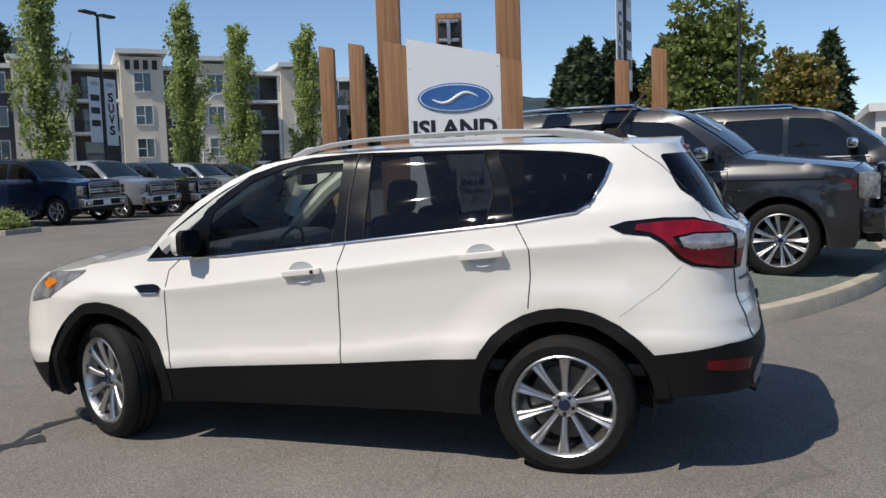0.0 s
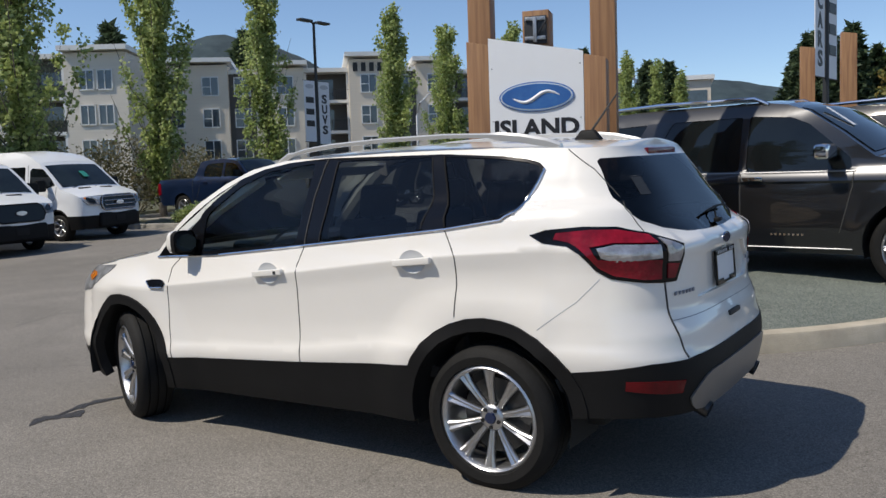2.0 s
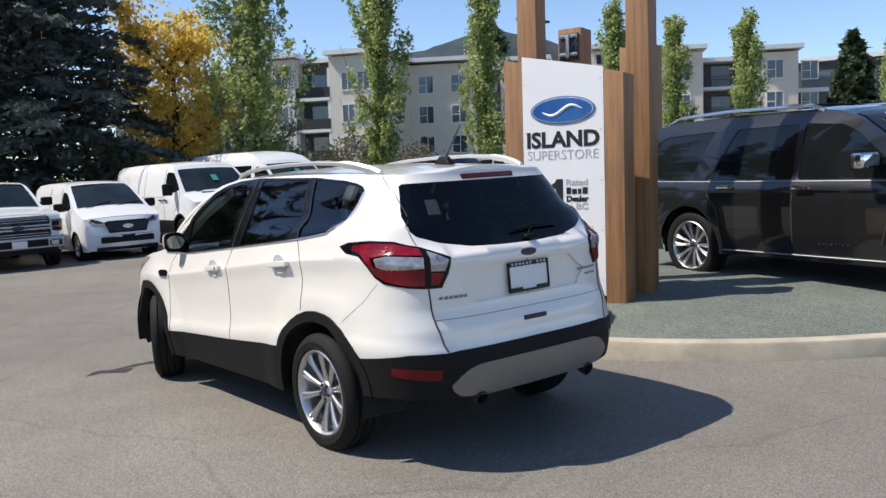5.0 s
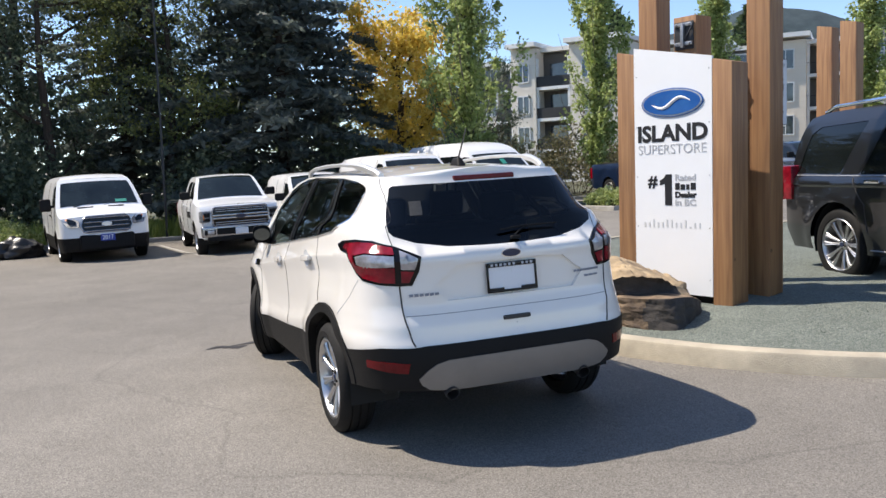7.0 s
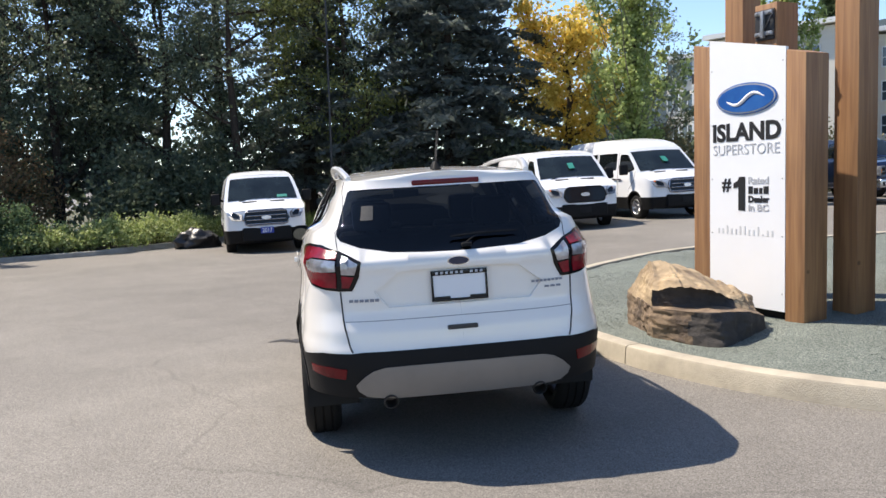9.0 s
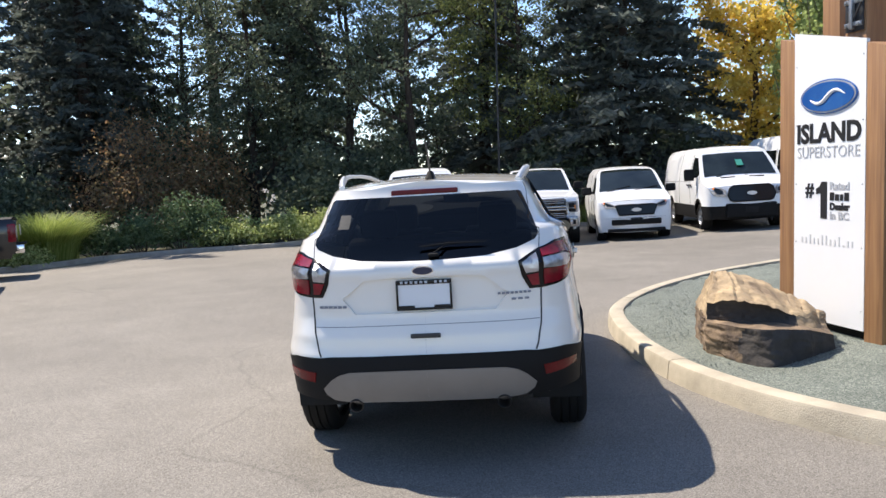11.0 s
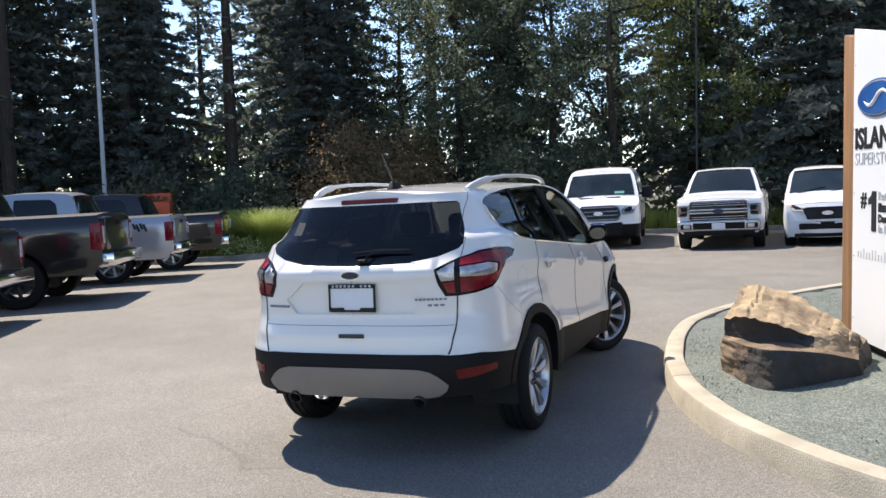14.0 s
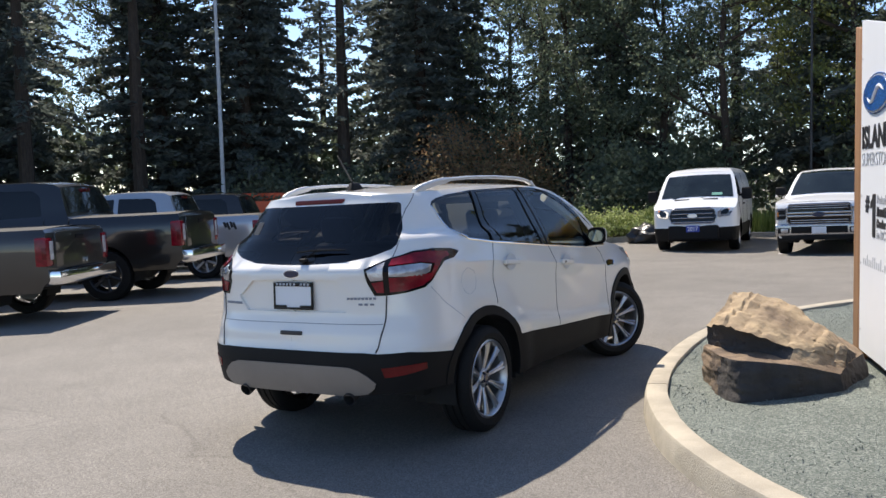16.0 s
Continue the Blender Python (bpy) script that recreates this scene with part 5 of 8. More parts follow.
    lathe(bm, [(0.175, -0.012), (0.187, 0.0), (0.175, 0.012), (0.163, 0.0), (0.175, -0.012)], 28, Matrix.Translation((-0.40, -0.37, 1.04)) @ Matrix.Rotation(radians(-65), 4, 'Y') @ Matrix.Rotation(radians(90), 4, 'X'))
    part("steering_wheel", bm, M_SEAT, root)
    seat(root, 0.0, -0.37, 0.5)
    seat(root, 0.0, 0.37, 0.5)
    seat(root, 0.85, 0.0, 1.25)
    bm = bmesh.new()
    box(bm, (1.55, 0, 0.85), (0.9, 1.25, 0.06), None, 0.01)
    box(bm, (1.15, 0, 0.95), (0.1, 1.3, 0.5), None, 0.03)
    part("boot_floor", bm, M_SEAT, root)
    bm = bmesh.new()
    for s in (-1, 1):
        tube(bm, [(-0.93, s * 0.80, 1.12), (-0.62, s * 0.70, 1.36), (-0.34, s * 0.60, 1.53)], 0.055, 8)
        tube(bm, [(0.22, s * 0.78, 0.9), (0.21, s * 0.70, 1.25), (0.21, s * 0.56, 1.54)], 0.045, 8)
    box(bm, (-0.28, 0, 1.53), (0.14, 0.9, 0.012), Matrix.Rotation(radians(-20), 4, 'Y'), 0.004)
    part("pillar_trim", bm, M_TRIM, root, "pale interior trim")
    bm = bmesh.new()
    box(bm, (-0.42, 0, 1.47), (0.04, 0.22, 0.07), None, 0.015)
    part("rear_view_mirror", bm, M_SEAT, root)
    # number plate in its frame, emblem, handle, letters
    pl = new("number_plate")
    pl.parent = root
    px = suv_rear(1.0) + 0.002
    tilt = Matrix.Translation((px, 0.0, 0.998)) @ Matrix.Rotation(radians(-3), 4, 'Y')
    bm = bmesh.new()
    for c, s in (((0, 0, 0.072), (0.012, 0.316, 0.026)), ((0, 0, -0.078), (0.012, 0.316, 0.014)), ((0, -0.152, 0), (0.012, 0.012, 0.168)), ((0, 0.152, 0), (0.012, 0.012, 0.168)), ((0, -0.10, -0.066), (0.012, 0.09, 0.016)), ((0, 0.10, -0.066), (0.012, 0.09, 0.016))):
        vs = box(bm, c, s, None, 0.003)
    bm.transform(tilt)
    part("plate_frame", bm, M_GLOSS_BLACK, pl, "black dealer frame")
    bm = bmesh.new()
    box(bm, (-0.003, 0, 0), (0.004, 0.30, 0.15))
    bm.transform(tilt)
    part("plate", bm, M_PLATE, pl, "blank white plate")
    for k in range(10):
        if k != 6:
            bm = bmesh.new()
            box(bm, (0.0065, -0.125 + 0.0278 * k, 0.072), (0.002, 0.015, 0.014))
            bm.transform(tilt)
            part("frame_bar", bm, M_GREY_PRINT, pl)
    em = new("emblem")
    em.parent = root
    for k, (ry, rz, m, dx) in enumerate(((0.062, 0.026, M_CHROME, 0.006), (0.056, 0.021, M_BLUE_DARK, 0.010))):
        bm = bmesh.new()
        prism(bm, [(ry * math.cos(2 * math.pi * i / 28), rz * math.sin(2 * math.pi * i / 28)) for i in range(28)], dx, lambda a, b, h: Vector((suv_rear(1.135) - 0.004 + h, a, 1.135 + b)))
        part("oval" if k else "rim_oval", bm, m, em)
    bm = bmesh.new()
    box(bm, (suv_rear(0.775) + 0.003, 0, 0.772), (0.02, 0.17, 0.026), None, 0.008)
    part("tailgate_handle", bm, M_GAP, root, "dark grey handle recess")
    for s, z, n, y0, dy, wd, hg in ((-1, 0.945, 6, 0.60, -0.028, 0.022, 0.015), (1, 0.985, 8, 0.42, 0.024, 0.017, 0.013), (1, 0.950, 3, 0.50, 0.036, 0.026, 0.012)):
        for k in range(n):
            bm = bmesh.new()
            box(bm, suv_surf(s)(uy(y0 + dy * k, z), z, 0.003), (0.005, wd, hg))
            part("letter_bar", bm, M_LETTER, root, smooth=False)
    # high brake lamp, wiper, aerial, exhausts, window label
    bm = bmesh.new()
    box(bm, (suv_rear(1.568) - 0.006, 0, 1.568), (0.03, 0.40, 0.038), None, 0.012)
    part("high_brake_lamp", bm, M_RED_DARK, root, "dark red high brake lamp")
    bm = bmesh.new()
    rg = lambda y, z: Vector((suv_surf(1)(uy(y, z), z, 0.0).x + 0.03, y, z))
    box(bm, rg(0.06, 1.215), (0.03, 0.06, 0.022), None, 0.01, 3)
    tube(bm, [rg(0.06, 1.225), rg(0.12, 1.262), rg(0.18, 1.272)], [0.005, 0.004, 0.003], 6)
    tube(bm, [rg(-0.02, 1.262), rg(0.15, 1.274), rg(0.36, 1.274)], [0.005, 0.007, 0.004], 6)
    part("rear_wiper", bm, M_PLASTIC, root, "black rear wiper")
    ae = new("aerial")
    ae.parent = root
    bm = bmesh.new()
    box(bm, (1.50, 0, 1.668), (0.16, 0.06, 0.055), None, 0.014, 3, 0.5)
    part("aerial_base", bm, M_PLASTIC, ae)
    bm = bmesh.new()
    tube(bm, [(1.50, 0, 1.665), (1.67, 0, 1.875)], [0.007, 0.0045], 6)
    part("mast", bm, M_GAP, ae)
    for s in (-1, 1):
        bm = bmesh.new()
        lathe(bm, [(0.032, -0.06), (0.040, 0.0), (0.041, 0.062), (0.036, 0.062), (0.032, 0.0), (0.0, -0.01)], 20, Matrix.Translation((2.185, s * 0.42, 0.405)) @ Matrix.Rotation(radians(-90), 4, 'Z') @ Matrix.Rotation(radians(-22), 4, 'X'))
        part("exhaust_tip", bm, M_ALLOY_DARK, root, "dark metal exhaust tip")
    c2, r2 = cut_sheet([(uy(0.515, 1.375), 1.375), (uy(0.445, 1.375), 1.375), (uy(0.435, 1.455), 1.455), (uy(0.50, 1.455), 1.455)], [], 0.03)
    sheet_part("window_label", c2, r2["body"], suv_surf(-1), M_STICKER, root, "grey paper label on the glass", 0.002, 0.0)
    for (cx, cy, tn, sp) in ((-1.345, -0.775, -24, 8), (-1.345, 0.750, -33, 20), (1.345, -0.80, 0, 20), (1.345, 0.80, 0, 10)):
        wheel(root, (cx, cy, 0.355), 0.352, 0.252, 0.225, -1 if cy < 0 else 1, 5, tn, True, None, sp, "ten-spoke polished alloy wheel")
    return root


compact_suv()


# ---- other vehicles ----
KINDS = {
    "pickup": dict(top=[(2.66, 0.42), (2.74, 0.62), (2.76, 0.80), (2.72, 1.10), (2.60, 1.20), (2.2, 1.245), (1.35, 1.31), (0.95, 1.62), (0.66, 1.84), (0.35, 1.915), (0.0, 1.94), (-0.6, 1.935), (-0.98, 1.90), (-1.10, 1.84), (-1.27, 1.36), (-1.32, 1.335),
                        (-2.2, 1.33), (-3.02, 1.33), (-3.06, 1.28), (-3.08, 0.95), (-3.08, 0.62), (-3.0, 0.55)], bottom=0.48,
                   wz=[0.4, 0.7, 1.05, 1.25, 1.36, 1.6, 1.94], ww=[0.94, 0.985, 0.995, 0.975, 0.90, 0.83, 0.70], axles=(1.84, -1.84), arch=0.46, tyre=0.405, rim=0.265, track=0.86,
                   panes=[("door_window", [(1.02, 1.36), (0.98, 1.46), (0.62, 1.74), (0.42, 1.80), (0.13, 1.82), (0.13, 1.37)]), ("rear_door_window", [(0.03, 1.37), (0.03, 1.82), (-0.68, 1.80), (-0.80, 1.70), (-0.85, 1.39)])],
                   doors=[[(1.05, 1.34), (1.12, 1.0), (1.02, 0.56)], [(0.08, 1.35), (0.09, 0.56)], [(-0.88, 1.37), (-0.98, 1.0), (-1.05, 0.85), (-1.22, 0.56)], [(-1.30, 1.34), (-1.32, 0.56)]],
                   glass_segs=[(6, 9, "windscreen"), (13, 14, "rear_window")], dark_segs=[(15, 17, "bed_cover")], handles=[(0.28, 1.20), (-0.68, 1.21)], mirror=(0.95, 1.42), hood=(4, 6)),
    "van": dict(top=[(2.55, 0.30), (2.64, 0.42), (2.67, 0.62), (2.63, 0.90), (2.50, 1.08), (2.25, 1.16), (1.80, 1.29), (1.35, 1.70), (1.02, 1.98), (0.75, 2.06), (0.2, 2.09), (-1.5, 2.09), (-2.7, 2.06), (-2.86, 1.95), (-2.93, 1.2), (-2.93, 0.45), (-2.85, 0.35)], bottom=0.30,
                wz=[0.3, 0.6, 1.1, 1.3, 1.6, 1.95, 2.1], ww=[0.98, 1.02, 1.02, 0.995, 0.94, 0.84, 0.70], axles=(1.65, -1.65), arch=0.40, tyre=0.345, rim=0.215, track=0.88,
                panes=[("door_window", [(1.62, 1.40), (1.50, 1.55), (1.18, 1.83), (0.80, 1.86), (0.72, 1.80), (0.72, 1.33), (1.25, 1.33)])],
                doors=[[(1.66, 1.36), (1.62, 1.1), (1.30, 0.85), (1.22, 0.42)], [(0.66, 1.95), (0.66, 0.42)], [(-0.65, 1.95), (-0.65, 0.42)], [(0.6, 1.22), (-2.6, 1.22)]],
                glass_segs=[(6, 8, "windscreen")], dark_segs=[], handles=[(0.80, 1.14), (0.52, 1.14)], mirror=(1.35, 1.36), hood=(4, 6)),
    "wagon_van": dict(top=[(2.55, 0.30), (2.64, 0.42), (2.67, 0.62), (2.63, 0.90), (2.50, 1.08), (2.25, 1.16), (1.80, 1.29), (1.35, 1.70), (1.02, 1.98), (0.72, 2.14), (0.38, 2.24), (0.0, 2.29), (-1.5, 2.31), (-2.7, 2.28), (-2.86, 2.17), (-2.93, 1.2), (-2.93, 0.45), (-2.85, 0.35)], bottom=0.30,
                      wz=[0.3, 0.6, 1.1, 1.3, 1.6, 2.1, 2.31], ww=[0.98, 1.02, 1.02, 0.995, 0.95, 0.86, 0.70], axles=(1.65, -1.65), arch=0.40, tyre=0.345, rim=0.215, track=0.88,
                      panes=[("door_window", [(1.62, 1.40), (1.50, 1.55), (1.18, 1.83), (0.80, 1.86), (0.72, 1.80), (0.72, 1.33), (1.25, 1.33)]), ("side_window", [(0.55, 1.40), (0.55, 1.90), (-0.58, 1.90), (-0.58, 1.40)]), ("side_window", [(-0.70, 1.40), (-0.70, 1.90), (-2.5, 1.90), (-2.5, 1.40)])],
                      doors=[[(1.66, 1.36), (1.62, 1.1), (1.30, 0.85), (1.22, 0.42)], [(0.66, 1.95), (0.66, 0.42)], [(-0.65, 1.95), (-0.65, 0.42)]],
                      glass_segs=[(6, 8, "windscreen")], dark_segs=[], handles=[(0.80, 1.14), (0.52, 1.14)], mirror=(1.35, 1.36), hood=(4, 6)),
    "small_van": dict(top=[(2.28, 0.26), (2.36, 0.40), (2.38, 0.60), (2.33, 0.80), (2.15, 0.99), (1.9, 1.07), (1.42, 1.20), (0.98, 1.48), (0.62, 1.70), (0.35, 1.79), (0.0, 1.83), (-1.4, 1.84), (-2.25, 1.81), (-2.38, 1.70), (-2.44, 1.0), (-2.44, 0.40), (-2.36, 0.30)], bottom=0.26,
                      wz=[0.25, 0.5, 0.9, 1.15, 1.4, 1.7, 1.84], ww=[0.86, 0.90, 0.915, 0.89, 0.83, 0.75, 0.62], axles=(1.50, -1.56), arch=0.37, tyre=0.325, rim=0.205, track=0.78,
                      panes=[("door_window", [(1.15, 1.24), (1.02, 1.36), (0.72, 1.58), (0.40, 1.63), (0.30, 1.58), (0.30, 1.18), (0.9, 1.18)])],
                      doors=[[(1.22, 1.2), (1.15, 0.9), (1.02, 0.4)], [(0.24, 1.7), (0.24, 0.38)], [(-0.75, 1.7), (-0.75, 0.38)]],
                      glass_segs=[(6, 9, "windscreen")], dark_segs=[], handles=[(0.42, 1.02), (0.12, 1.02)], mirror=(0.95, 1.22), hood=(4, 6)),
    "big_suv": dict(top=[(2.45, 0.40), (2.54, 0.60), (2.56, 0.82), (2.50, 1.06), (2.36, 1.15), (1.9, 1.21), (1.27, 1.28), (0.93, 1.54), (0.60, 1.76), (0.32, 1.85), (0.0, 1.885), (-1.2, 1.89), (-2.2, 1.86), (-2.50, 1.81), (-2.62, 1.62), (-2.76, 1.20), (-2.79, 0.95), (-2.79, 0.55), (-2.7, 0.42)], bottom=0.35,
                    wz=[0.33, 0.62, 0.95, 1.035, 1.060, 1.135, 1.165, 1.45, 1.74, 1.89], ww=[0.955, 1.0, 1.002, 0.988, 1.004, 0.984, 0.945, 0.88, 0.79, 0.68], axles=(1.62, -1.63), arch=0.455, tyre=0.405, rim=0.285, track=0.86,
                    panes=[("door_window", [(1.06, 1.17), (1.04, 1.28), (0.62, 1.63), (0.42, 1.71), (-0.08, 1.745), (-0.08, 1.17)]), ("rear_door_window", [(-0.16, 1.17), (-0.16, 1.74), (-1.00, 1.735), (-1.32, 1.17)]), ("quarter_window", [(-1.66, 1.17), (-1.34, 1.73), (-2.22, 1.70), (-2.38, 1.62), (-2.55, 1.19)])],
                    doors=[[(1.09, 1.16), (1.08, 1.0), (0.96, 0.55)], [(-0.12, 1.16), (-0.12, 0.50)], [(-1.38, 1.16), (-1.32, 1.0), (-1.18, 0.86), (-1.10, 0.55)]],
                    glass_segs=[(6, 9, "windscreen"), (13, 15, "rear_window")], dark_segs=[], handles=[(0.03, 1.09), (-1.02, 1.10)], mirror=(0.86, 1.36), hood=(4, 6)),
}

# the large SUV is the short-bodied version: its rear half is drawn in
_B = KINDS["big_suv"]
_short = lambda q: (float(np.interp(q[0], [-2.79, -1.63, -1.02, 0.03, 0.5, 3.0], [-2.47, -1.50, -0.92, 0.10, 0.5, 3.0])), q[1])
_B["top"] = [_short(q) for q in _B["top"]]
_B["panes"] = [(n, [_short(q) for q in ps]) for n, ps in _B["panes"]]
_B["doors"] = [[_short(q) for q in ps] for ps in _B["doors"]]
_B["handles"] = [_short(q) for q in _B["handles"]]
_B["axles"] = tuple(_short((q, 0))[0] for q in _B["axles"])


def vehicle(kind, name, paint, x, y, heading, label, category, z=None, finish=None, clad=None, chrome_grille=True, detail=1.0, extra=(), group="", lamps="red", wheel_label="", size=1.0):
    K = KINDS[kind]
    z = slope(y, x) if z is None else z
    root = thing(name, Matrix.Translation((x, y, z)) @ Matrix.Rotation(math.atan(0.03), 4, 'X') @ Matrix.Rotation(radians(heading), 4, 'Z') @ Matrix.Scale(size, 4), label, category, group)
    top = K["top"]
    xmax, xmin = max(p[0] for p in top), min(p[0] for p in top)

    def w(px, pz):
        v = interp(pz, K["wz"], K["ww"])
        t = max(0.0, (px - (xmax - 0.55)) / 0.55)
        u = max(0.0, ((xmin + 0.35) - px) / 0.35)
        v *= 1 - 0.13 * t ** 2.2 - 0.05 * u ** 2.2
        for ax in K["axles"]:
            d = math.hypot(px - ax, pz - K["tyre"])
            v += 0.025 * math.exp(-((d - K["arch"] - 0.03) / 0.10) ** 2) * (pz < 1.1)
        return v

    back = {"van": 0.20, "wagon_van": 0.20, "small_van": 0.26, "pickup": 0.10, "big_suv": 0.14}[kind]
    x_roof, x_screen = top[K["glass_segs"][0][1]][0], top[K["glass_segs"][0][0]][0]

    def draw_in(px, t):
        """How far the corner of the nose is rounded off at the share t of the half width."""
        q = min(1.0, max(0.0, (px - xmax + 0.55) / 0.55))
        return back * q * q * abs(t) ** 3

    def crown(px):
        return float(np.interp(px, [x_roof, x_screen, xmax - 0.3, xmax], [0.035, 0.06, 0.045, 0.035]))

    def surf(side):
        return lambda px, pz, lift=0.0: Vector((px - draw_in(px, 1.0), side * (w(px, pz) + lift), pz))
    bz = K["bottom"]
    outline = list(top) + [(top[-1][0] + 0.05, bz - 0.02), (top[0][0] - 0.05, bz - 0.02)]
    regs = []
    rings = []
    for ax in K["axles"]:
        i, o = arch(ax, K["tyre"] + 0.02, K["arch"], K["arch"] + 0.045, 16)
        regs.append(("void", i))
        rings.append(("arch_f" if ax > 0 else "arch_r", o))
    for pn, poly in K["panes"]:
        regs.append((pn, rounded(poly, 0.03, 2)))
    if clad:
        regs += rings
        regs.append(("clad", [(xmin - 0.1, 0.0), (xmax + 0.1, 0.0), (xmax + 0.1, clad), (xmin - 0.1, clad)]))
    co, reg = cut_sheet(outline, regs, 0.13 / detail, [[(xmin + 0.15, q), (xmax - 0.5, q)] for q in (0.985, 1.035, 1.060)] if kind == "big_suv" else ())
    for side in (-1, 1):
        f = surf(side)
        sh = sheet_part("side_panel", co, reg["body"], f, paint, root, flip=side < 0, angle=35)
        for k in reg:
            if k in ("body",):
                continue
            if k in ("clad", "arch_f", "arch_r"):
                sheet_part("lower_cladding" if k == "clad" else "arch_moulding", co, reg[k], f, M_PLASTIC, sh, "black plastic", 0.006, 0.02, side < 0)
            else:
                sheet_part(k, co, reg[k], f, M_GLASS_DEEP, sh, "dark glass", -0.008, 0.0, side < 0)
        for pts in K["doors"]:
            line_on(f, pts, 0.006, sh, "door_gap", M_GAP, 0.0, 5)
        for hx, hz in K["handles"]:
            bm = bmesh.new()
            box(bm, (hx, side * (w(hx, hz) + 0.03), hz), (0.22, 0.025, 0.04), None, 0.012, 2)
            part("door_handle", bm, M_CHROME if "chrome" in extra else (M_PLASTIC if clad and kind != "pickup" else paint), sh)
        mx, mz = K["mirror"]
        mi = new("door_mirror")
        mi.parent = root
        bm = bmesh.new()
        tall = 0.30 if kind in ("van", "wagon_van") else 0.20
        box(bm, (mx, side * (w(mx, mz) + 0.20), mz + (0.05 if kind != "big_suv" else -0.01)), (0.13, 0.25, tall) if kind != "big_suv" else (0.15, 0.28, 0.15), None, 0.05, 3)
        part("shell", bm, M_CHROME if "chrome" in extra else (M_PLASTIC if kind != "big_suv" else paint), mi)
        bm = bmesh.new()
        tube(bm, [(mx, side * (w(mx, mz) - 0.02), mz), (mx, side * (w(mx, mz) + 0.12), mz + 0.02)], 0.03, 8)
        part("arm", bm, M_PLASTIC, mi)
        for ax in K["axles"]:
            bm = bmesh.new()
            lathe(bm, [(K["arch"] + 0.012, side * (w(ax, 1.0) - 0.05)), (K["arch"] + 0.012, side * 0.5), (0.0, side * 0.48)], 22, Matrix.Translation((ax, 0, K["tyre"] + 0.02)))
            bmesh.ops.delete(bm, geom=[v for v in bm.verts if v.co.z < 0.27], context='VERTS')
            part("wheel_well", bm, M_DARK, root)
            wheel(root, (ax, side * K["track"], K["tyre"]), K["tyre"], K["rim"], 0.26, side, 6, 0, detail > 1.5, finish, 11, wheel_label)
    # skin across the vehicle
    def skin(i0, i1, nm, m, lab="", bulge=0.035, cols=8, wf=1.0, trim=(0.0, 0.0), lift=0.0):
        pts = dense(top[i0:i1 + 1], 0.15 if not lift else 0.06, False)
        if lift:
            pts = pts[int(len(pts) * trim[0]):len(pts) - int(len(pts) * trim[1])]
        bm = bmesh.new()
        rows = []
        for k, (px, pz) in enumerate(pts):
            a, b = pts[max(0, k - 1)], pts[min(len(pts) - 1, k + 1)]
            d = Vector((b[0] - a[0], b[1] - a[1])).normalized()
            nx, nz = -d.y * -1, d.x * -1
            ww = w(px, pz) * wf
            bu = max(bulge, crown(px))
            rows.append([bm.verts.new((px - draw_in(px, t * wf) + nx * (lift + bu * (1 - t * t * wf * wf)), ww * t, pz + nz * (lift + bu * (1 - t * t * wf * wf)))) for t in [-1 + 2 * c / cols for c in range(cols + 1)]])
        for a, b in zip(rows, rows[1:]):
            for c in range(cols):
                bm.faces.new((a[c], a[c + 1], b[c + 1], b[c]))
        part(nm, bm, m, root, lab)
    marks = sorted([(a, b, n, M_GLASS_FAR) for a, b, n in K["glass_segs"]] + [(a, b, n, M_PLASTIC) for a, b, n in K["dark_segs"]])
    pos = 0
    names = ["front_panel", "roof", "tail_panel", "tail_panel"]
    k = 0
    for a, b, n, m in marks:
        if a > pos:
            if pos == 0:
                skin(0, 2, "front_bumper" if clad else "front_panel", M_PLASTIC if clad else paint)
                skin(2, K["hood"][0], "front_panel", paint)
                skin(K["hood"][0], a, "bonnet", paint)
            else:
                skin(pos, a, "roof" if top[pos][1] > 1.5 else "tail_panel", M_BLACK_PAINT if "black_roof" in extra and top[pos][1] > 1.5 else paint)
        if m is M_GLASS_FAR:
            skin(a, b, n + "_frame", paint)
            skin(a, b, n, M_GLASS_DEEP if kind == "big_suv" else m, "dark glass", wf=0.90, trim=(0.06, 0.12), lift=0.008)
        else:
            skin(a, b, n, m, "black bed cover")
        pos = b
    if pos < len(top) - 1:
        skin(pos, len(top) - 1, "tail_panel" if top[pos][1] < 1.5 else "roof", paint)
    bm = bmesh.new()
    box(bm, ((xmax + xmin) / 2, 0, bz + 0.08), (xmax - xmin - 0.5, 1.5, 0.16), None, 0.03)
    part("underbody", bm, M_DARK, root)
    # face
    H = lambda pz: xmax - 0.02 if pz < 0.9 else float(np.interp(pz, [0.9, 1.1, 1.2], [xmax - 0.02, xmax - 0.05, xmax - 0.12]))
    fx = xmax
    if kind in ("pickup", "big_suv"):
        gr = new("grille")
        gr.parent = root
        bm = bmesh.new()
        box(bm, (fx + 0.0, 0, 0.95), (0.08, 1.30, 0.46), None, 0.03, 2)
        part("mesh", bm, M_GLOSS_BLACK, gr)
        bars = ((0.775, 0.020, 1.20), (0.825, 0.018, 1.20), (0.920, 0.045, 1.34), (0.990, 0.045, 1.34), (1.085, 0.018, 1.20), (1.135, 0.020, 1.20)) if kind == "pickup" else ((0.77, 0.034, 1.24), (0.86, 0.034, 1.24), (0.955, 0.07, 1.24), (1.04, 0.034, 1.24), (1.13, 0.034, 1.24))
        for gz, gh, gw in bars:
            bm = bmesh.new()
            box(bm, (fx + 0.04, 0, gz), (0.04, gw, gh), None, min(0.012, gh * 0.4), 2)
            part("bar", bm, M_BRIGHT if chrome_grille else M_PLASTIC, gr)
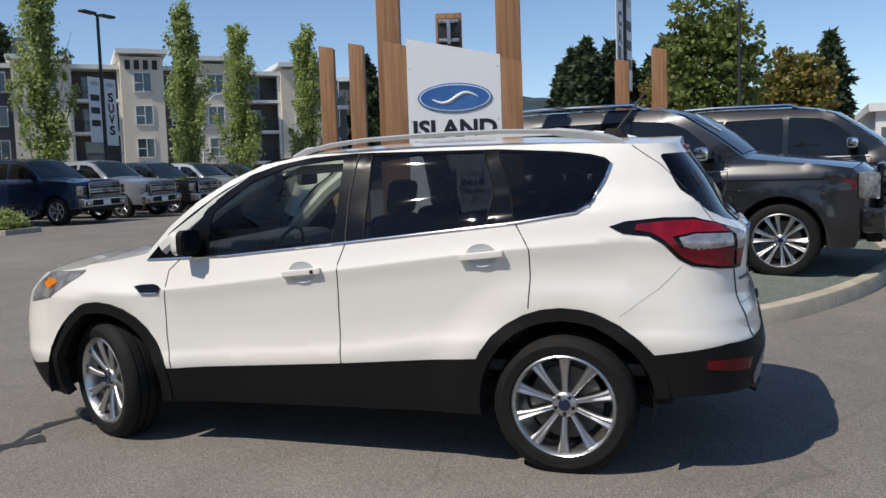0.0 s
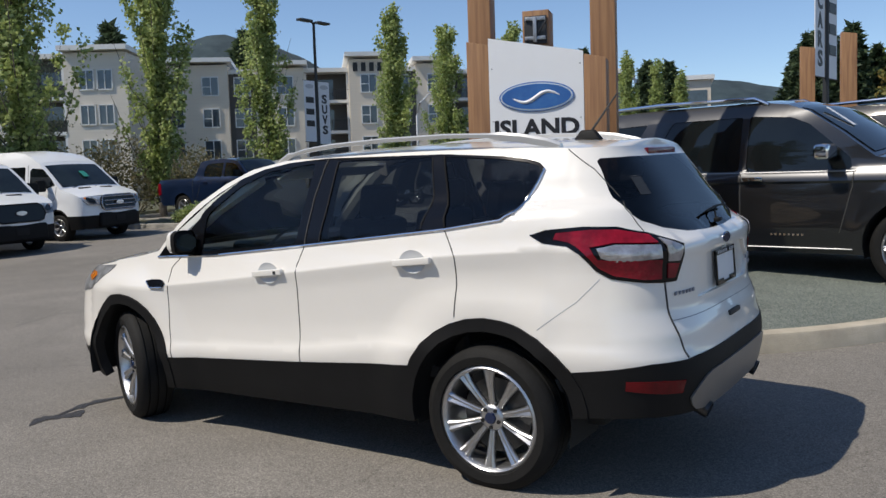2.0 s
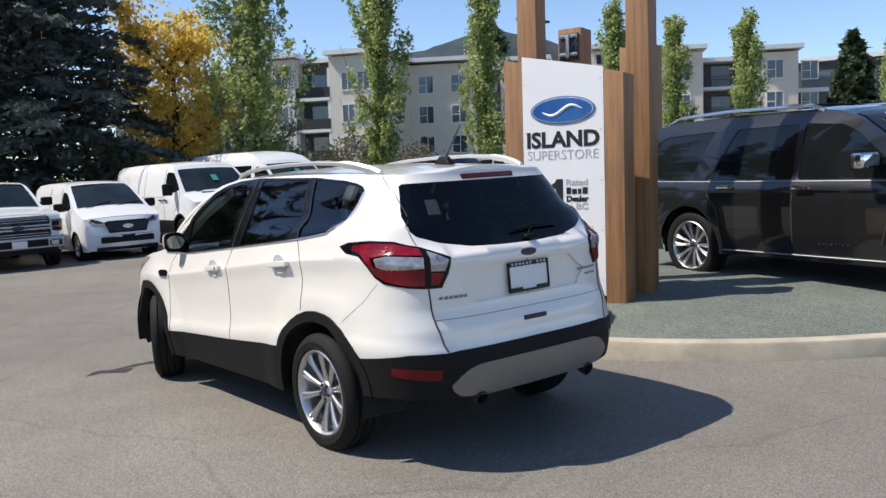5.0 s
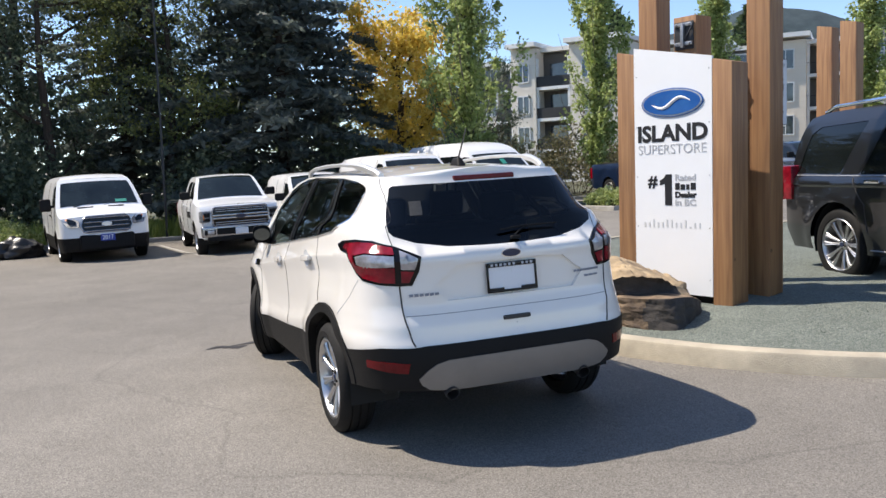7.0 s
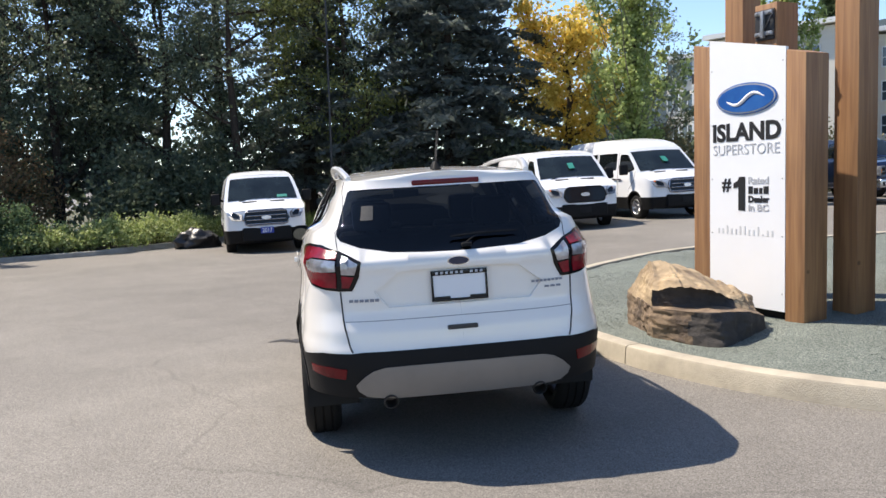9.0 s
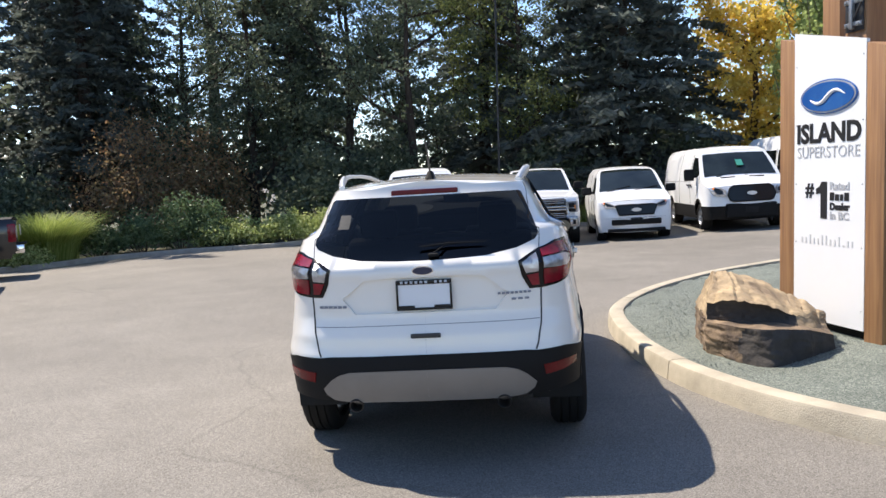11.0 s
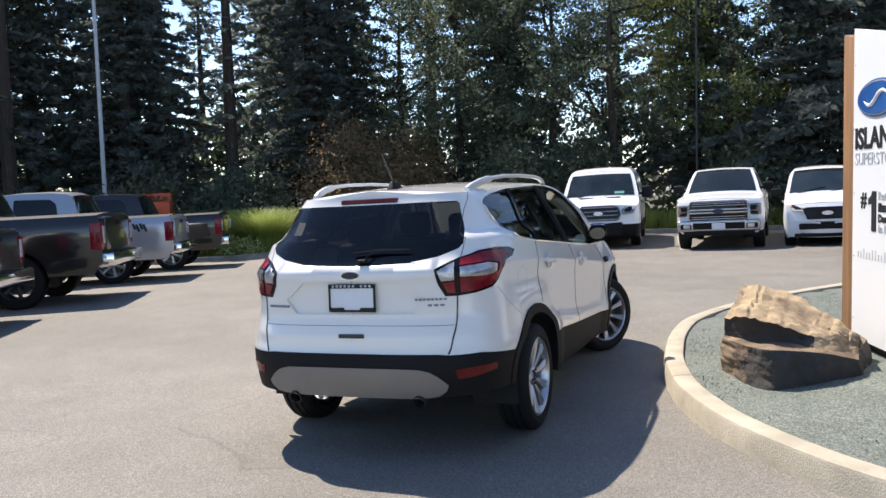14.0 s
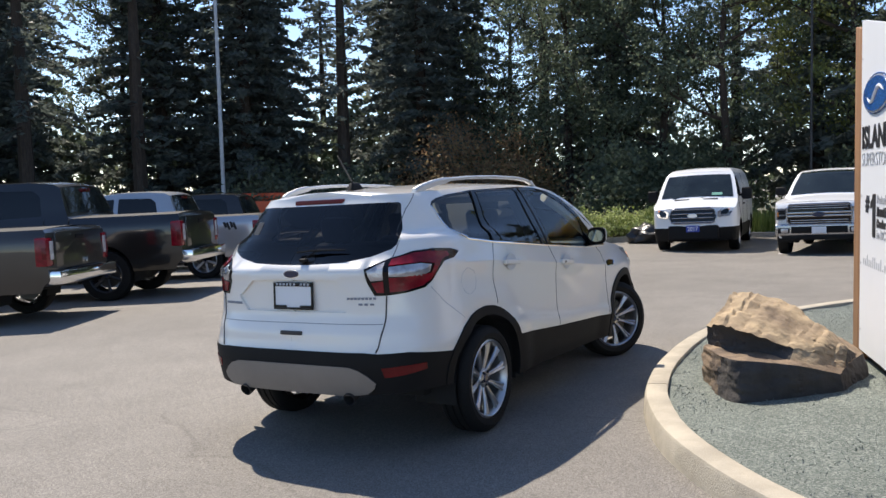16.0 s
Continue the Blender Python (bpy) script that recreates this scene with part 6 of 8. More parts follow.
        if kind == "pickup":
            bm = bmesh.new()
            tube(bm, [(fx + 0.03, a, b) for a, b in ((-0.60, 0.725), (-0.66, 0.80), (-0.66, 1.10), (-0.60, 1.18), (0.60, 1.18), (0.66, 1.10), (0.66, 0.80), (0.60, 0.725), (-0.60, 0.725))], 0.022, 8)
            part("surround", bm, M_BRIGHT if chrome_grille else M_PLASTIC, gr)
        bm = bmesh.new()
        prism(bm, [(0.13 * math.cos(2 * math.pi * i / 24), 0.95 + 0.052 * math.sin(2 * math.pi * i / 24)) for i in range(24)], 0.03, lambda a, b, h: Vector((fx + 0.045 + h, a, b)))
        part("badge", bm, M_BLUE_DARK, gr, "plain dark oval badge")
        for s in (-1, 1):
            bm = bmesh.new()
            box(bm, (fx - 0.13, s * 0.80, 0.97), (0.20, 0.26, 0.27), Matrix.Rotation(radians(-s * 20), 4, 'Z'), 0.03, 2)
            hl = part("headlight", bm, M_HEAD, root, "clear headlight")
            if kind == "pickup":
                turn = Matrix.Rotation(radians(-s * 20), 4, 'Z')
                for dy, dz, sy, sz, m, nm in ((0.02, 0.04, 0.15, 0.10, M_DARK, "projector"), (0.02, -0.075, 0.19, 0.07, M_DARK, "projector"), (-0.09, 0.0, 0.035, 0.24, M_SILVER, "light_bar"), (0.10, -0.01, 0.03, 0.12, M_AMBER, "turn_signal")):
                    bm = bmesh.new()
                    box(bm, Vector((fx - 0.13, s * 0.80, 0.97 + dz)) + turn @ Vector((0.098, s * dy, 0)), (0.012, sy, sz), turn, 0.004)
                    part(nm, bm, m, hl)
                bm = bmesh.new()
                box(bm, (fx + 0.042, s * 0.74, 0.60), (0.02, 0.26, 0.13), None, 0.012, 2)
                part("fog_light_housing", bm, M_PLASTIC, root)
            bm = bmesh.new()
            box(bm, (fx + (0.045 if kind == "pickup" else 0.015), s * 0.72, 0.60 if kind == "pickup" else 0.585), (0.04, 0.16, 0.10), None, 0.015, 2)
            part("fog_light", bm, M_CLEAR_LENS, root)
        bm = bmesh.new()
        box(bm, (fx - 0.06, 0, 0.61), (0.22, 1.86, 0.26), None, 0.05, 3)
        part("front_bumper", bm, M_BRIGHT if chrome_grille and kind == "pickup" else paint, root, "")
        bm = bmesh.new()
        box(bm, (fx + 0.045, 0, 0.61), (0.03, 1.16, 0.15), None, 0.01)
        box(bm, (fx - 0.05, 0, 0.44), (0.16, 1.6, 0.12), None, 0.03)
        part("air_dam", bm, M_PLASTIC, root, "black air dam")
        bm = bmesh.new()
        box(bm, (fx + 0.065, 0, 0.60), (0.012, 0.30, 0.15), None, 0.003)
        part("number_plate", bm, M_PLATE, root, "blank pale plate")
        rx = xmin
        for s in (-1, 1):
            bm = bmesh.new()
            box(bm, (rx + 0.07, s * (0.885 if kind == "pickup" else 0.915), 1.02 if kind == "pickup" else 1.08), (0.17 if kind == "pickup" else 0.26, 0.20 if kind == "pickup" else 0.215, 0.40), None, 0.03, 2)
            lm = part("tail_lamp", bm, M_RED_LENS, root, "red tail lamp")
            bm = bmesh.new()
            box(bm, (rx - 0.018, s * 0.845, 1.04), (0.02, 0.085, 0.26), None, 0.006)
            part("reversing_lens", bm, M_LENS_WHITE, lm, "clear lens")
            bm = bmesh.new()
            box(bm, (rx + 0.02, s * (0.986 if kind == "pickup" else 1.023), 1.0), (0.06, 0.012, 0.16), None, 0.004)
            part("lamp_divider", bm, M_RED_DARK, lm, "dark red divider")
        if kind == "pickup":
            bm = bmesh.new()
            box(bm, (rx - 0.06, 0, 0.66), (0.20, 1.84, 0.19), None, 0.035, 2)
            part("rear_bumper", bm, M_CHROME, root, "chrome step bumper")
            bm = bmesh.new()
            box(bm, (rx - 0.06, 0, 0.755), (0.21, 0.9, 0.02), None, 0.005)
            part("bumper_step", bm, M_PLASTIC, root)
            bm = bmesh.new()
            box(bm, (rx - 0.008, 0, 1.04), (0.03, 1.45, 0.50), None, 0.02, 2)
            part("tailgate", bm, paint, root)
            bm = bmesh.new()
            box(bm, (rx - 0.026, 0, 1.20), (0.02, 0.26, 0.07), None, 0.01)
            part("tailgate_handle", bm, M_PLASTIC, root)
            bm = bmesh.new()
            box(bm, (-1.16, 0, 1.80), (0.05, 0.36, 0.05), None, 0.01)
            part("high_brake_lamp", bm, M_RED_DARK, root)
            if "decal" in extra:
                bm = bmesh.new()
                for kx in range(4):
                    box(bm, (-2.55 + 0.07 * kx, 0.998, 1.12 + 0.03 * (kx % 2)), (0.05, 0.006, 0.16 - 0.03 * (kx % 2)), Matrix.Rotation(radians(20), 4, 'Y'))
                part("decal", bm, M_BLACK_PRINT, root, "dark decal bars")
            if "door_letters" in extra:
                bm = bmesh.new()
                for kx in range(5):
                    box(bm, (0.92 - 0.16 * kx, -1.0, 0.98), (0.10, 0.01, 0.15), None)
                part("door_bars", bm, M_BLACK_PRINT, root, "plain dark bars")
        if "rails" in extra:
            for s in (-1, 1):
                bm = bmesh.new()
                tube(bm, [(0.15, s * 0.70, 1.86), (0.0, s * 0.70, 1.93), (-1.1, s * 0.70, 1.945), (-1.9, s * 0.68, 1.92), (-2.08, s * 0.67, 1.86)], 0.022, 8)
                part("roof_rail", bm, M_CHROME, root, "bright roof rail")
            for bx in (-0.4, -1.45):
                bm = bmesh.new()
                tube(bm, [(bx, -0.7, 1.94), (bx, -0.5, 1.96), (bx, 0.5, 1.96), (bx, 0.7, 1.94)], 0.012, 8)
                part("cross_bar", bm, M_PLASTIC, root)
            bm = bmesh.new()
            box(bm, (0.80, -0.46, 1.70), (0.34, 0.06, 0.004), Matrix.Rotation(radians(36), 4, 'Y'))
            part("windscreen_label", bm, M_PLATE, root, "pale paper label on the windscreen")
            for s in (-1, 1):
                f = surf(s)
                line_on(f, [(1.10, 1.152), (-0.5, 1.155), (-1.4, 1.158), (-2.26, 1.165)], 0.007, root, "belt_moulding", M_SATIN, 0.010, label="chrome belt moulding")
                line_on(f, [(1.08, 0.385), (-0.98, 0.385)], 0.008, root, "sill_moulding", M_SATIN, 0.015, label="chrome sill moulding")
                bm = bmesh.new()
                for kx in range(8):
                    box(bm, (0.60 - 0.045 * kx, s * (w(0.4, 0.52) + 0.004), 0.52), (0.022, 0.006, 0.02))
                part("trim_bars", bm, M_CHROME, root, "plain bright bars")
                bm = bmesh.new()
                box(bm, (fx - 0.30, s * 0.945, 0.99), (0.16, 0.03, 0.10), Matrix.Rotation(radians(-s * 12), 4, 'Z') @ Matrix.Rotation(radians(20), 4, 'Y'), 0.01)
                part("side_marker", bm, M_RED_DARK, root, "dark red side marker")
                for dy, wz_, hz_, zz_ in ((0.10, 0.02, 0.26, 0.97), (0.0, 0.20, 0.025, 0.845), (-0.09, 0.02, 0.22, 0.97)):
                    bm = bmesh.new()
                    box(bm, (fx - 0.025 - 0.37 * (dy + 0.12) * 0.6, s * (0.80 + dy), zz_), (0.03, wz_, hz_), Matrix.Rotation(radians(-s * 20), 4, 'Z'), 0.006)
                    part("lamp_light_bar", bm, M_SILVER, root, "bright lamp bar")
                # bright pillar
                c2, r2 = cut_sheet([(-0.92, 1.74), (-1.235, 1.165), (-1.50, 1.165), (-1.22, 1.735)], [], 0.12)
                sheet_part("pillar_panel", c2, r2["body"], f, paint, root, "", 0.004, 0.0, s < 0)
    else:
        small = kind == "small_van"
        gz, gw, gh = (0.80, 1.0, 0.24) if small else (0.92, 1.14, 0.38)
        gr = new("grille")
        gr.parent = root
        bm = bmesh.new()
        gp = [(a * gw, gz + b * gh) for a, b in (((-0.5, 0.42), (-0.42, 0.5), (0.42, 0.5), (0.5, 0.42), (0.42, -0.5), (-0.42, -0.5)) if small else
                                                 ((-0.5, -0.08), (-0.45, 0.36), (-0.37, 0.5), (0.37, 0.5), (0.45, 0.36), (0.5, -0.08), (0.45, -0.42), (0.38, -0.5), (-0.38, -0.5), (-0.45, -0.42)))]
        prism(bm, gp, 0.07, lambda a, b, h: Vector((fx - 0.025 - 0.25 * (b - gz) * (b > gz) + h, a, b)))
        part("mesh", bm, M_GLOSS_BLACK, gr)
        bm = bmesh.new()
        tube(bm, [(fx + 0.04 - 0.25 * max(0, b - gz), a, b) for a, b in gp + gp[:1]], 0.018, 8)
        part("surround", bm, M_BRIGHT if chrome_grille else M_PLASTIC, gr)
        if chrome_grille:
            for q in range(4):
                bm = bmesh.new()
                zz = gz - gh * 0.40 + q * gh * 0.27
                tube(bm, [(fx + 0.045 - 0.25 * max(0, zz - gz), -gw * 0.43, zz), (fx + 0.055 - 0.25 * max(0, zz - gz), 0, zz), (fx + 0.045 - 0.25 * max(0, zz - gz), gw * 0.43, zz)], 0.016, 8)
                part("bar", bm, M_BRIGHT, gr)
        bm = bmesh.new()
        prism(bm, [(0.12 * math.cos(2 * math.pi * i / 24), gz + 0.048 * math.sin(2 * math.pi * i / 24)) for i in range(24)], 0.02, lambda a, b, h: Vector((fx + 0.05 + h, a, b)))
        part("badge", bm, M_SILVER, gr, "plain oval badge")
        for s in (-1, 1):
            bm = bmesh.new()
            yy = 0.68 if small else 0.78
            zz = gz + (0.10 if small else 0.06)
            hp = [(-0.22, -0.05), (-0.23, -0.01), (-0.04, 0.08), (0.15, 0.19), (0.17, 0.12), (0.05, -0.03)] if small else [(-0.17, -0.11), (-0.19, 0.02), (-0.05, 0.13), (0.14, 0.19), (0.16, 0.06), (0.08, -0.09)]
            nose = lambda a, b: float(np.interp(b, [q[1] for q in top[:6]], [q[0] for q in top[:6]])) - back * min(1.0, abs(a) / (0.97 if small else 0.93)) ** 3
            prism(bm, dense([(s * (a + yy), zz + b) for a, b in hp], 0.06), 0.03, lambda a, b, h: Vector((nose(a, b) + (0.06 if small else 0.055) + h, a, b)))
            hl = part("headlight", bm, M_HEAD, root, "clear headlight")
            bm = bmesh.new()
            ca, cb = (-0.06, 0.03) if small else (-0.04, 0.02)
            prism(bm, [(s * (ca + (a - ca) * 0.55 + yy), zz + cb + (b - cb) * 0.5) for a, b in hp], 0.010, lambda a, b, h: Vector((nose(a, b) + (0.088 if small else 0.083) + h, a, b)))
            part("projector", bm, M_GLASS_DEEP, hl, "dark lamp unit")
            bm = bmesh.new()
            prism(bm, [(s * (a + yy), zz + b) for a, b in ((0.06, 0.06), (0.05, 0.10), (0.09, 0.13), (0.10, 0.09), (0.085, 0.05))], 0.010, lambda a, b, h: Vector((nose(a, b) + (0.088 if small else 0.083) + h, a, b)))
            part("turn_signal", bm, M_AMBER, hl, "amber lens")
        bm = bmesh.new()
        if small:
            box(bm, (fx - 0.03, 0, 0.50), (0.12, 1.2, 0.14), None, 0.03)
            box(bm, (fx - 0.06, 0, 0.30), (0.12, 1.4, 0.08), None, 0.03)
        else:
            box(bm, (fx - 0.06, 0, 0.50), (0.20, 1.22, 0.36), None, 0.06, 3)
        part("front_bumper", bm, M_PLASTIC, root, "black plastic bumper")
        if "year_plate" in extra:
            bm = bmesh.new()
            box(bm, (fx + 0.050, 0, 0.60), (0.012, 0.32, 0.16), None, 0.003)
            pl = part("year_plate", bm, M_PLATE_BLUE, root, "blue year plate")
            words("year", "2017", 0.15, Matrix.Translation((fx + 0.058, -0.125, 0.55)) @ Matrix(((0, 0, 1, 0), (1, 0, 0, 0), (0, 1, 0, 0), (0, 0, 0, 1))), M_PLATE, pl, 0.002, "", 0.002, 0.25)
        else:
            bm = bmesh.new()
            box(bm, (fx + 0.046, 0, 0.52), (0.012, 0.30, 0.15), None, 0.003)
            part("number_plate", bm, M_DARK if not small else M_PLASTIC, root)
        if not small:
            for s in (-0.35, 0.35):
                bm = bmesh.new()
                box(bm, (1.93, s, 1.31), (0.05, 0.36, 0.02), Matrix.Rotation(radians(16), 4, 'Y'), 0.005)
                part("bonnet_vent", bm, M_PLASTIC, root)
        bm = bmesh.new()
        tube(bm, [(K["top"][6][0] + 0.02, 0.1, K["top"][6][1] + 0.05), (K["top"][6][0] - 0.12, 0.7, K["top"][6][1] + 0.14)], 0.012, 6)
        tube(bm, [(K["top"][6][0] + 0.02, -0.6, K["top"][6][1] + 0.05), (K["top"][6][0] - 0.12, 0.0, K["top"][6][1] + 0.16)], 0.012, 6)
        part("wipers", bm, M_PLASTIC, root)
        if "tag" in extra or "tag_low" in extra:
            bm = bmesh.new()
            mx_, mz_, my_ = (1.485, 1.69, 0.05) if "tag" in extra else (1.70, 1.45, 0.50)
            box(bm, (mx_ + 0.03, my_, mz_ - 0.02), (0.01, 0.16 if "tag" in extra else 0.26, 0.24 if "tag" in extra else 0.10), Matrix.Rotation(radians(-52), 4, 'Y'))
            part("windscreen_tag", bm, M_GREEN_TAG, root, "green price tag")
    return root


# row of white work vehicles
vehicle("van", "cargo_van", M_WHITE_VAN, -17.75, -2.35, 7, "white cargo van with black bumper and blue year plate", "van", clad=0.62, extra=("year_plate", "tag_low"), group="parked vehicles")
vehicle("pickup", "pickup_truck", M_WHITE_VAN, -17.05, 0.97, 0, "white crew-cab pickup truck with chrome grille, parked facing the lot", "pickup truck", extra=("door_letters",), group="parked vehicles")
vehicle("small_van", "compact_van", M_WHITE_VAN, -16.74, 3.31, 0, "small white delivery van with black grille", "van", chrome_grille=False, group="parked vehicles")
vehicle("van", "cargo_van", M_WHITE_VAN, -17.16, 5.99, 2, "white cargo van with black grille and grey lower cladding", "van", clad=0.62, chrome_grille=False, extra=("tag",), group="parked vehicles")
vehicle("wagon_van", "passenger_van", M_WHITE_VAN, -18.3, 8.95, 9, "white raised-roof passenger van with chrome grille", "van", clad=0.62, extra=("tag",), group="parked vehicles")
# pickups seen from behind
HD = -61.0
for nm, tx, ty, pt, lb, ex, kw in (
        ("pickup_truck", -10.9, -10.6, M_GREY_PAINT, "dark grey pickup truck with black bed cover and chrome bumper", (), {}),
        ("pickup_truck", -7.5, -9.3, M_SILVER_PAINT, "silver heavy pickup truck with dark decal on the bed", ("decal",), {}),
        ("pickup_truck", -4.0, -7.85, M_GREY_PAINT, "dark grey off-road pickup truck with tall red tail lamps", (), dict(finish=M_ALLOY_DARK, size=1.09)),
        ("pickup_truck", -0.95, -7.1, M_STONE_PAINT, "brown-grey pickup truck with chrome rear bumper", (), {})):
    h = Vector((math.cos(radians(HD)), math.sin(radians(HD))))
    lf = Vector((-h.y, h.x))
    c = Vector((tx, ty)) + (h * 3.05 - lf * 0.92) * kw.get("size", 1.0)
    vehicle("pickup", nm, pt, c.x, c.y, HD, lb, "pickup truck", extra=ex, group="parked pickups", detail=1.2, z=slope(c.y, c.x), **kw)
# pickups across the lot
for k, (px, py, pt, lb) in enumerate(((-18.1, 15.9, M_BLUE_PAINT, "dark blue crew-cab pickup truck"), (-18.6, 19.3, M_SILVER_PAINT, "silver-white crew-cab pickup truck with chrome grille"), (-19.1, 22.7, M_BLACK_PAINT, "black crew-cab pickup truck"),
                                      (-19.5, 26.1, M_SILVER_PAINT, "silver crew-cab pickup truck"), (-19.9, 29.3, M_BLACK_PAINT, "black pickup truck in a row"))):
    vehicle("pickup", "pickup_truck", pt, px, py, 0, lb, "pickup truck", group="parked pickups")
# big SUVs on the island
hx, hy = (2.618 + 0.608) , (4.794 - 5.325)
EXP_H = math.degrees(math.atan2(hy, hx))
_h = Vector((hx, hy)).normalized()
_r = Vector((_h.y, -_h.x))
_c = (Vector((2.618, 4.794)) + Vector((-0.608, 5.325))) / 2 - _r * 0.99
vehicle("big_suv", "large_suv", M_SUV_PAINT, _c.x, _c.y, EXP_H, "dark grey large SUV with chrome trim standing on gravel", "car", z=0.30, detail=2.2, extra=("chrome", "rails", "black_roof"), chrome_grille=False, group="display SUVs", wheel_label="bright multi-spoke alloy wheel")
_c2 = _c + Vector((1.9, 3.6))
vehicle("big_suv", "large_suv", M_GREY_PAINT, _c2.x, _c2.y, EXP_H, "dark grey large SUV with black roof on the gravel", "car", z=island_z(_c2.x, _c2.y), detail=1.2, extra=("chrome", "rails", "black_roof"), chrome_grille=False, group="display SUVs")
vehicle("pickup", "pickup_truck", M_BLACK_PAINT, 7.5, 17.5, EXP_H, "black pickup truck parked beyond the SUVs", "pickup truck", group="parked pickups")


# ---- planting ----
def leaf_mesh(name, pts, size, aspect=1.6, seed=1, flat=0.0, spread=0.35):
    """One quad leaf at each point, turned at random; the first two corners are folded a little."""
    g = np.random.default_rng(seed)
    pts = np.asarray(pts, dtype=float)
    n = len(pts)
    a = g.normal(size=(n, 3))
    a[:, 2] *= (1 - flat)
    a /= np.linalg.norm(a, axis=1)[:, None] + 1e-9
    b = np.cross(a, g.normal(size=(n, 3)))
    b /= np.linalg.norm(b, axis=1)[:, None] + 1e-9
    s = size * g.uniform(1 - spread, 1 + spread, size=(n, 1))
    a, b = a * s * aspect / 2, b * s / 2
    c = np.cross(a, b)
    c /= np.linalg.norm(c, axis=1)[:, None] + 1e-9
    v = np.stack([pts - a, pts - b + c * s * 0.12, pts + a, pts + b + c * s * 0.12], axis=1).reshape(-1, 3)
    me = bpy.data.meshes.new(name)
    me.vertices.add(4 * n)
    me.vertices.foreach_set("co", v.ravel())
    me.loops.add(4 * n)
    me.loops.foreach_set("vertex_index", np.arange(4 * n, dtype=np.int32))
    me.polygons.add(n)
    me.polygons.foreach_set("loop_start", np.arange(0, 4 * n, 4, dtype=np.int32))
    me.update(calc_edges=True)
    return me


def limb(bm, p, d, length, r, depth, g, tips, bend=0.25, forks=3, lift=0.1):
    """A tapering limb that forks; tips collects its ends."""
    pts, rs = [p], [r]
    n = 5
    q = p.copy()
    for i in range(n):
        d = (d + Vector((g.uniform(-bend, bend), g.uniform(-bend, bend), g.uniform(-bend, bend) + lift)) * 0.5).normalized()
        q = q + d * length / n
        pts.append(q.copy())
        rs.append(r * (1 - 0.6 * (i + 1) / n))
    tube(bm, pts, rs, 6 if r > 0.03 else 4, False)
    tips += [(pts[-1], length)] + ([(pts[3], length)] if depth < 2 else [])
    if depth > 0:
        for k in range(forks):
            i = g.choice((2, 3, 4, 5))
            dd = (d + Vector((g.uniform(-1, 1), g.uniform(-1, 1), g.uniform(-0.3, 0.8)))).normalized()
            limb(bm, pts[i], dd, length * g.uniform(0.5, 0.75), rs[i] * 0.75, depth - 1, g, tips, bend, forks, lift)


M_BARK = mat("bark", (0.075, 0.055, 0.042), 0.95, grain=0.5, scale=3, bump=0.7, bump_scale=12, stretch=(6, 6, 1))
M_BARK_PALE = mat("pale_bark", (0.16, 0.14, 0.115), 0.9, grain=0.4, scale=4, bump=0.5, bump_scale=14, stretch=(6, 6, 1))
L_POPLAR = leaf_mat("poplar_leaves", (0.22, 0.29, 0.08), (0.52, 0.58, 0.24), 0.50)
L_YELLOW = leaf_mat("yellow_leaves", (0.66, 0.46, 0.07), (0.85, 0.66, 0.17), 0.45)
L_DARK = leaf_mat("broad_leaves", (0.080, 0.108, 0.075), (0.19, 0.225, 0.14), 0.45)
L_OLIVE = leaf_mat("olive_leaves", (0.13, 0.16, 0.055), (0.28, 0.31, 0.115), 0.45)
L_MAPLE = leaf_mat("maple_leaves", (0.085, 0.125, 0.03), (0.24, 0.28, 0.08), 0.40)
L_CONIFER = leaf_mat("conifer_needles", (0.085, 0.108, 0.100), (0.172, 0.197, 0.172), 0.50)
L_CONIFER_FAR = leaf_mat("spruce_needles", (0.03, 0.052, 0.028), (0.085, 0.12, 0.055), 0.25)
L_RUSSET = leaf_mat("russet_leaves", (0.28, 0.155, 0.09), (0.32, 0.25, 0.13), 0.45)
L_AUTUMN = leaf_mat("turning_leaves", (0.09, 0.14, 0.035), (0.32, 0.22, 0.06), 0.40)
L_TWIG = leaf_mat("twiggy_leaves", (0.10, 0.11, 0.05), (0.24, 0.20, 0.11), 0.40)
L_HEDGE = leaf_mat("hedge_leaves", (0.065, 0.11, 0.05), (0.16, 0.225, 0.11), 0.35)
L_BRIGHT = leaf_mat("bright_leaves", (0.20, 0.27, 0.07), (0.48, 0.52, 0.24), 0.40)
L_GRASS = leaf_mat("grass_blades", (0.17, 0.25, 0.05), (0.42, 0.47, 0.15), 0.45)


def tree_root(name, x, y, label, z=None, group=""):
    return thing(name, Matrix.Translation((x, y, slope(y, x) if z is None else z)) @ Matrix.Rotation(rnd.uniform(0, 6.28), 4, 'Z'), label, "tree", group)


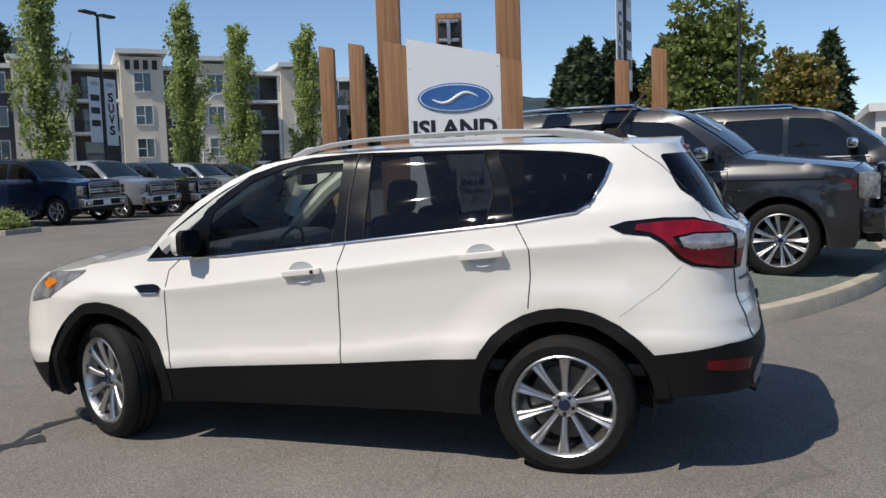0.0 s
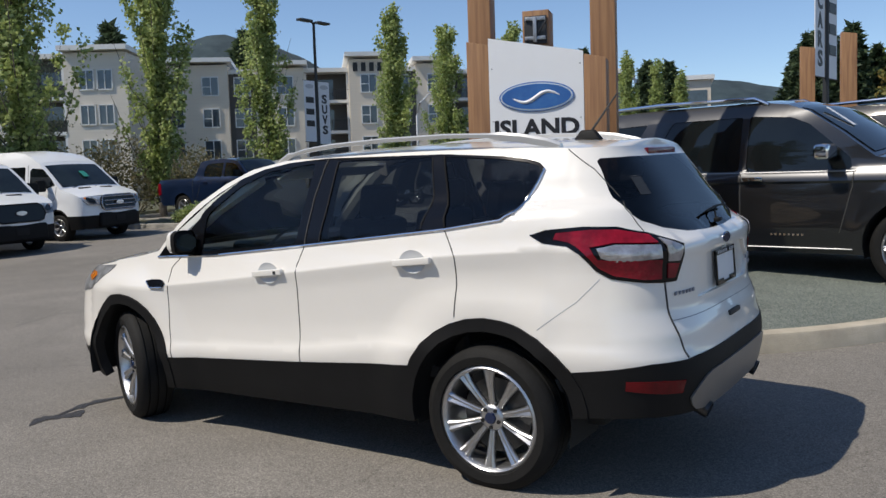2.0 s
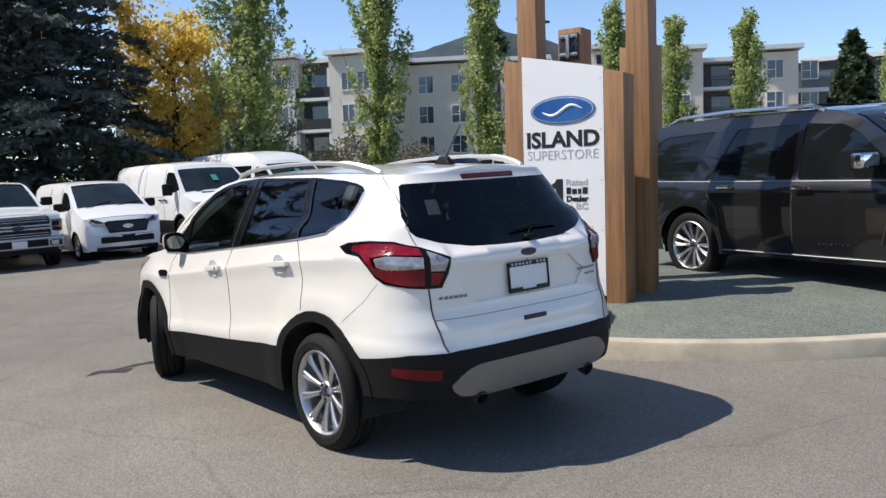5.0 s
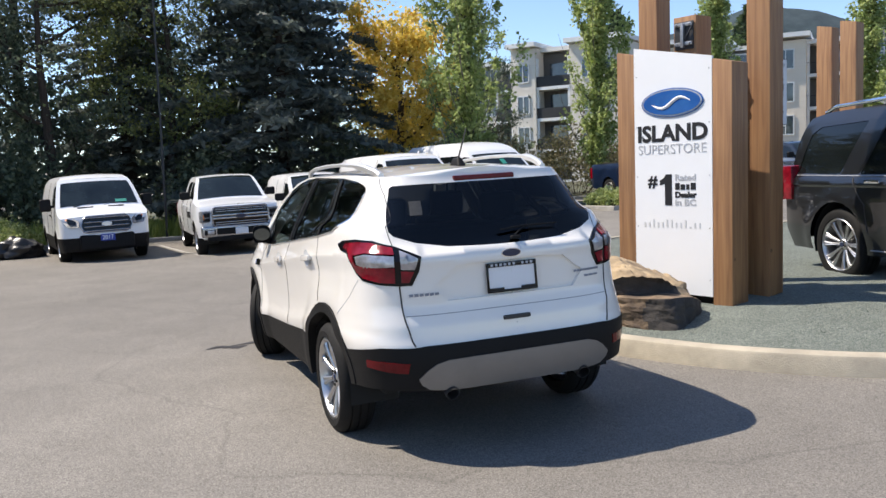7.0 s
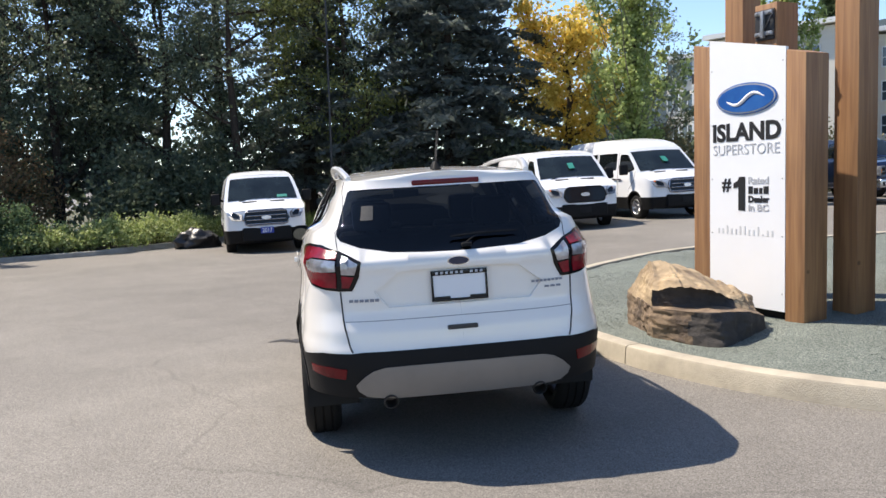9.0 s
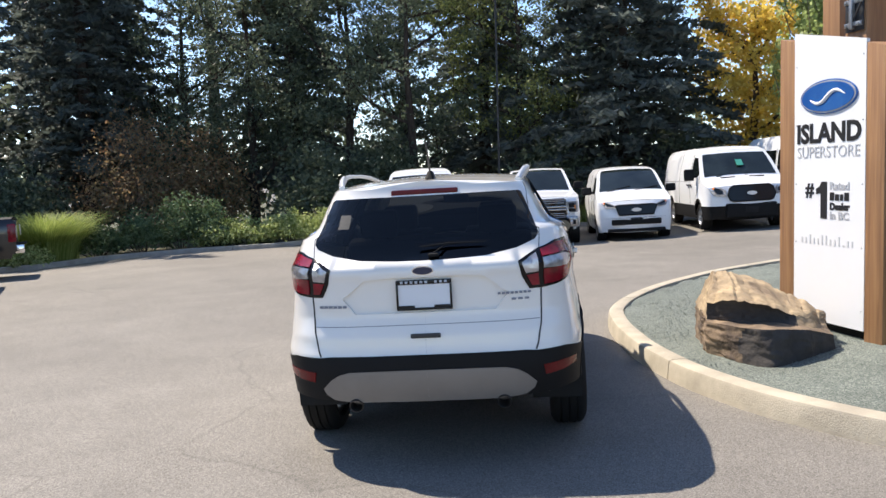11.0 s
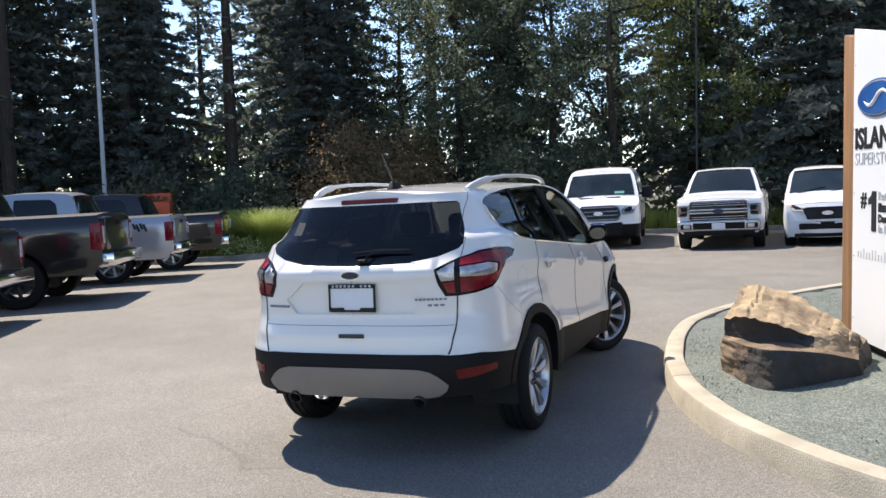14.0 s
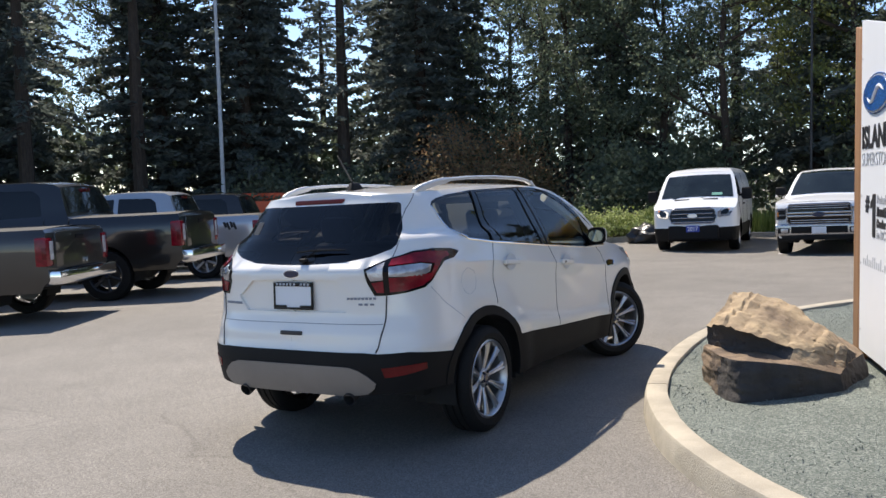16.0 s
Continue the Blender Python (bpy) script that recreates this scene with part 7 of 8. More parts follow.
def poplar(x, y, h, seed, w=1.15):
    """A narrow upright poplar: a leader with steep limbs and ragged columns of leaves."""
    g = random.Random(seed)
    root = tree_root("poplar_tree", x, y, "tall narrow poplar tree with light green leaves", group="poplar row")
    bm = bmesh.new()
    tips = []
    tube(bm, [(0, 0, -0.2), (0.03, 0, h * 0.3), (0.0, 0.05, h * 0.65), (0.04, 0, h * 0.97)], [0.14, 0.11, 0.06, 0.012], 8)
    pts = []
    for k in range(54):
        z0 = h * (0.10 + 0.82 * (k / 54) ** 1.0)
        a = g.uniform(0, 6.28)
        t = z0 / h
        reach = w * (0.55 + 0.75 * math.sin(math.pi * min(1, (t + 0.12) ** 0.75)) ** 0.8) * g.choice((0.5, 0.65, 0.8, 0.95, 1.1, 1.2)) * (1 - 0.42 * t)
        ln = reach * 1.9
        p0 = Vector((0, 0, z0))
        p1 = p0 + Vector((math.cos(a) * reach * 0.55, math.sin(a) * reach * 0.55, ln * 0.35))
        p2 = p0 + Vector((math.cos(a) * reach * 0.92, math.sin(a) * reach * 0.92, ln * 0.95))
        tube(bm, [p0, p1, p2], [0.028 * (1.2 - t), 0.018 * (1.2 - t), 0.005], 4, False)
        for i in range(g.randint(4, 6)):
            c = p0.lerp(p1, i / 3) if i < 3 else p1.lerp(p2, (i - 2) / 3)
            rr = g.uniform(0.14, 0.30)
            for _ in range(62):
                pts.append((c.x + g.gauss(0, rr * 0.55), c.y + g.gauss(0, rr * 0.55), c.z + g.gauss(0, rr * 0.8)))
    for k in range(120):
        pts.append((g.gauss(0, 0.10), g.gauss(0, 0.10), h * g.uniform(0.9, 1.0)))
    part("trunk", bm, M_BARK_PALE, root)
    mesh_part("crown", leaf_mesh("crown", pts, 0.112, 1.2, seed), L_POPLAR, root, "light green leaves", smooth=False)


def broadleaf(x, y, h, r, leaves, seed, name="broadleaf_tree", label="broad dark green leafy tree", low=0.2, n=260, size=0.16, per=42, group="", trunk_r=0.22, airy=1.0):
    g = random.Random(seed)
    root = tree_root(name, x, y, label, group=group)
    bm = bmesh.new()
    tips = []
    tube(bm, [(0, 0, -0.2), (g.uniform(-.15, .15), g.uniform(-.15, .15), h * 0.2), (g.uniform(-.3, .3), g.uniform(-.3, .3), h * 0.5), (0, 0, h * 0.8)], [trunk_r, trunk_r * 0.8, trunk_r * 0.5, 0.03], 8)
    for k in range(9):
        z0 = h * g.uniform(low, 0.75)
        a = k * 2.4 + g.uniform(-.4, .4)
        limb(bm, Vector((0, 0, z0)), Vector((math.cos(a), math.sin(a), g.uniform(0.2, 0.9))).normalized(), r * g.uniform(0.6, 1.0) * (1.1 - 0.5 * z0 / h), trunk_r * 0.35, 1, g, tips)
    pts = []
    for k in range(n):
        if k < len(tips):
            c = tips[k][0]
        else:
            while True:
                c = Vector((g.uniform(-1, 1), g.uniform(-1, 1), g.uniform(-1, 1)))
                if 0.45 < c.length < 1:
                    break
            lob = 1 + 0.28 * noise.noise(c * 1.8 + Vector((seed, 0, 0)))
            c = Vector((c.x * r * lob, c.y * r * lob, h * (low + 1) / 2 + c.z * h * (1 - low) / 2 * lob))
        rr = g.uniform(0.22, 0.5) * r / 3 * airy
        for _ in range(per):
            pts.append((c.x + g.gauss(0, rr), c.y + g.gauss(0, rr), c.z + g.gauss(0, rr * 0.6)))
    part("trunk", bm, M_BARK, root)
    mesh_part("crown", leaf_mesh("crown", pts, size, 1.3, seed), leaves, root, smooth=False)
    return root


def conifer(x, y, h, r, seed, leaves=None, low=0.12, name="conifer_tree", label="tall dark conifer with drooping foliage", whorls=34, droop=0.35, size=0.13, group="", dead=0.0, dens=1.0):
    g = random.Random(seed)
    root = tree_root(name, x, y, label, group=group)
    bm = bmesh.new()
    tr = 0.017 * h
    tube(bm, [(0, 0, -0.2), (0.05, 0, h * 0.3), (0, 0.04, h * 0.6), (0, 0, h)], [tr, tr * 0.8, tr * 0.5, 0.015], 8)
    pts = []
    for k in range(whorls):
        t = (k + 0.5) / whorls
        z0 = h * (low + (1 - low) * t)
        for j in range(5 if t < 0.8 else 4):
            if g.random() < dead * (1 - t):
                continue
            a = j * 1.257 + k * 0.8 + g.uniform(-0.35, 0.35)
            ln = r * (1 - t) ** 0.75 * g.uniform(0.65, 1.15) + 0.15
            up = 0.35 - droop * (1.1 - t)
            p = [Vector((0, 0, z0))]
            for i in range(1, 5):
                s = i / 4
                p.append(Vector((math.cos(a) * ln * s, math.sin(a) * ln * s, z0 + ln * (up * s - droop * 0.7 * s * s))))
            tube(bm, p, [0.035 * (1.1 - t), 0.028 * (1.1 - t), 0.02 * (1.1 - t), 0.012, 0.004], 4, False)
            m = max(6, int(ln * 26 * dens))
            for _ in range(m):
                s = g.uniform(0.12, 1.0) ** 0.8
                i = min(3, int(s * 4))
                c = p[i].lerp(p[i + 1], s * 4 - i)
                side = g.gauss(0, 0.17 * ln * (1.15 - s) * 0.9)
                hang = abs(g.gauss(0, 0.16))
                pts.append((c.x - math.sin(a) * side, c.y + math.cos(a) * side, c.z - hang * (0.4 + droop) + g.gauss(0, 0.03)))
    part("trunk", bm, M_BARK, root)
    mesh_part("foliage", leaf_mesh("foliage", pts, size, 3.0, seed, 0.45), leaves or L_CONIFER, root, smooth=False)
    return root


def bush(x, y, rx, ry, h, leaves, seed, label, n=90, size=0.07, per=30, turn=0.0, name="bush", z=None):
    g = random.Random(seed)
    root = thing(name, pose(x, y, (slope(y, x) + 0.1) if z is None else z, 0, 0, turn), label, "bush")
    bm = bmesh.new()
    pts = []
    for k in range(n):
        a, q = g.uniform(0, 6.28), math.sqrt(g.random())
        c = Vector((math.cos(a) * q * rx, math.sin(a) * q * ry, h * (0.15 + 0.8 * (1 - q * q * 0.75) * g.random() ** 0.6)))
        if k % 5 == 0:
            tube(bm, [(c.x * 0.3, c.y * 0.3, -0.05), (c.x * 0.7, c.y * 0.7, c.z * 0.5), c], [0.012, 0.008, 0.003], 4, False)
        rr = g.uniform(0.08, 0.16) * (h + rx) / 2
        for _ in range(per):
            pts.append((c.x + g.gauss(0, rr), c.y + g.gauss(0, rr), max(0.0, c.z + g.gauss(0, rr * 0.8))))
    part("stems", bm, M_BARK, root)
    mesh_part("foliage", leaf_mesh("foliage", pts, size, 1.5, seed), leaves, root, smooth=False)


def grass_clump(name, x, y, rx, ry, h, n, seed, label, arch_out=0.6, w=0.012, category="grass", kind=""):
    """Arching blades, three pieces each."""
    g = random.Random(seed)
    vv, ff = [], []
    for k in range(n):
        a, q = g.uniform(0, 6.28), math.sqrt(g.random())
        bx, by = math.cos(a) * q * rx * 0.55, math.sin(a) * q * ry * 0.55
        d = Vector((math.cos(a) * (0.3 + q) + g.gauss(0, .3), math.sin(a) * (0.3 + q) + g.gauss(0, .3), 0))
        hh = h * g.uniform(0.6, 1.05)
        sd = Vector((-d.y, d.x, 0)).normalized() * w * g.uniform(0.6, 1.3)
        b = len(vv)
        for s in (0, 0.4, 0.75, 1.0):
            p = Vector((bx, by, 0)) + d * (arch_out * hh * s * s) + Vector((0, 0, hh * (s * 1.25 - 0.45 * s * s)))
            ww = sd * (1 - s * 0.85)
            vv += [tuple(p - ww), tuple(p + ww)]
        ff += [(b + 2 * i, b + 2 * i + 1, b + 2 * i + 3, b + 2 * i + 2) for i in range(3)]
    me = bpy.data.meshes.new(name)
    me.from_pydata(vv, [], ff)
    ob = mesh_part(name, me, L_GRASS, None, smooth=False)
    ob.matrix_world = pose(x, y, slope(y, x) + 0.10)
    tagged(ob, label, category, kind=kind)


# verge with a kerb round the back of the lot
VERGE = [(14.0, -17.6), (4.0, -17.4), (-6.0, -17.2), (-12.2, -14.8), (-14.2, -12.1), (-16.7, -11.6), (-17.9, -9.4), (-18.1, -7.0), (-19.2, -5.6), (-20.8, -4.2), (-21.6, 0.0), (-21.6, 4.0), (-21.4, 8.0), (-21.0, 11.0), (-18.0, 11.6), (-15.2, 12.0), (-15.0, 13.0),
         (-18.0, 13.4), (-22.3, 14.0), (-22.6, 20.0), (-22.6, 30.0), (-22.6, 44.0)]


def verge():
    root = thing("verge_kerb", Matrix.Identity(4), "low grey concrete kerb along the planted verge", "kerb", kind="structure")
    d = [Vector(p) for p in dense(VERGE, 1.2, False)]
    off = []
    for i in range(len(d)):
        t = (d[min(i + 1, len(d) - 1)] - d[max(i - 1, 0)]).normalized()
        off.append(Vector((t.y, -t.x)) * -1)
    seg = 3
    for s in range(0, len(d) - 1, seg):
        bm = bmesh.new()
        prev = None
        for i in range(s, min(s + seg, len(d) - 1) + 1):
            p = d[i]
            if i == s:
                p = p.lerp(d[i + 1], 0.01)
            cur = [bm.verts.new((p.x + off[i].x * q, p.y + off[i].y * q, slope(p.y, p.x) + h)) for q, h in ((0, -0.05), (0.01, 0.12), (0.03, 0.14), (0.13, 0.14), (0.15, 0.05))]
            if prev:
                for a in range(4):
                    bm.faces.new((prev[a], cur[a], cur[a + 1], prev[a + 1]))
            else:
                bm.faces.new(cur)
            prev = cur
        bm.faces.new(prev)
        part("kerb_length", bm, M_CONCRETE_GREY, root)
    poly = [tuple(p + o * 0.14) for p, o in zip(d, off)] + [(-75, 60), (-75, -75), (14, -75)]
    co, reg = cut_sheet(poly, [], 2.5)
    bm = bmesh.new()
    vs = [bm.verts.new((p.x, p.y, slope(p.y, p.x) + 0.10 + 0.06 * noise.noise(Vector((p.x * 0.4, p.y * 0.4, 0))))) for p in co]
    for t in reg["body"]:
        bm.faces.new([vs[i] for i in t])
    ob = part("verge_soil", bm, M_EARTH, None)
    tagged(ob, "dark mulch and soil under the trees", "ground", kind="structure")


verge()

# grass along the verge
_g = random.Random(5)
vv, ff = [], []
for _k in range(26000):
    _x = _g.uniform(-24.6, -20.6)
    _y = _g.uniform(-8.0, 12.0)
    if not (_x < np.interp(_y, [-8, -5.6, -4.2, 0, 12], [-18.5, -19.5, -21.1, -21.9, -21.6])):
        continue
    _h = _g.uniform(0.25, 0.75)
    _a = _g.uniform(0, 6.28)
    _w = _g.uniform(0.012, 0.03)
    b = len(vv)
    z0 = slope(_y, _x) + 0.08
    vv += [(_x - _w * math.cos(_a), _y - _w * math.sin(_a), z0), (_x + _w * math.cos(_a), _y + _w * math.sin(_a), z0), (_x + _g.uniform(-.12, .12), _y + _g.uniform(-.12, .12), z0 + _h)]
    ff.append((b, b + 1, b + 2))
_me = bpy.data.meshes.new("verge_grass")
_me.from_pydata(vv, [], ff)
tagged(mesh_part("verge_grass", _me, L_GRASS, None, smooth=False), "rough green and straw grass on the verge", "grass", kind="stuff")

for k, (x, y, h, w) in enumerate(((-20.4, 9.7, 11.5, 1.45), (-22.4, 16.0, 10.6, 1.2), (-24.2, 23.3, 10.8, 1.2), (-21.9, 29.7, 9.6, 1.0), (-22.2, 34.8, 9.4, 1.0), (-19.8, 37.6, 9.5, 1.05), (-19.4, 53.4, 9.6, 0.9), (-17.4, 54.0, 8.9, 0.7), (-16.0, 54.8, 8.0, 0.7))):
    poplar(x, y, h, 40 + k, w)
broadleaf(-25.5, 8.9, 8.2, 2.4, L_YELLOW, 61, "yellow_tree", "golden yellow autumn tree", low=0.22, n=230, size=0.12, per=52)

# dark wood behind the lot, from the yellow tree round to the pickups
WOOD = [("c", -25.0, 4.2, 13.5, 4.9), ("b", -26.2, 0.3, 12.6, 3.4), ("b", -25.9, -3.7, 12.2, 3.3), ("c", -29, -1.0, 18, 3.6), ("b", -27.5, -6.5, 13, 3.6), ("b", -27.5, -10.5, 13, 4.0), ("c", -30, -9.5, 19, 3.6), ("b", -29.5, -14.0, 13.5, 3.6),
        ("c", -26.0, -16.8, 18, 3.2), ("c", -23.5, -19.2, 19, 3.0), ("c", -28.5, -19.5, 20, 3.2), ("c", -21.0, -22.5, 18, 3.0), ("c", -17.5, -25.0, 19, 3.0), ("c", -24.5, -25.0, 20, 3.2), ("b", -19.5, -28.0, 13, 3.4), ("c", -13.5, -26.5, 18, 2.8),
        ("c", -10.5, -29.5, 19, 2.9), ("c", -6.5, -27.5, 17, 2.8), ("c", -15.5, -32.0, 20, 3.2), ("c", -33, -14, 20, 3.4), ("b", -31, 4.0, 14, 3.8), ("c", -32.5, -22, 20, 3.4), ("c", -3.0, -31, 18, 2.8), ("b", -26.5, 12.0, 9, 2.6), ("c", -34, -5, 18, 3.4), ("b", -27.0, 2.4, 13.5, 3.6), ("b", -28.0, -8.8, 13.5, 3.4), ("c", -32.0, -27.0, 15, 3.2),
        ("c", -19.0, -36.0, 20, 3.4), ("c", -13.0, -37.0, 20, 3.4), ("c", -7.5, -35.0, 19, 3.2), ("c", -30.5, -17.5, 19, 3.2), ("c", -22.5, -29.0, 19, 3.2), ("c", -20.0, -26.5, 20, 3.0)]
protos = {}
for k, (t, x, y, h, r) in enumerate(WOOD):
    v = (t, k % (5 if t == "c" else 4)) if k > 1 else (t, 9)
    m = Matrix.Translation((x, y, slope(y, x))) @ Matrix.Rotation(rnd.uniform(0, 6.28), 4, 'Z')
    if v not in protos:
        if t == "c":
            protos[v] = (conifer(x, y, h, r, 200 + k, droop=0.30 + 0.12 * (k % 3), low=(0.20 if k > 7 else 0.10) + 0.05 * (k % 3), dead=0.62 if k > 7 else 0.05, dens=0.8 if k > 7 else 1.9, whorls=26 if k > 7 else 34, group="dark wood"), h)
        else:
            protos[v] = (broadleaf(x, y, h, r, L_OLIVE if k == 1 else L_DARK, 200 + k, low=0.12, n=125, size=0.085, per=125, group="dark wood", airy=0.88, label="broad olive-green leafy tree" if k == 1 else "broad dark green leafy tree"), h)
    else:
        ob, h0 = protos[v]
        copy_thing(ob, m @ Matrix.Scale(h / h0, 4))
# shrubs under the wood
for k, (x, y, rx, ry, h, lf, lb) in enumerate(((-23.0, -13.2, 2.2, 1.8, 5.2, L_RUSSET, "tall thin russet brown shrub under the trees"), (-24.6, -11.6, 2.0, 1.6, 4.5, L_RUSSET, "tall thin russet brown shrub under the trees"),
                                               (-25.5, -4.5, 2.2, 1.8, 3.6, L_DARK, "dark leafy shrub under the trees"), (-24.6, 1.6, 2.6, 1.6, 3.2, L_DARK, "dark leafy shrub under the trees"), (-24.4, -7.0, 2.0, 1.6, 3.4, L_DARK, "dark leafy shrub under the trees"),
                                               (-24.0, 6.2, 2.4, 1.6, 3.0, L_DARK, "dark leafy shrub under the trees"), (-21.5, -17.2, 2.0, 1.6, 3.2, L_DARK, "dark leafy shrub under the trees"), (-27.0, -13.0, 2.6, 2.2, 5.0, L_DARK, "dark leafy shrub under the trees"),
                                               (-20.0, -20.0, 2.4, 1.8, 3.2, L_DARK, "dark leafy shrub under the trees"), (-24.5, 12.4, 2.2, 1.6, 3.0, L_TWIG, "thin brown and green shrub"), (-26.5, 17.5, 2.2, 2.0, 3.2, L_TWIG, "thin brown and green shrub"), (-26.0, 20.5, 2.2, 2.0, 2.8, L_TWIG, "thin brown and green shrub"))):
    bush(x, y, rx, ry, h, lf, 300 + k, lb, n=150 if lf is not L_RUSSET else 110, size=0.085 if lf is L_TWIG else 0.07 if lf is L_RUSSET else 0.11, per=34 if lf is not L_RUSSET else 60)
# low tangle that closes the wood at eye level
_pts = []
_g = random.Random(77)
for _k in range(680):
    _t = _g.random()
    _c = [(-31, 16), (-34, 2), (-34, -12), (-30, -24), (-20, -34), (-4, -36), (8, -36)]
    _i = min(5, int(_t * 6))
    _f = _t * 6 - _i
    _cx, _cy = _c[_i][0] * (1 - _f) + _c[_i + 1][0] * _f + _g.uniform(-2, 2), _c[_i][1] * (1 - _f) + _c[_i + 1][1] * _f + _g.uniform(-2, 2)
    _cz = _g.uniform(0.3, 6.5) * _g.uniform(0.5, 1.0)
    for _ in range(40):
        _pts.append((_cx + _g.gauss(0, 0.6), _cy + _g.gauss(0, 0.6), max(0, _cz + _g.gauss(0, 0.5))))
_ob = mesh_part("understorey", leaf_mesh("understorey", _pts, 0.28, 1.3, 5), L_DARK, None, smooth=False)
tagged(_ob, "dark tangled undergrowth behind the trees", "undergrowth", kind="stuff")
# planting along the kerb
grass_clump("grass_clump", -16.0, -12.9, 1.5, 1.4, 1.7, 3600, 8, "large bright green ornamental grass clump")
grass_clump("grass_clump", -14.8, -13.9, 1.2, 1.0, 1.4, 2000, 9, "large bright green ornamental grass clump")
for k, (x, y, rx, ry, h, lf, lb) in enumerate(((-17.5, -12.2, 0.9, 0.7, 0.75, L_HEDGE, "low dark green juniper bush by the kerb"), (-18.2, -11.1, 0.9, 0.8, 0.95, L_HEDGE, "low dark green juniper bush by the kerb"), (-18.8, -10.1, 0.8, 0.8, 1.35, L_HEDGE, "upright dark green juniper bush"),
                                               (-19.0, -9.2, 0.8, 0.8, 1.15, L_HEDGE, "upright dark green juniper bush"), (-19.1, -8.1, 1.0, 0.9, 0.85, L_BRIGHT, "low variegated pale green bush by the kerb"), (-19.3, -6.8, 1.1, 0.9, 0.95, L_BRIGHT, "low variegated pale green bush by the kerb"),
                                               (-18.9, -8.9, 0.8, 0.7, 0.85, L_BRIGHT, "low variegated pale green bush by the kerb"), (-19.9, -5.7, 1.0, 0.8, 0.9, L_BRIGHT, "low variegated pale green bush by the kerb"), (-20.9, -4.7, 1.1, 0.8, 0.85, L_BRIGHT, "low variegated pale green bush by the kerb"),
                                               (-16.6, 12.6, 0.8, 0.45, 0.5, L_BRIGHT, "clipped low green hedge bush in a kerbed bed"), (-15.9, 12.7, 0.6, 0.4, 0.5, L_BRIGHT, "clipped low green hedge bush in a kerbed bed"), (-14.6, -12.6, 0.8, 0.5, 0.5, L_BRIGHT, "low pale trailing plant by the kerb"))):
    bush(x, y, rx, ry, h * (1.3 if lf is L_HEDGE else 1.0), lf, 400 + k, lb, n=90, size=0.06, per=36)
# trees to the north
broadleaf(1.1, 47, 11.0, 2.7, L_MAPLE, 71, "maple_tree", "rounded maple tree with mid-green leaves", low=0.22, n=260, size=0.24, per=40)
broadleaf(5.9, 55, 8.2, 2.3, L_AUTUMN, 72, "maple_tree", "rounded maple tree turning orange", low=0.22, n=240, size=0.24, per=40)
broadleaf(-1.6, 56, 9.0, 2.0, L_AUTUMN, 73, "maple_tree", "maple tree turning orange", low=0.22, n=150, size=0.22, per=36)
far = conifer(-10.5, 76, 13.5, 3.0, 81, L_CONIFER_FAR, droop=0.2, size=0.42, whorls=30, name="spruce_tree", label="dark green spruce tree on the skyline", group="skyline spruces")
for k, (x, y, s) in enumerate(((-8.6, 78, 1.02), (-12.4, 79, 1.0), (-14.0, 82, 0.92), (-7.0, 81, 0.9), (-3.6, 80, 1.05), (-5.4, 84, 0.95), (8.5, 80, 0.85), (10.5, 79, 0.98), (-33.6, 77.7, 1.06), (-27.7, 80.1, 0.94), (-25.8, 80.9, 0.93), (-66, 62, 1.35), (-69.4, 47.8, 1.3), (-71.3, 45, 1.12))):
    copy_thing(far, Matrix.Translation((x, y, 0)) @ Matrix.Rotation(k * 1.3, 4, 'Z') @ Matrix.Scale(s, 4))
_pb = bmesh.new()
bmesh.ops.create_icosphere(_pb, subdivisions=4, radius=0.52)
for v in _pb.verts:
    v.co = Vector((v.co.x, v.co.y * 1.2, max(-0.2, v.co.z * 0.75))) * (1 + 0.22 * noise.fractal(v.co * 4, 1, 2, 4))
_bag = part("rubbish_bag", _pb, M_BAG, None)
_bag.matrix_world = pose(-18.6, -4.25, slope(-4.25, -18.6) + 0.16)
tagged(_bag, "crumpled black rubbish bag by the kerb", "bag")


# ---- buildings and skyline ----
M_CLAD_LIGHT = mat("pale_siding", (0.69, 0.61, 0.50), 0.8, grain=0.06, scale=2, bump=0.3, bump_scale=5, stretch=(0.05, 0.05, 3))
M_CLAD_DARK = mat("charcoal_siding", (0.105, 0.099, 0.093), 0.8, grain=0.1, scale=2, bump=0.3, bump_scale=5, stretch=(0.05, 0.05, 3))
M_CLAD_CREAM = mat("cream_siding", (0.66, 0.61, 0.53), 0.8, grain=0.06, scale=2, bump=0.3, bump_scale=5, stretch=(0.05, 0.05, 3))
M_CLAD_RED = mat("red_siding", (0.20, 0.05, 0.035), 0.8, grain=0.1, scale=2)
M_FASCIA = mat("white_fascia", (0.72, 0.72, 0.70), 0.6, grain=0.05, scale=1)
M_PANE = mat("window_pane", (0.06, 0.08, 0.10), 0.06, coat=1.0, grain=0.4, scale=0.7)
M_RAIL = mat("dark_railing", (0.02, 0.02, 0.02), 0.6)
M_BANNER = mat("banner_white", (0.70, 0.71, 0.73), 0.6, grain=0.05, scale=2)
M_HILL = mat("forested_hill", (0.017, 0.032, 0.040), 1.0, grain=0.35, scale=0.02, bump=0.0, color2=(0.038, 0.060, 0.068), coord="Object")


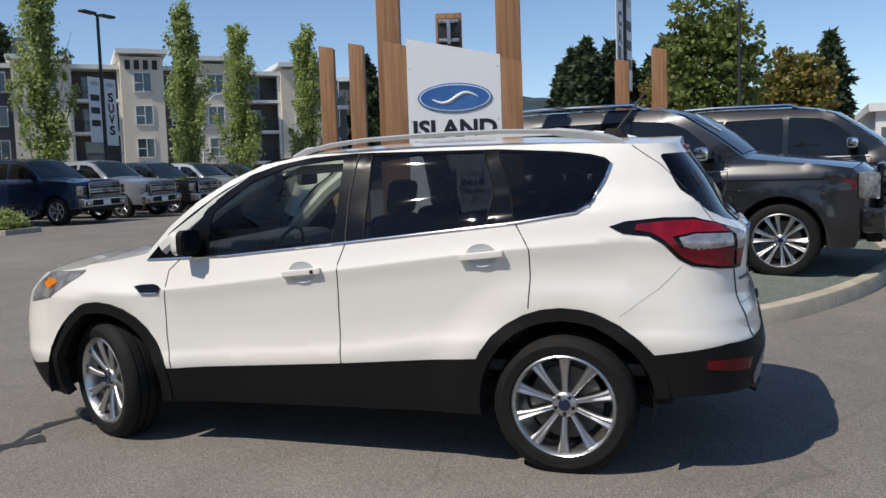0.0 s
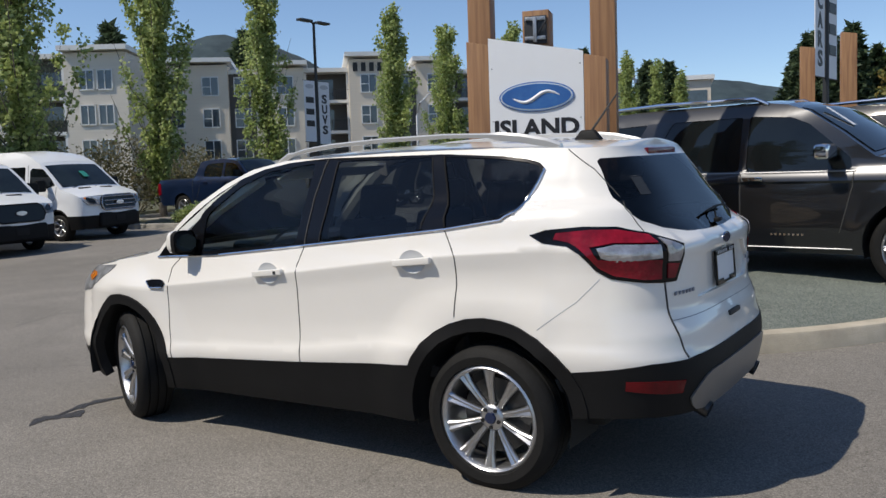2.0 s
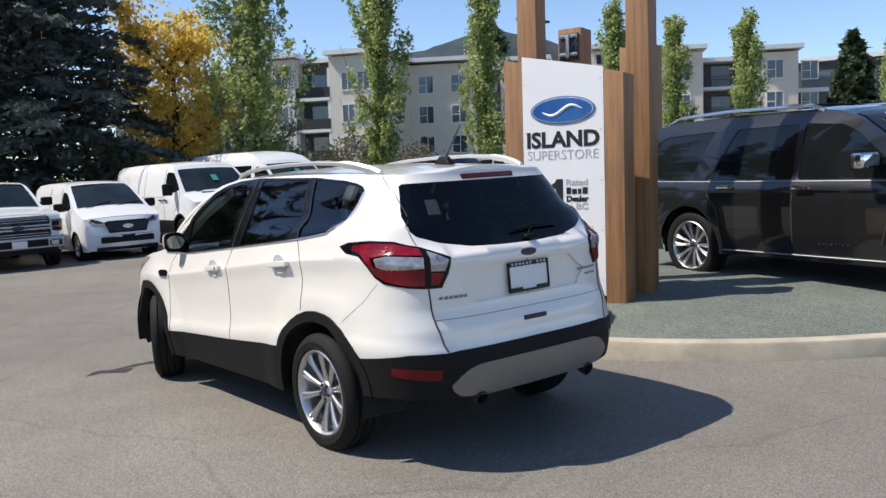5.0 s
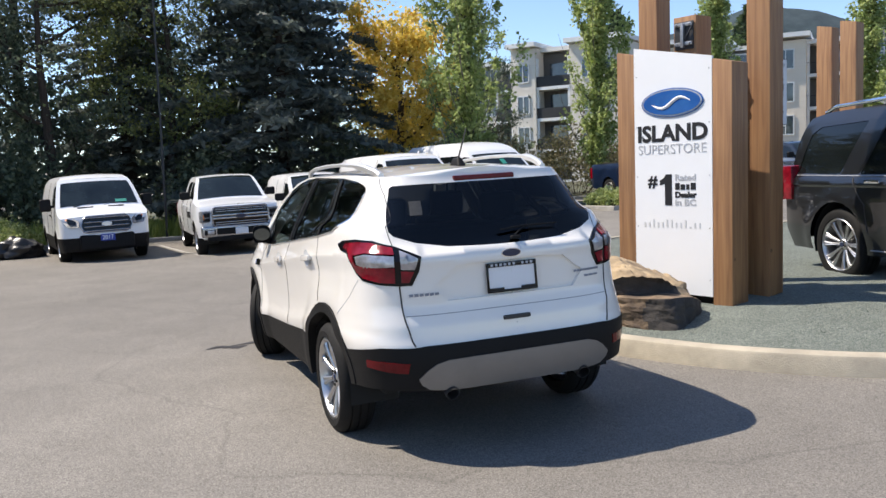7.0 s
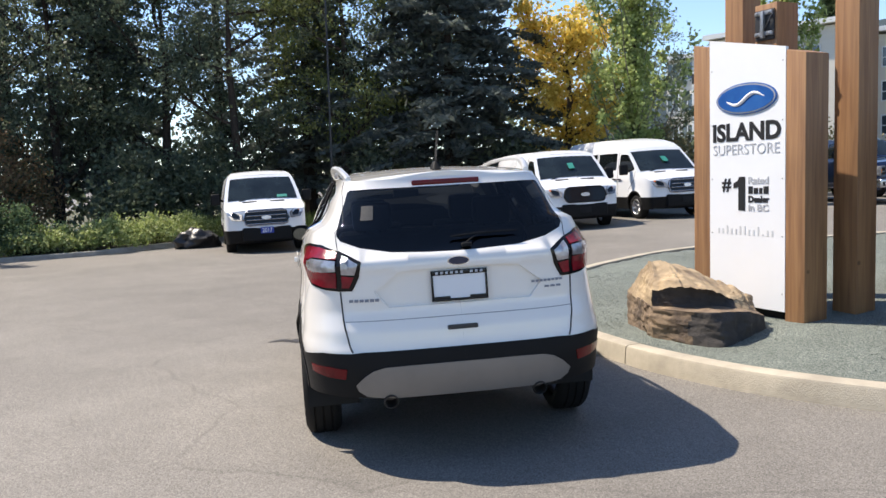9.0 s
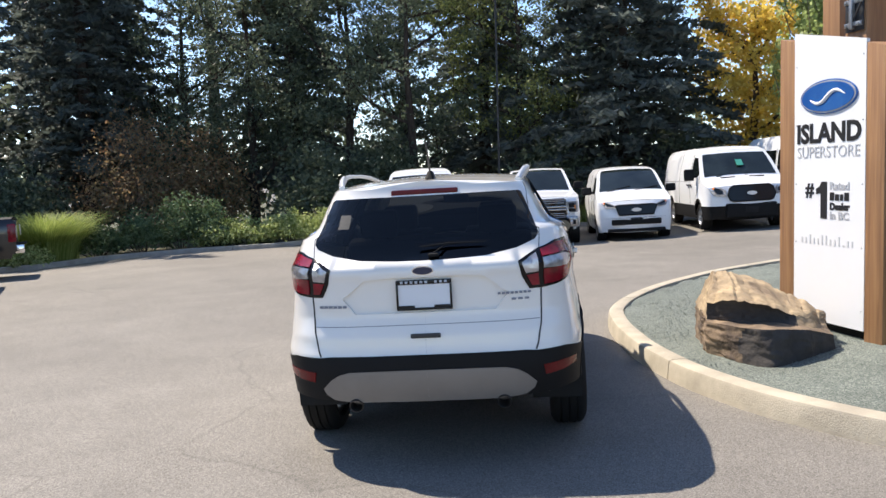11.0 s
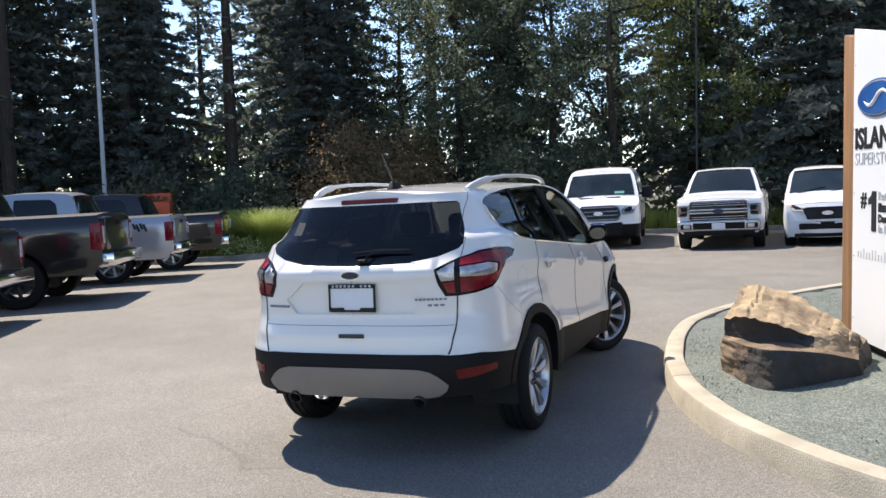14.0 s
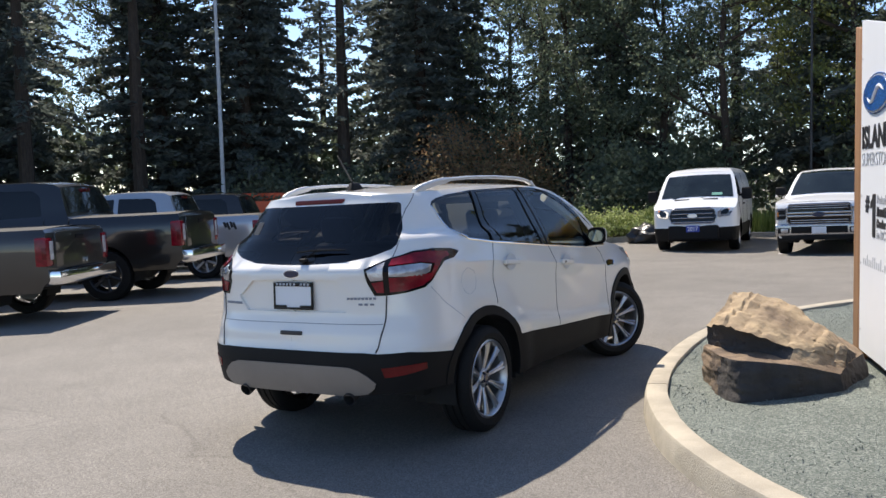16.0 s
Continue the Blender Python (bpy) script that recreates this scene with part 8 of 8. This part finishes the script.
def apartment():
    """Four-storey apartment house: bays with their own siding, windows, balconies and roof edges."""
    F0 = Vector((-47.7, 57.7, 0.3))
    a = Vector((0.745, 0.667, 0))
    n = Vector((a.y, -a.x, 0))
    root = thing("apartment_building", Matrix.Translation(F0) @ Matrix(((a.x, -n.x, 0, 0), (a.y, -n.y, 0, 0), (0, 0, 1, 0), (0, 0, 0, 1))), "four-storey apartment building with pale and charcoal siding", "building")
    # local: x along the front, y back from it, z up
    bays = [(-34.0, -27.0, -1.5, 12.2, "L", "balc"), (-27.0, -24.6, 0.6, 12.4, "L", "balc"), (-24.6, -17.5, 0.0, 13.3, "L", "win"), (-17.5, -11.2, 0.4, 13.3, "L", "win"), (-11.2, -8.8, 1.2, 12.6, "D", "win"), (-8.8, -4.4, 0.6, 13.0, "L", "win"),
            (-4.4, -0.25, 1.6, 12.7, "D", "balc"), (-0.25, 3.3, 0.0, 13.6, "L", "win"), (3.3, 6.0, 0.9, 12.6, "D", "win"), (6.0, 9.6, 0.5, 13.2, "L", "win"), (9.6, 14.0, 1.8, 12.4, "D", "balc"), (14.0, 18.0, 1.2, 12.9, "L", "win"),
            (18.0, 21.0, 3.4, 9.4, "D", "win")]
    FL = [0.35, 3.2, 6.05, 8.9]
    for x0, x1, y0, h, c, t in bays:
        h -= 0.75
        m = {"L": M_CLAD_LIGHT, "D": M_CLAD_DARK, "R": M_CLAD_RED}[c]
        bay = new("wall")
        bay.parent = root
        deep = 1.6 if t == "balc" else 0.0
        bm = bmesh.new()
        box(bm, ((x0 + x1) / 2, y0 + deep + 6, h / 2 - 0.3), (x1 - x0, 12, h))
        part("wall_face", bm, m, bay, smooth=False)
        over = 0.7 if t == "win" and c == "L" else 0.25
        bm = bmesh.new()
        box(bm, ((x0 + x1) / 2, y0 + 6 - over / 2, h - 0.15 + (0.25 if over > .5 else 0)), (x1 - x0 + over, 12 + over, 0.38))
        part("roof", bm, M_FASCIA, bay, "white roof edge", smooth=False)
        if t == "win":
            nw = 1 if x1 - x0 < 5 else 2
            for f in FL:
                for q in range(nw):
                    cx = x0 + (x1 - x0) * (q + 0.5) / nw + (0.5 if nw == 1 and x1 - x0 > 4 else 0)
                    wn_ = new("window")
                    wn_.parent = root
                    bm = bmesh.new()
                    for s, e in (((-0.72, 0), (0.09, 1.75)), ((0.72, 0), (0.09, 1.75)), ((0, 0.83), (1.53, 0.10)), ((0, -0.83), (1.53, 0.10)), ((0.05, 0), (0.07, 1.6)), ((-0.33, -0.05), (0.7, 0.07))):
                        box(bm, (cx + s[0], y0 - 0.04, f + 1.45 + s[1]), (e[0], 0.10, e[1]))
                    part("frame", bm, M_FASCIA, wn_, "white frame", smooth=False)
                    bm = bmesh.new()
                    box(bm, (cx, y0 - 0.012, f + 1.45), (1.4, 0.02, 1.6))
                    part("pane", bm, M_PANE, wn_, smooth=False)
        else:
            for f in FL:
                bal = new("balcony")
                bal.parent = root
                bm = bmesh.new()
                box(bm, ((x0 + x1) / 2, y0 + 0.8, f), (x1 - x0, 1.7, 0.28))
                part("slab", bm, M_FASCIA, bal, smooth=False)
                bm = bmesh.new()
                for k in range(int((x1 - x0) / 0.16)):
                    box(bm, (x0 + 0.1 + 0.16 * k, y0 + 0.02, f + 0.62), (0.03, 0.03, 0.9))
                box(bm, ((x0 + x1) / 2, y0 + 0.02, f + 1.1), (x1 - x0, 0.06, 0.06))
                part("railing", bm, M_RAIL, bal, "dark railing", smooth=False)
                bm = bmesh.new()
                box(bm, ((x0 + x1) / 2 - 0.2, y0 + deep - 0.02, f + 1.2), (1.7, 0.04, 2.0))
                part("balcony_door", bm, M_PANE, bal, smooth=False)
                for px in (x0 + 0.12, x1 - 0.12):
                    bm = bmesh.new()
                    box(bm, (px, y0 + 0.1, f + 1.4), (0.22, 0.22, 2.6))
                    part("post", bm, M_FASCIA, bal, smooth=False)
    # number plates on the tower shown as bars
    bm = bmesh.new()
    for k in range(4):
        box(bm, (0.35 + 0.75 * k, -0.05, 11.85), (0.42, 0.08, 0.80))
    part("number_bars", bm, M_BLACK_PRINT, root, "plain black bars", smooth=False)


apartment()


def wing():
    """End wing of the apartments with stacked balconies, seen past the poplars."""
    root = thing("apartment_building", pose(-62.5, 36.5, 0.3, 0, 0, 36), "pale end wing of the apartments with stacked balconies", "building")
    for k, (x0, x1, y0, h) in enumerate(((-9, -6.2, 1.0, 11.6), (-6.2, -4.4, 2.2, 11.2), (-4.4, -1.9, 0.4, 12.9), (-1.9, 1.4, 2.2, 12.5), (1.4, 6.5, 0.6, 12.9))):
        bm = bmesh.new()
        box(bm, ((x0 + x1) / 2, y0 + 6, h / 2 - 0.3), (x1 - x0, 12, h))
        # balcony bays take the charcoal colour to paint in their recesses' shade
        part("wall", bm, M_CLAD_DARK if k in (1, 3) else M_CLAD_CREAM, root, smooth=False)
        bm = bmesh.new()
        box(bm, ((x0 + x1) / 2, y0 + 5.7, h), (x1 - x0 + 0.5, 12.8, 0.4))
        part("roof", bm, M_FASCIA, root, "white roof edge", smooth=False)
        for f in (0.35, 3.2, 6.05, 8.9):
            if k in (1, 3):
                bal = new("balcony")
                bal.parent = root
                bm = bmesh.new()
                box(bm, ((x0 + x1) / 2, y0 - 0.8, f), (x1 - x0, 1.7, 0.28))
                part("slab", bm, M_FASCIA, bal, smooth=False)
                bm = bmesh.new()
                box(bm, ((x0 + x1) / 2, y0 - 1.6, f + 0.6), (x1 - x0, 0.05, 0.95))
                part("railing", bm, M_RAIL, bal, smooth=False)
                bm = bmesh.new()
                box(bm, ((x0 + x1) / 2, y0 - 0.02, f + 1.3), ((x1 - x0) * 0.6, 0.04, 2.1))
                part("balcony_door", bm, M_PANE, bal, smooth=False)
                for px in (x0 + 0.1, x1 - 0.1):
                    bm = bmesh.new()
                    box(bm, (px, y0 - 1.5, f + 1.4), (0.2, 0.2, 2.7))
                    part("post", bm, M_FASCIA, bal, smooth=False)
            else:
                for cx in ((x0 + x1) / 2 - 0.75, (x0 + x1) / 2 + 0.75) if x1 - x0 > 2.6 else ((x0 + x1) / 2,):
                    w = new("window")
                    w.parent = root
                    bm = bmesh.new()
                    for s, e in (((-0.6, 0), (0.09, 1.7)), ((0.6, 0), (0.09, 1.7)), ((0, 0.8), (1.29, 0.10)), ((0, -0.8), (1.29, 0.10)), ((0, 0), (0.07, 1.6))):
                        box(bm, (cx + s[0], y0 - 0.04, f + 1.45 + s[1]), (e[0], 0.10, e[1]))
                    part("frame", bm, M_FASCIA, w, smooth=False)
                    bm = bmesh.new()
                    box(bm, (cx, y0 - 0.012, f + 1.45), (1.2, 0.02, 1.6))
                    part("pane", bm, M_PANE, w, smooth=False)


wing()


def low_building(name, x, y, w, d, h, turn, label, m, band):
    root = thing(name, pose(x, y, slope(y, x), 0, 0, turn), label, "building")
    bm = bmesh.new()
    box(bm, (0, 0, h / 2), (w, d, h))
    part("wall", bm, m, root, smooth=False)
    bm = bmesh.new()
    box(bm, (0, 0, h + 0.2), (w + 0.8, d + 0.8, 0.5))
    part("roof", bm, M_FASCIA, root, smooth=False)
    k = int(w / 3)
    for q in range(k):
        wd = new("window")
        wd.parent = root
        bm = bmesh.new()
        box(bm, (-w / 2 + w * (q + 0.5) / k, -d / 2 - 0.02, band), (w / k * 0.8, 0.06, h * 0.28))
        part("pane", bm, M_PANE, wd, smooth=False)


low_building("showroom", 22.0, 60.0, 22, 14, 4.2, -4, "low white showroom building with a window band", M_FASCIA, 2.6)
low_building("townhouse", -40.0, 92.0, 11, 8, 12.6, 20, "grey townhouse with a white roof edge", M_CLAD_DARK, 9.6)
low_building("townhouse", -30.5, 96.0, 8, 8, 11.4, 20, "pale townhouse with a white roof edge", M_CLAD_LIGHT, 8.6)


def hill(name, az0, az1, dist, tops, label):
    """A forested ridge far off."""
    bm = bmesh.new()
    rows = []
    n = 60
    for i in range(n + 1):
        t = i / n
        az = radians(az0 + (az1 - az0) * t)
        hgt = interp(t, [p[0] for p in tops], [p[1] for p in tops]) * dist / 1000
        hgt *= 1 + 0.035 * noise.fractal(Vector((t * 14, 0, 1)), 1, 2, 4)
        col = []
        for q, (dd, hh) in enumerate(((0.80, 0.0), (0.88, 0.45), (0.95, 0.82), (1.0, 1.0), (1.12, 0.8))):
            k = 1 + 0.02 * noise.noise(Vector((t * 20, q * 3.0, 2)))
            col.append(bm.verts.new((math.cos(az) * dist * dd * k, math.sin(az) * dist * dd * k, hgt * hh - 8 * (q == 0))))
        rows.append(col)
    for a, b in zip(rows, rows[1:]):
        for q in range(4):
            bm.faces.new((a[q], b[q], b[q + 1], a[q + 1]))
    ob = part(name, bm, M_HILL, None, angle=0)
    tagged(ob, label, "hill", kind="structure")


hill("backdrop_hill", 127, 162, 2600, [(0, 70), (0.12, 130), (0.2, 156), (0.33, 171), (0.4, 153), (0.5, 149), (0.62, 132), (0.8, 110), (1, 70)], "blue-green forested mountain on the skyline")
hill("backdrop_hill", 88, 121, 2400, [(0, 40), (0.25, 70), (0.42, 88), (0.5, 98), (0.6, 102), (0.7, 92), (0.82, 80), (1, 62)], "low blue-green forested ridge on the skyline")


# ---- lamps and banners ----
def car_park_lamp(x, y, h, label, banners=(), dark=True, heads=2, turn=0.0):
    z = slope(y, x)
    root = thing("lamp_post", pose(x, y, z, 0, 0, turn), label, "lamp post")
    m = M_POLE_DARK if dark else M_POLE
    bm = bmesh.new()
    tube(bm, [(0, 0, 0), (0, 0, h * 0.5), (0, 0, h)], [0.085, 0.075, 0.06], 10)
    part("pole", bm, m, root)
    bm = bmesh.new()
    lathe(bm, [(0.0, 0.7), (0.25, 0.7), (0.27, 0.0)], 18, Matrix.Rotation(radians(90), 4, 'X'))
    part("footing", bm, M_CONCRETE_GREY, root)
    for k in range(heads):
        s = 1 if k else -1
        bm = bmesh.new()
        box(bm, (s * 0.55, 0, h + 0.02), (0.75, 0.32, 0.10), None, 0.03, 2)
        tube(bm, [(0, 0, h - 0.05), (s * 0.25, 0, h)], 0.035, 6)
        part("lamp_head", bm, m, root)
    for s, z0, z1, text in banners:
        bn = new("banner")
        bn.parent = root
        bm = bmesh.new()
        box(bm, (s * 0.46, 0, (z0 + z1) / 2), (0.68, 0.02, z1 - z0))
        cloth = part("cloth", bm, M_BANNER, bn, "white banner", smooth=False)
        for zz in (z0, z1):
            bm = bmesh.new()
            tube(bm, [(0, 0, zz), (s * 0.85, 0, zz)], 0.015, 6)
            part("banner_arm", bm, m, bn)
        bm = bmesh.new()
        prism(bm, [(s * 0.46 + 0.24 * math.cos(2 * math.pi * i / 20), z1 - 0.25 + 0.10 * math.sin(2 * math.pi * i / 20)) for i in range(20)], 0.02, lambda p, q, r: Vector((p, -0.012 - r, q)))
        part("banner_oval", bm, M_GREY_PRINT, bn, "plain grey oval", smooth=False)
        if text:
            for i, ch in enumerate(text):
                words("letter", ch, 0.52, Matrix.Translation((s * 0.46 - 0.17, -0.012, z1 - 0.95 - 0.46 * i)) @ Matrix.Rotation(radians(90), 4, 'X'), M_BLACK_PRINT, bn, 0.006, "", 0.02, 0.34)
        else:
            for i in range(3):
                bm = bmesh.new()
                box(bm, (s * 0.46, -0.016, z1 - 0.85 - 0.52 * i), (0.5, 0.012, 0.26))
                part("text_bar", bm, M_BLACK_PRINT, bn, "plain dark bar", smooth=False)


car_park_lamp(-22.8, 25.0, 8.2, "dark car-park lamp post with two white banners", ((-1, 2.9, 5.6, ""), (1, 2.8, 5.6, "SUVS")), turn=88)
car_park_lamp(-0.6, 19.0, 9.5, "dark car-park lamp post with two white banners", ((-1, 3.2, 5.8, "CARS"), (1, 3.2, 5.8, "")), turn=82)
car_park_lamp(2.5, 36.0, 8.6, "dark twin-headed car-park lamp post", turn=0)
car_park_lamp(-18.4, -21.3, 12.0, "tall pale grey car-park lamp post", dark=False, turn=40)
bm = bmesh.new()
tube(bm, [(0, 0, 0), (0.02, 0, 6.0), (0, 0, 13.0)], [0.04, 0.035, 0.03], 8)
ob = part("slim_pole", bm, M_POLE_DARK, None)
ob.matrix_world = pose(-21.9, -0.25, slope(-0.25, -21.9), 0, 0, 0)
tagged(ob, "slim dark metal pole rising before the dark wood", "pole")
bm = bmesh.new()
tube(bm, [(0, 0, 0), (0, 0, 5.6), (0.25, 0, 6.5), (0.9, 0, 7.1), (2.0, 0, 7.35)], [0.09, 0.07, 0.06, 0.05, 0.04], 8)
box(bm, (2.2, 0, 7.33), (0.6, 0.2, 0.12), None, 0.03)
ob = part("street_lamp", bm, M_POLE, None)
ob.matrix_world = pose(-31.5, 45.0, 0.4, 0, 0, 40)
tagged(ob, "grey street lamp with a curved arm", "lamp post")
bm = bmesh.new()
box(bm, (0, 0, 1.1), (2.4, 1.8, 1.3), None, 0.05)
box(bm, (1.9, 0.2, 0.95), (1.0, 1.5, 1.0), None, 0.05)
box(bm, (0.4, 0, 0.3), (3.2, 1.6, 0.5), None, 0.1)
ob = part("orange_machine", bm, M_ORANGE, None)
ob.matrix_world = pose(-19.5, -20.2, slope(-20.2, -19.5) + 0.35, 0, 0, 35)
tagged(ob, "bright orange machine body half hidden behind pickups", "machine")
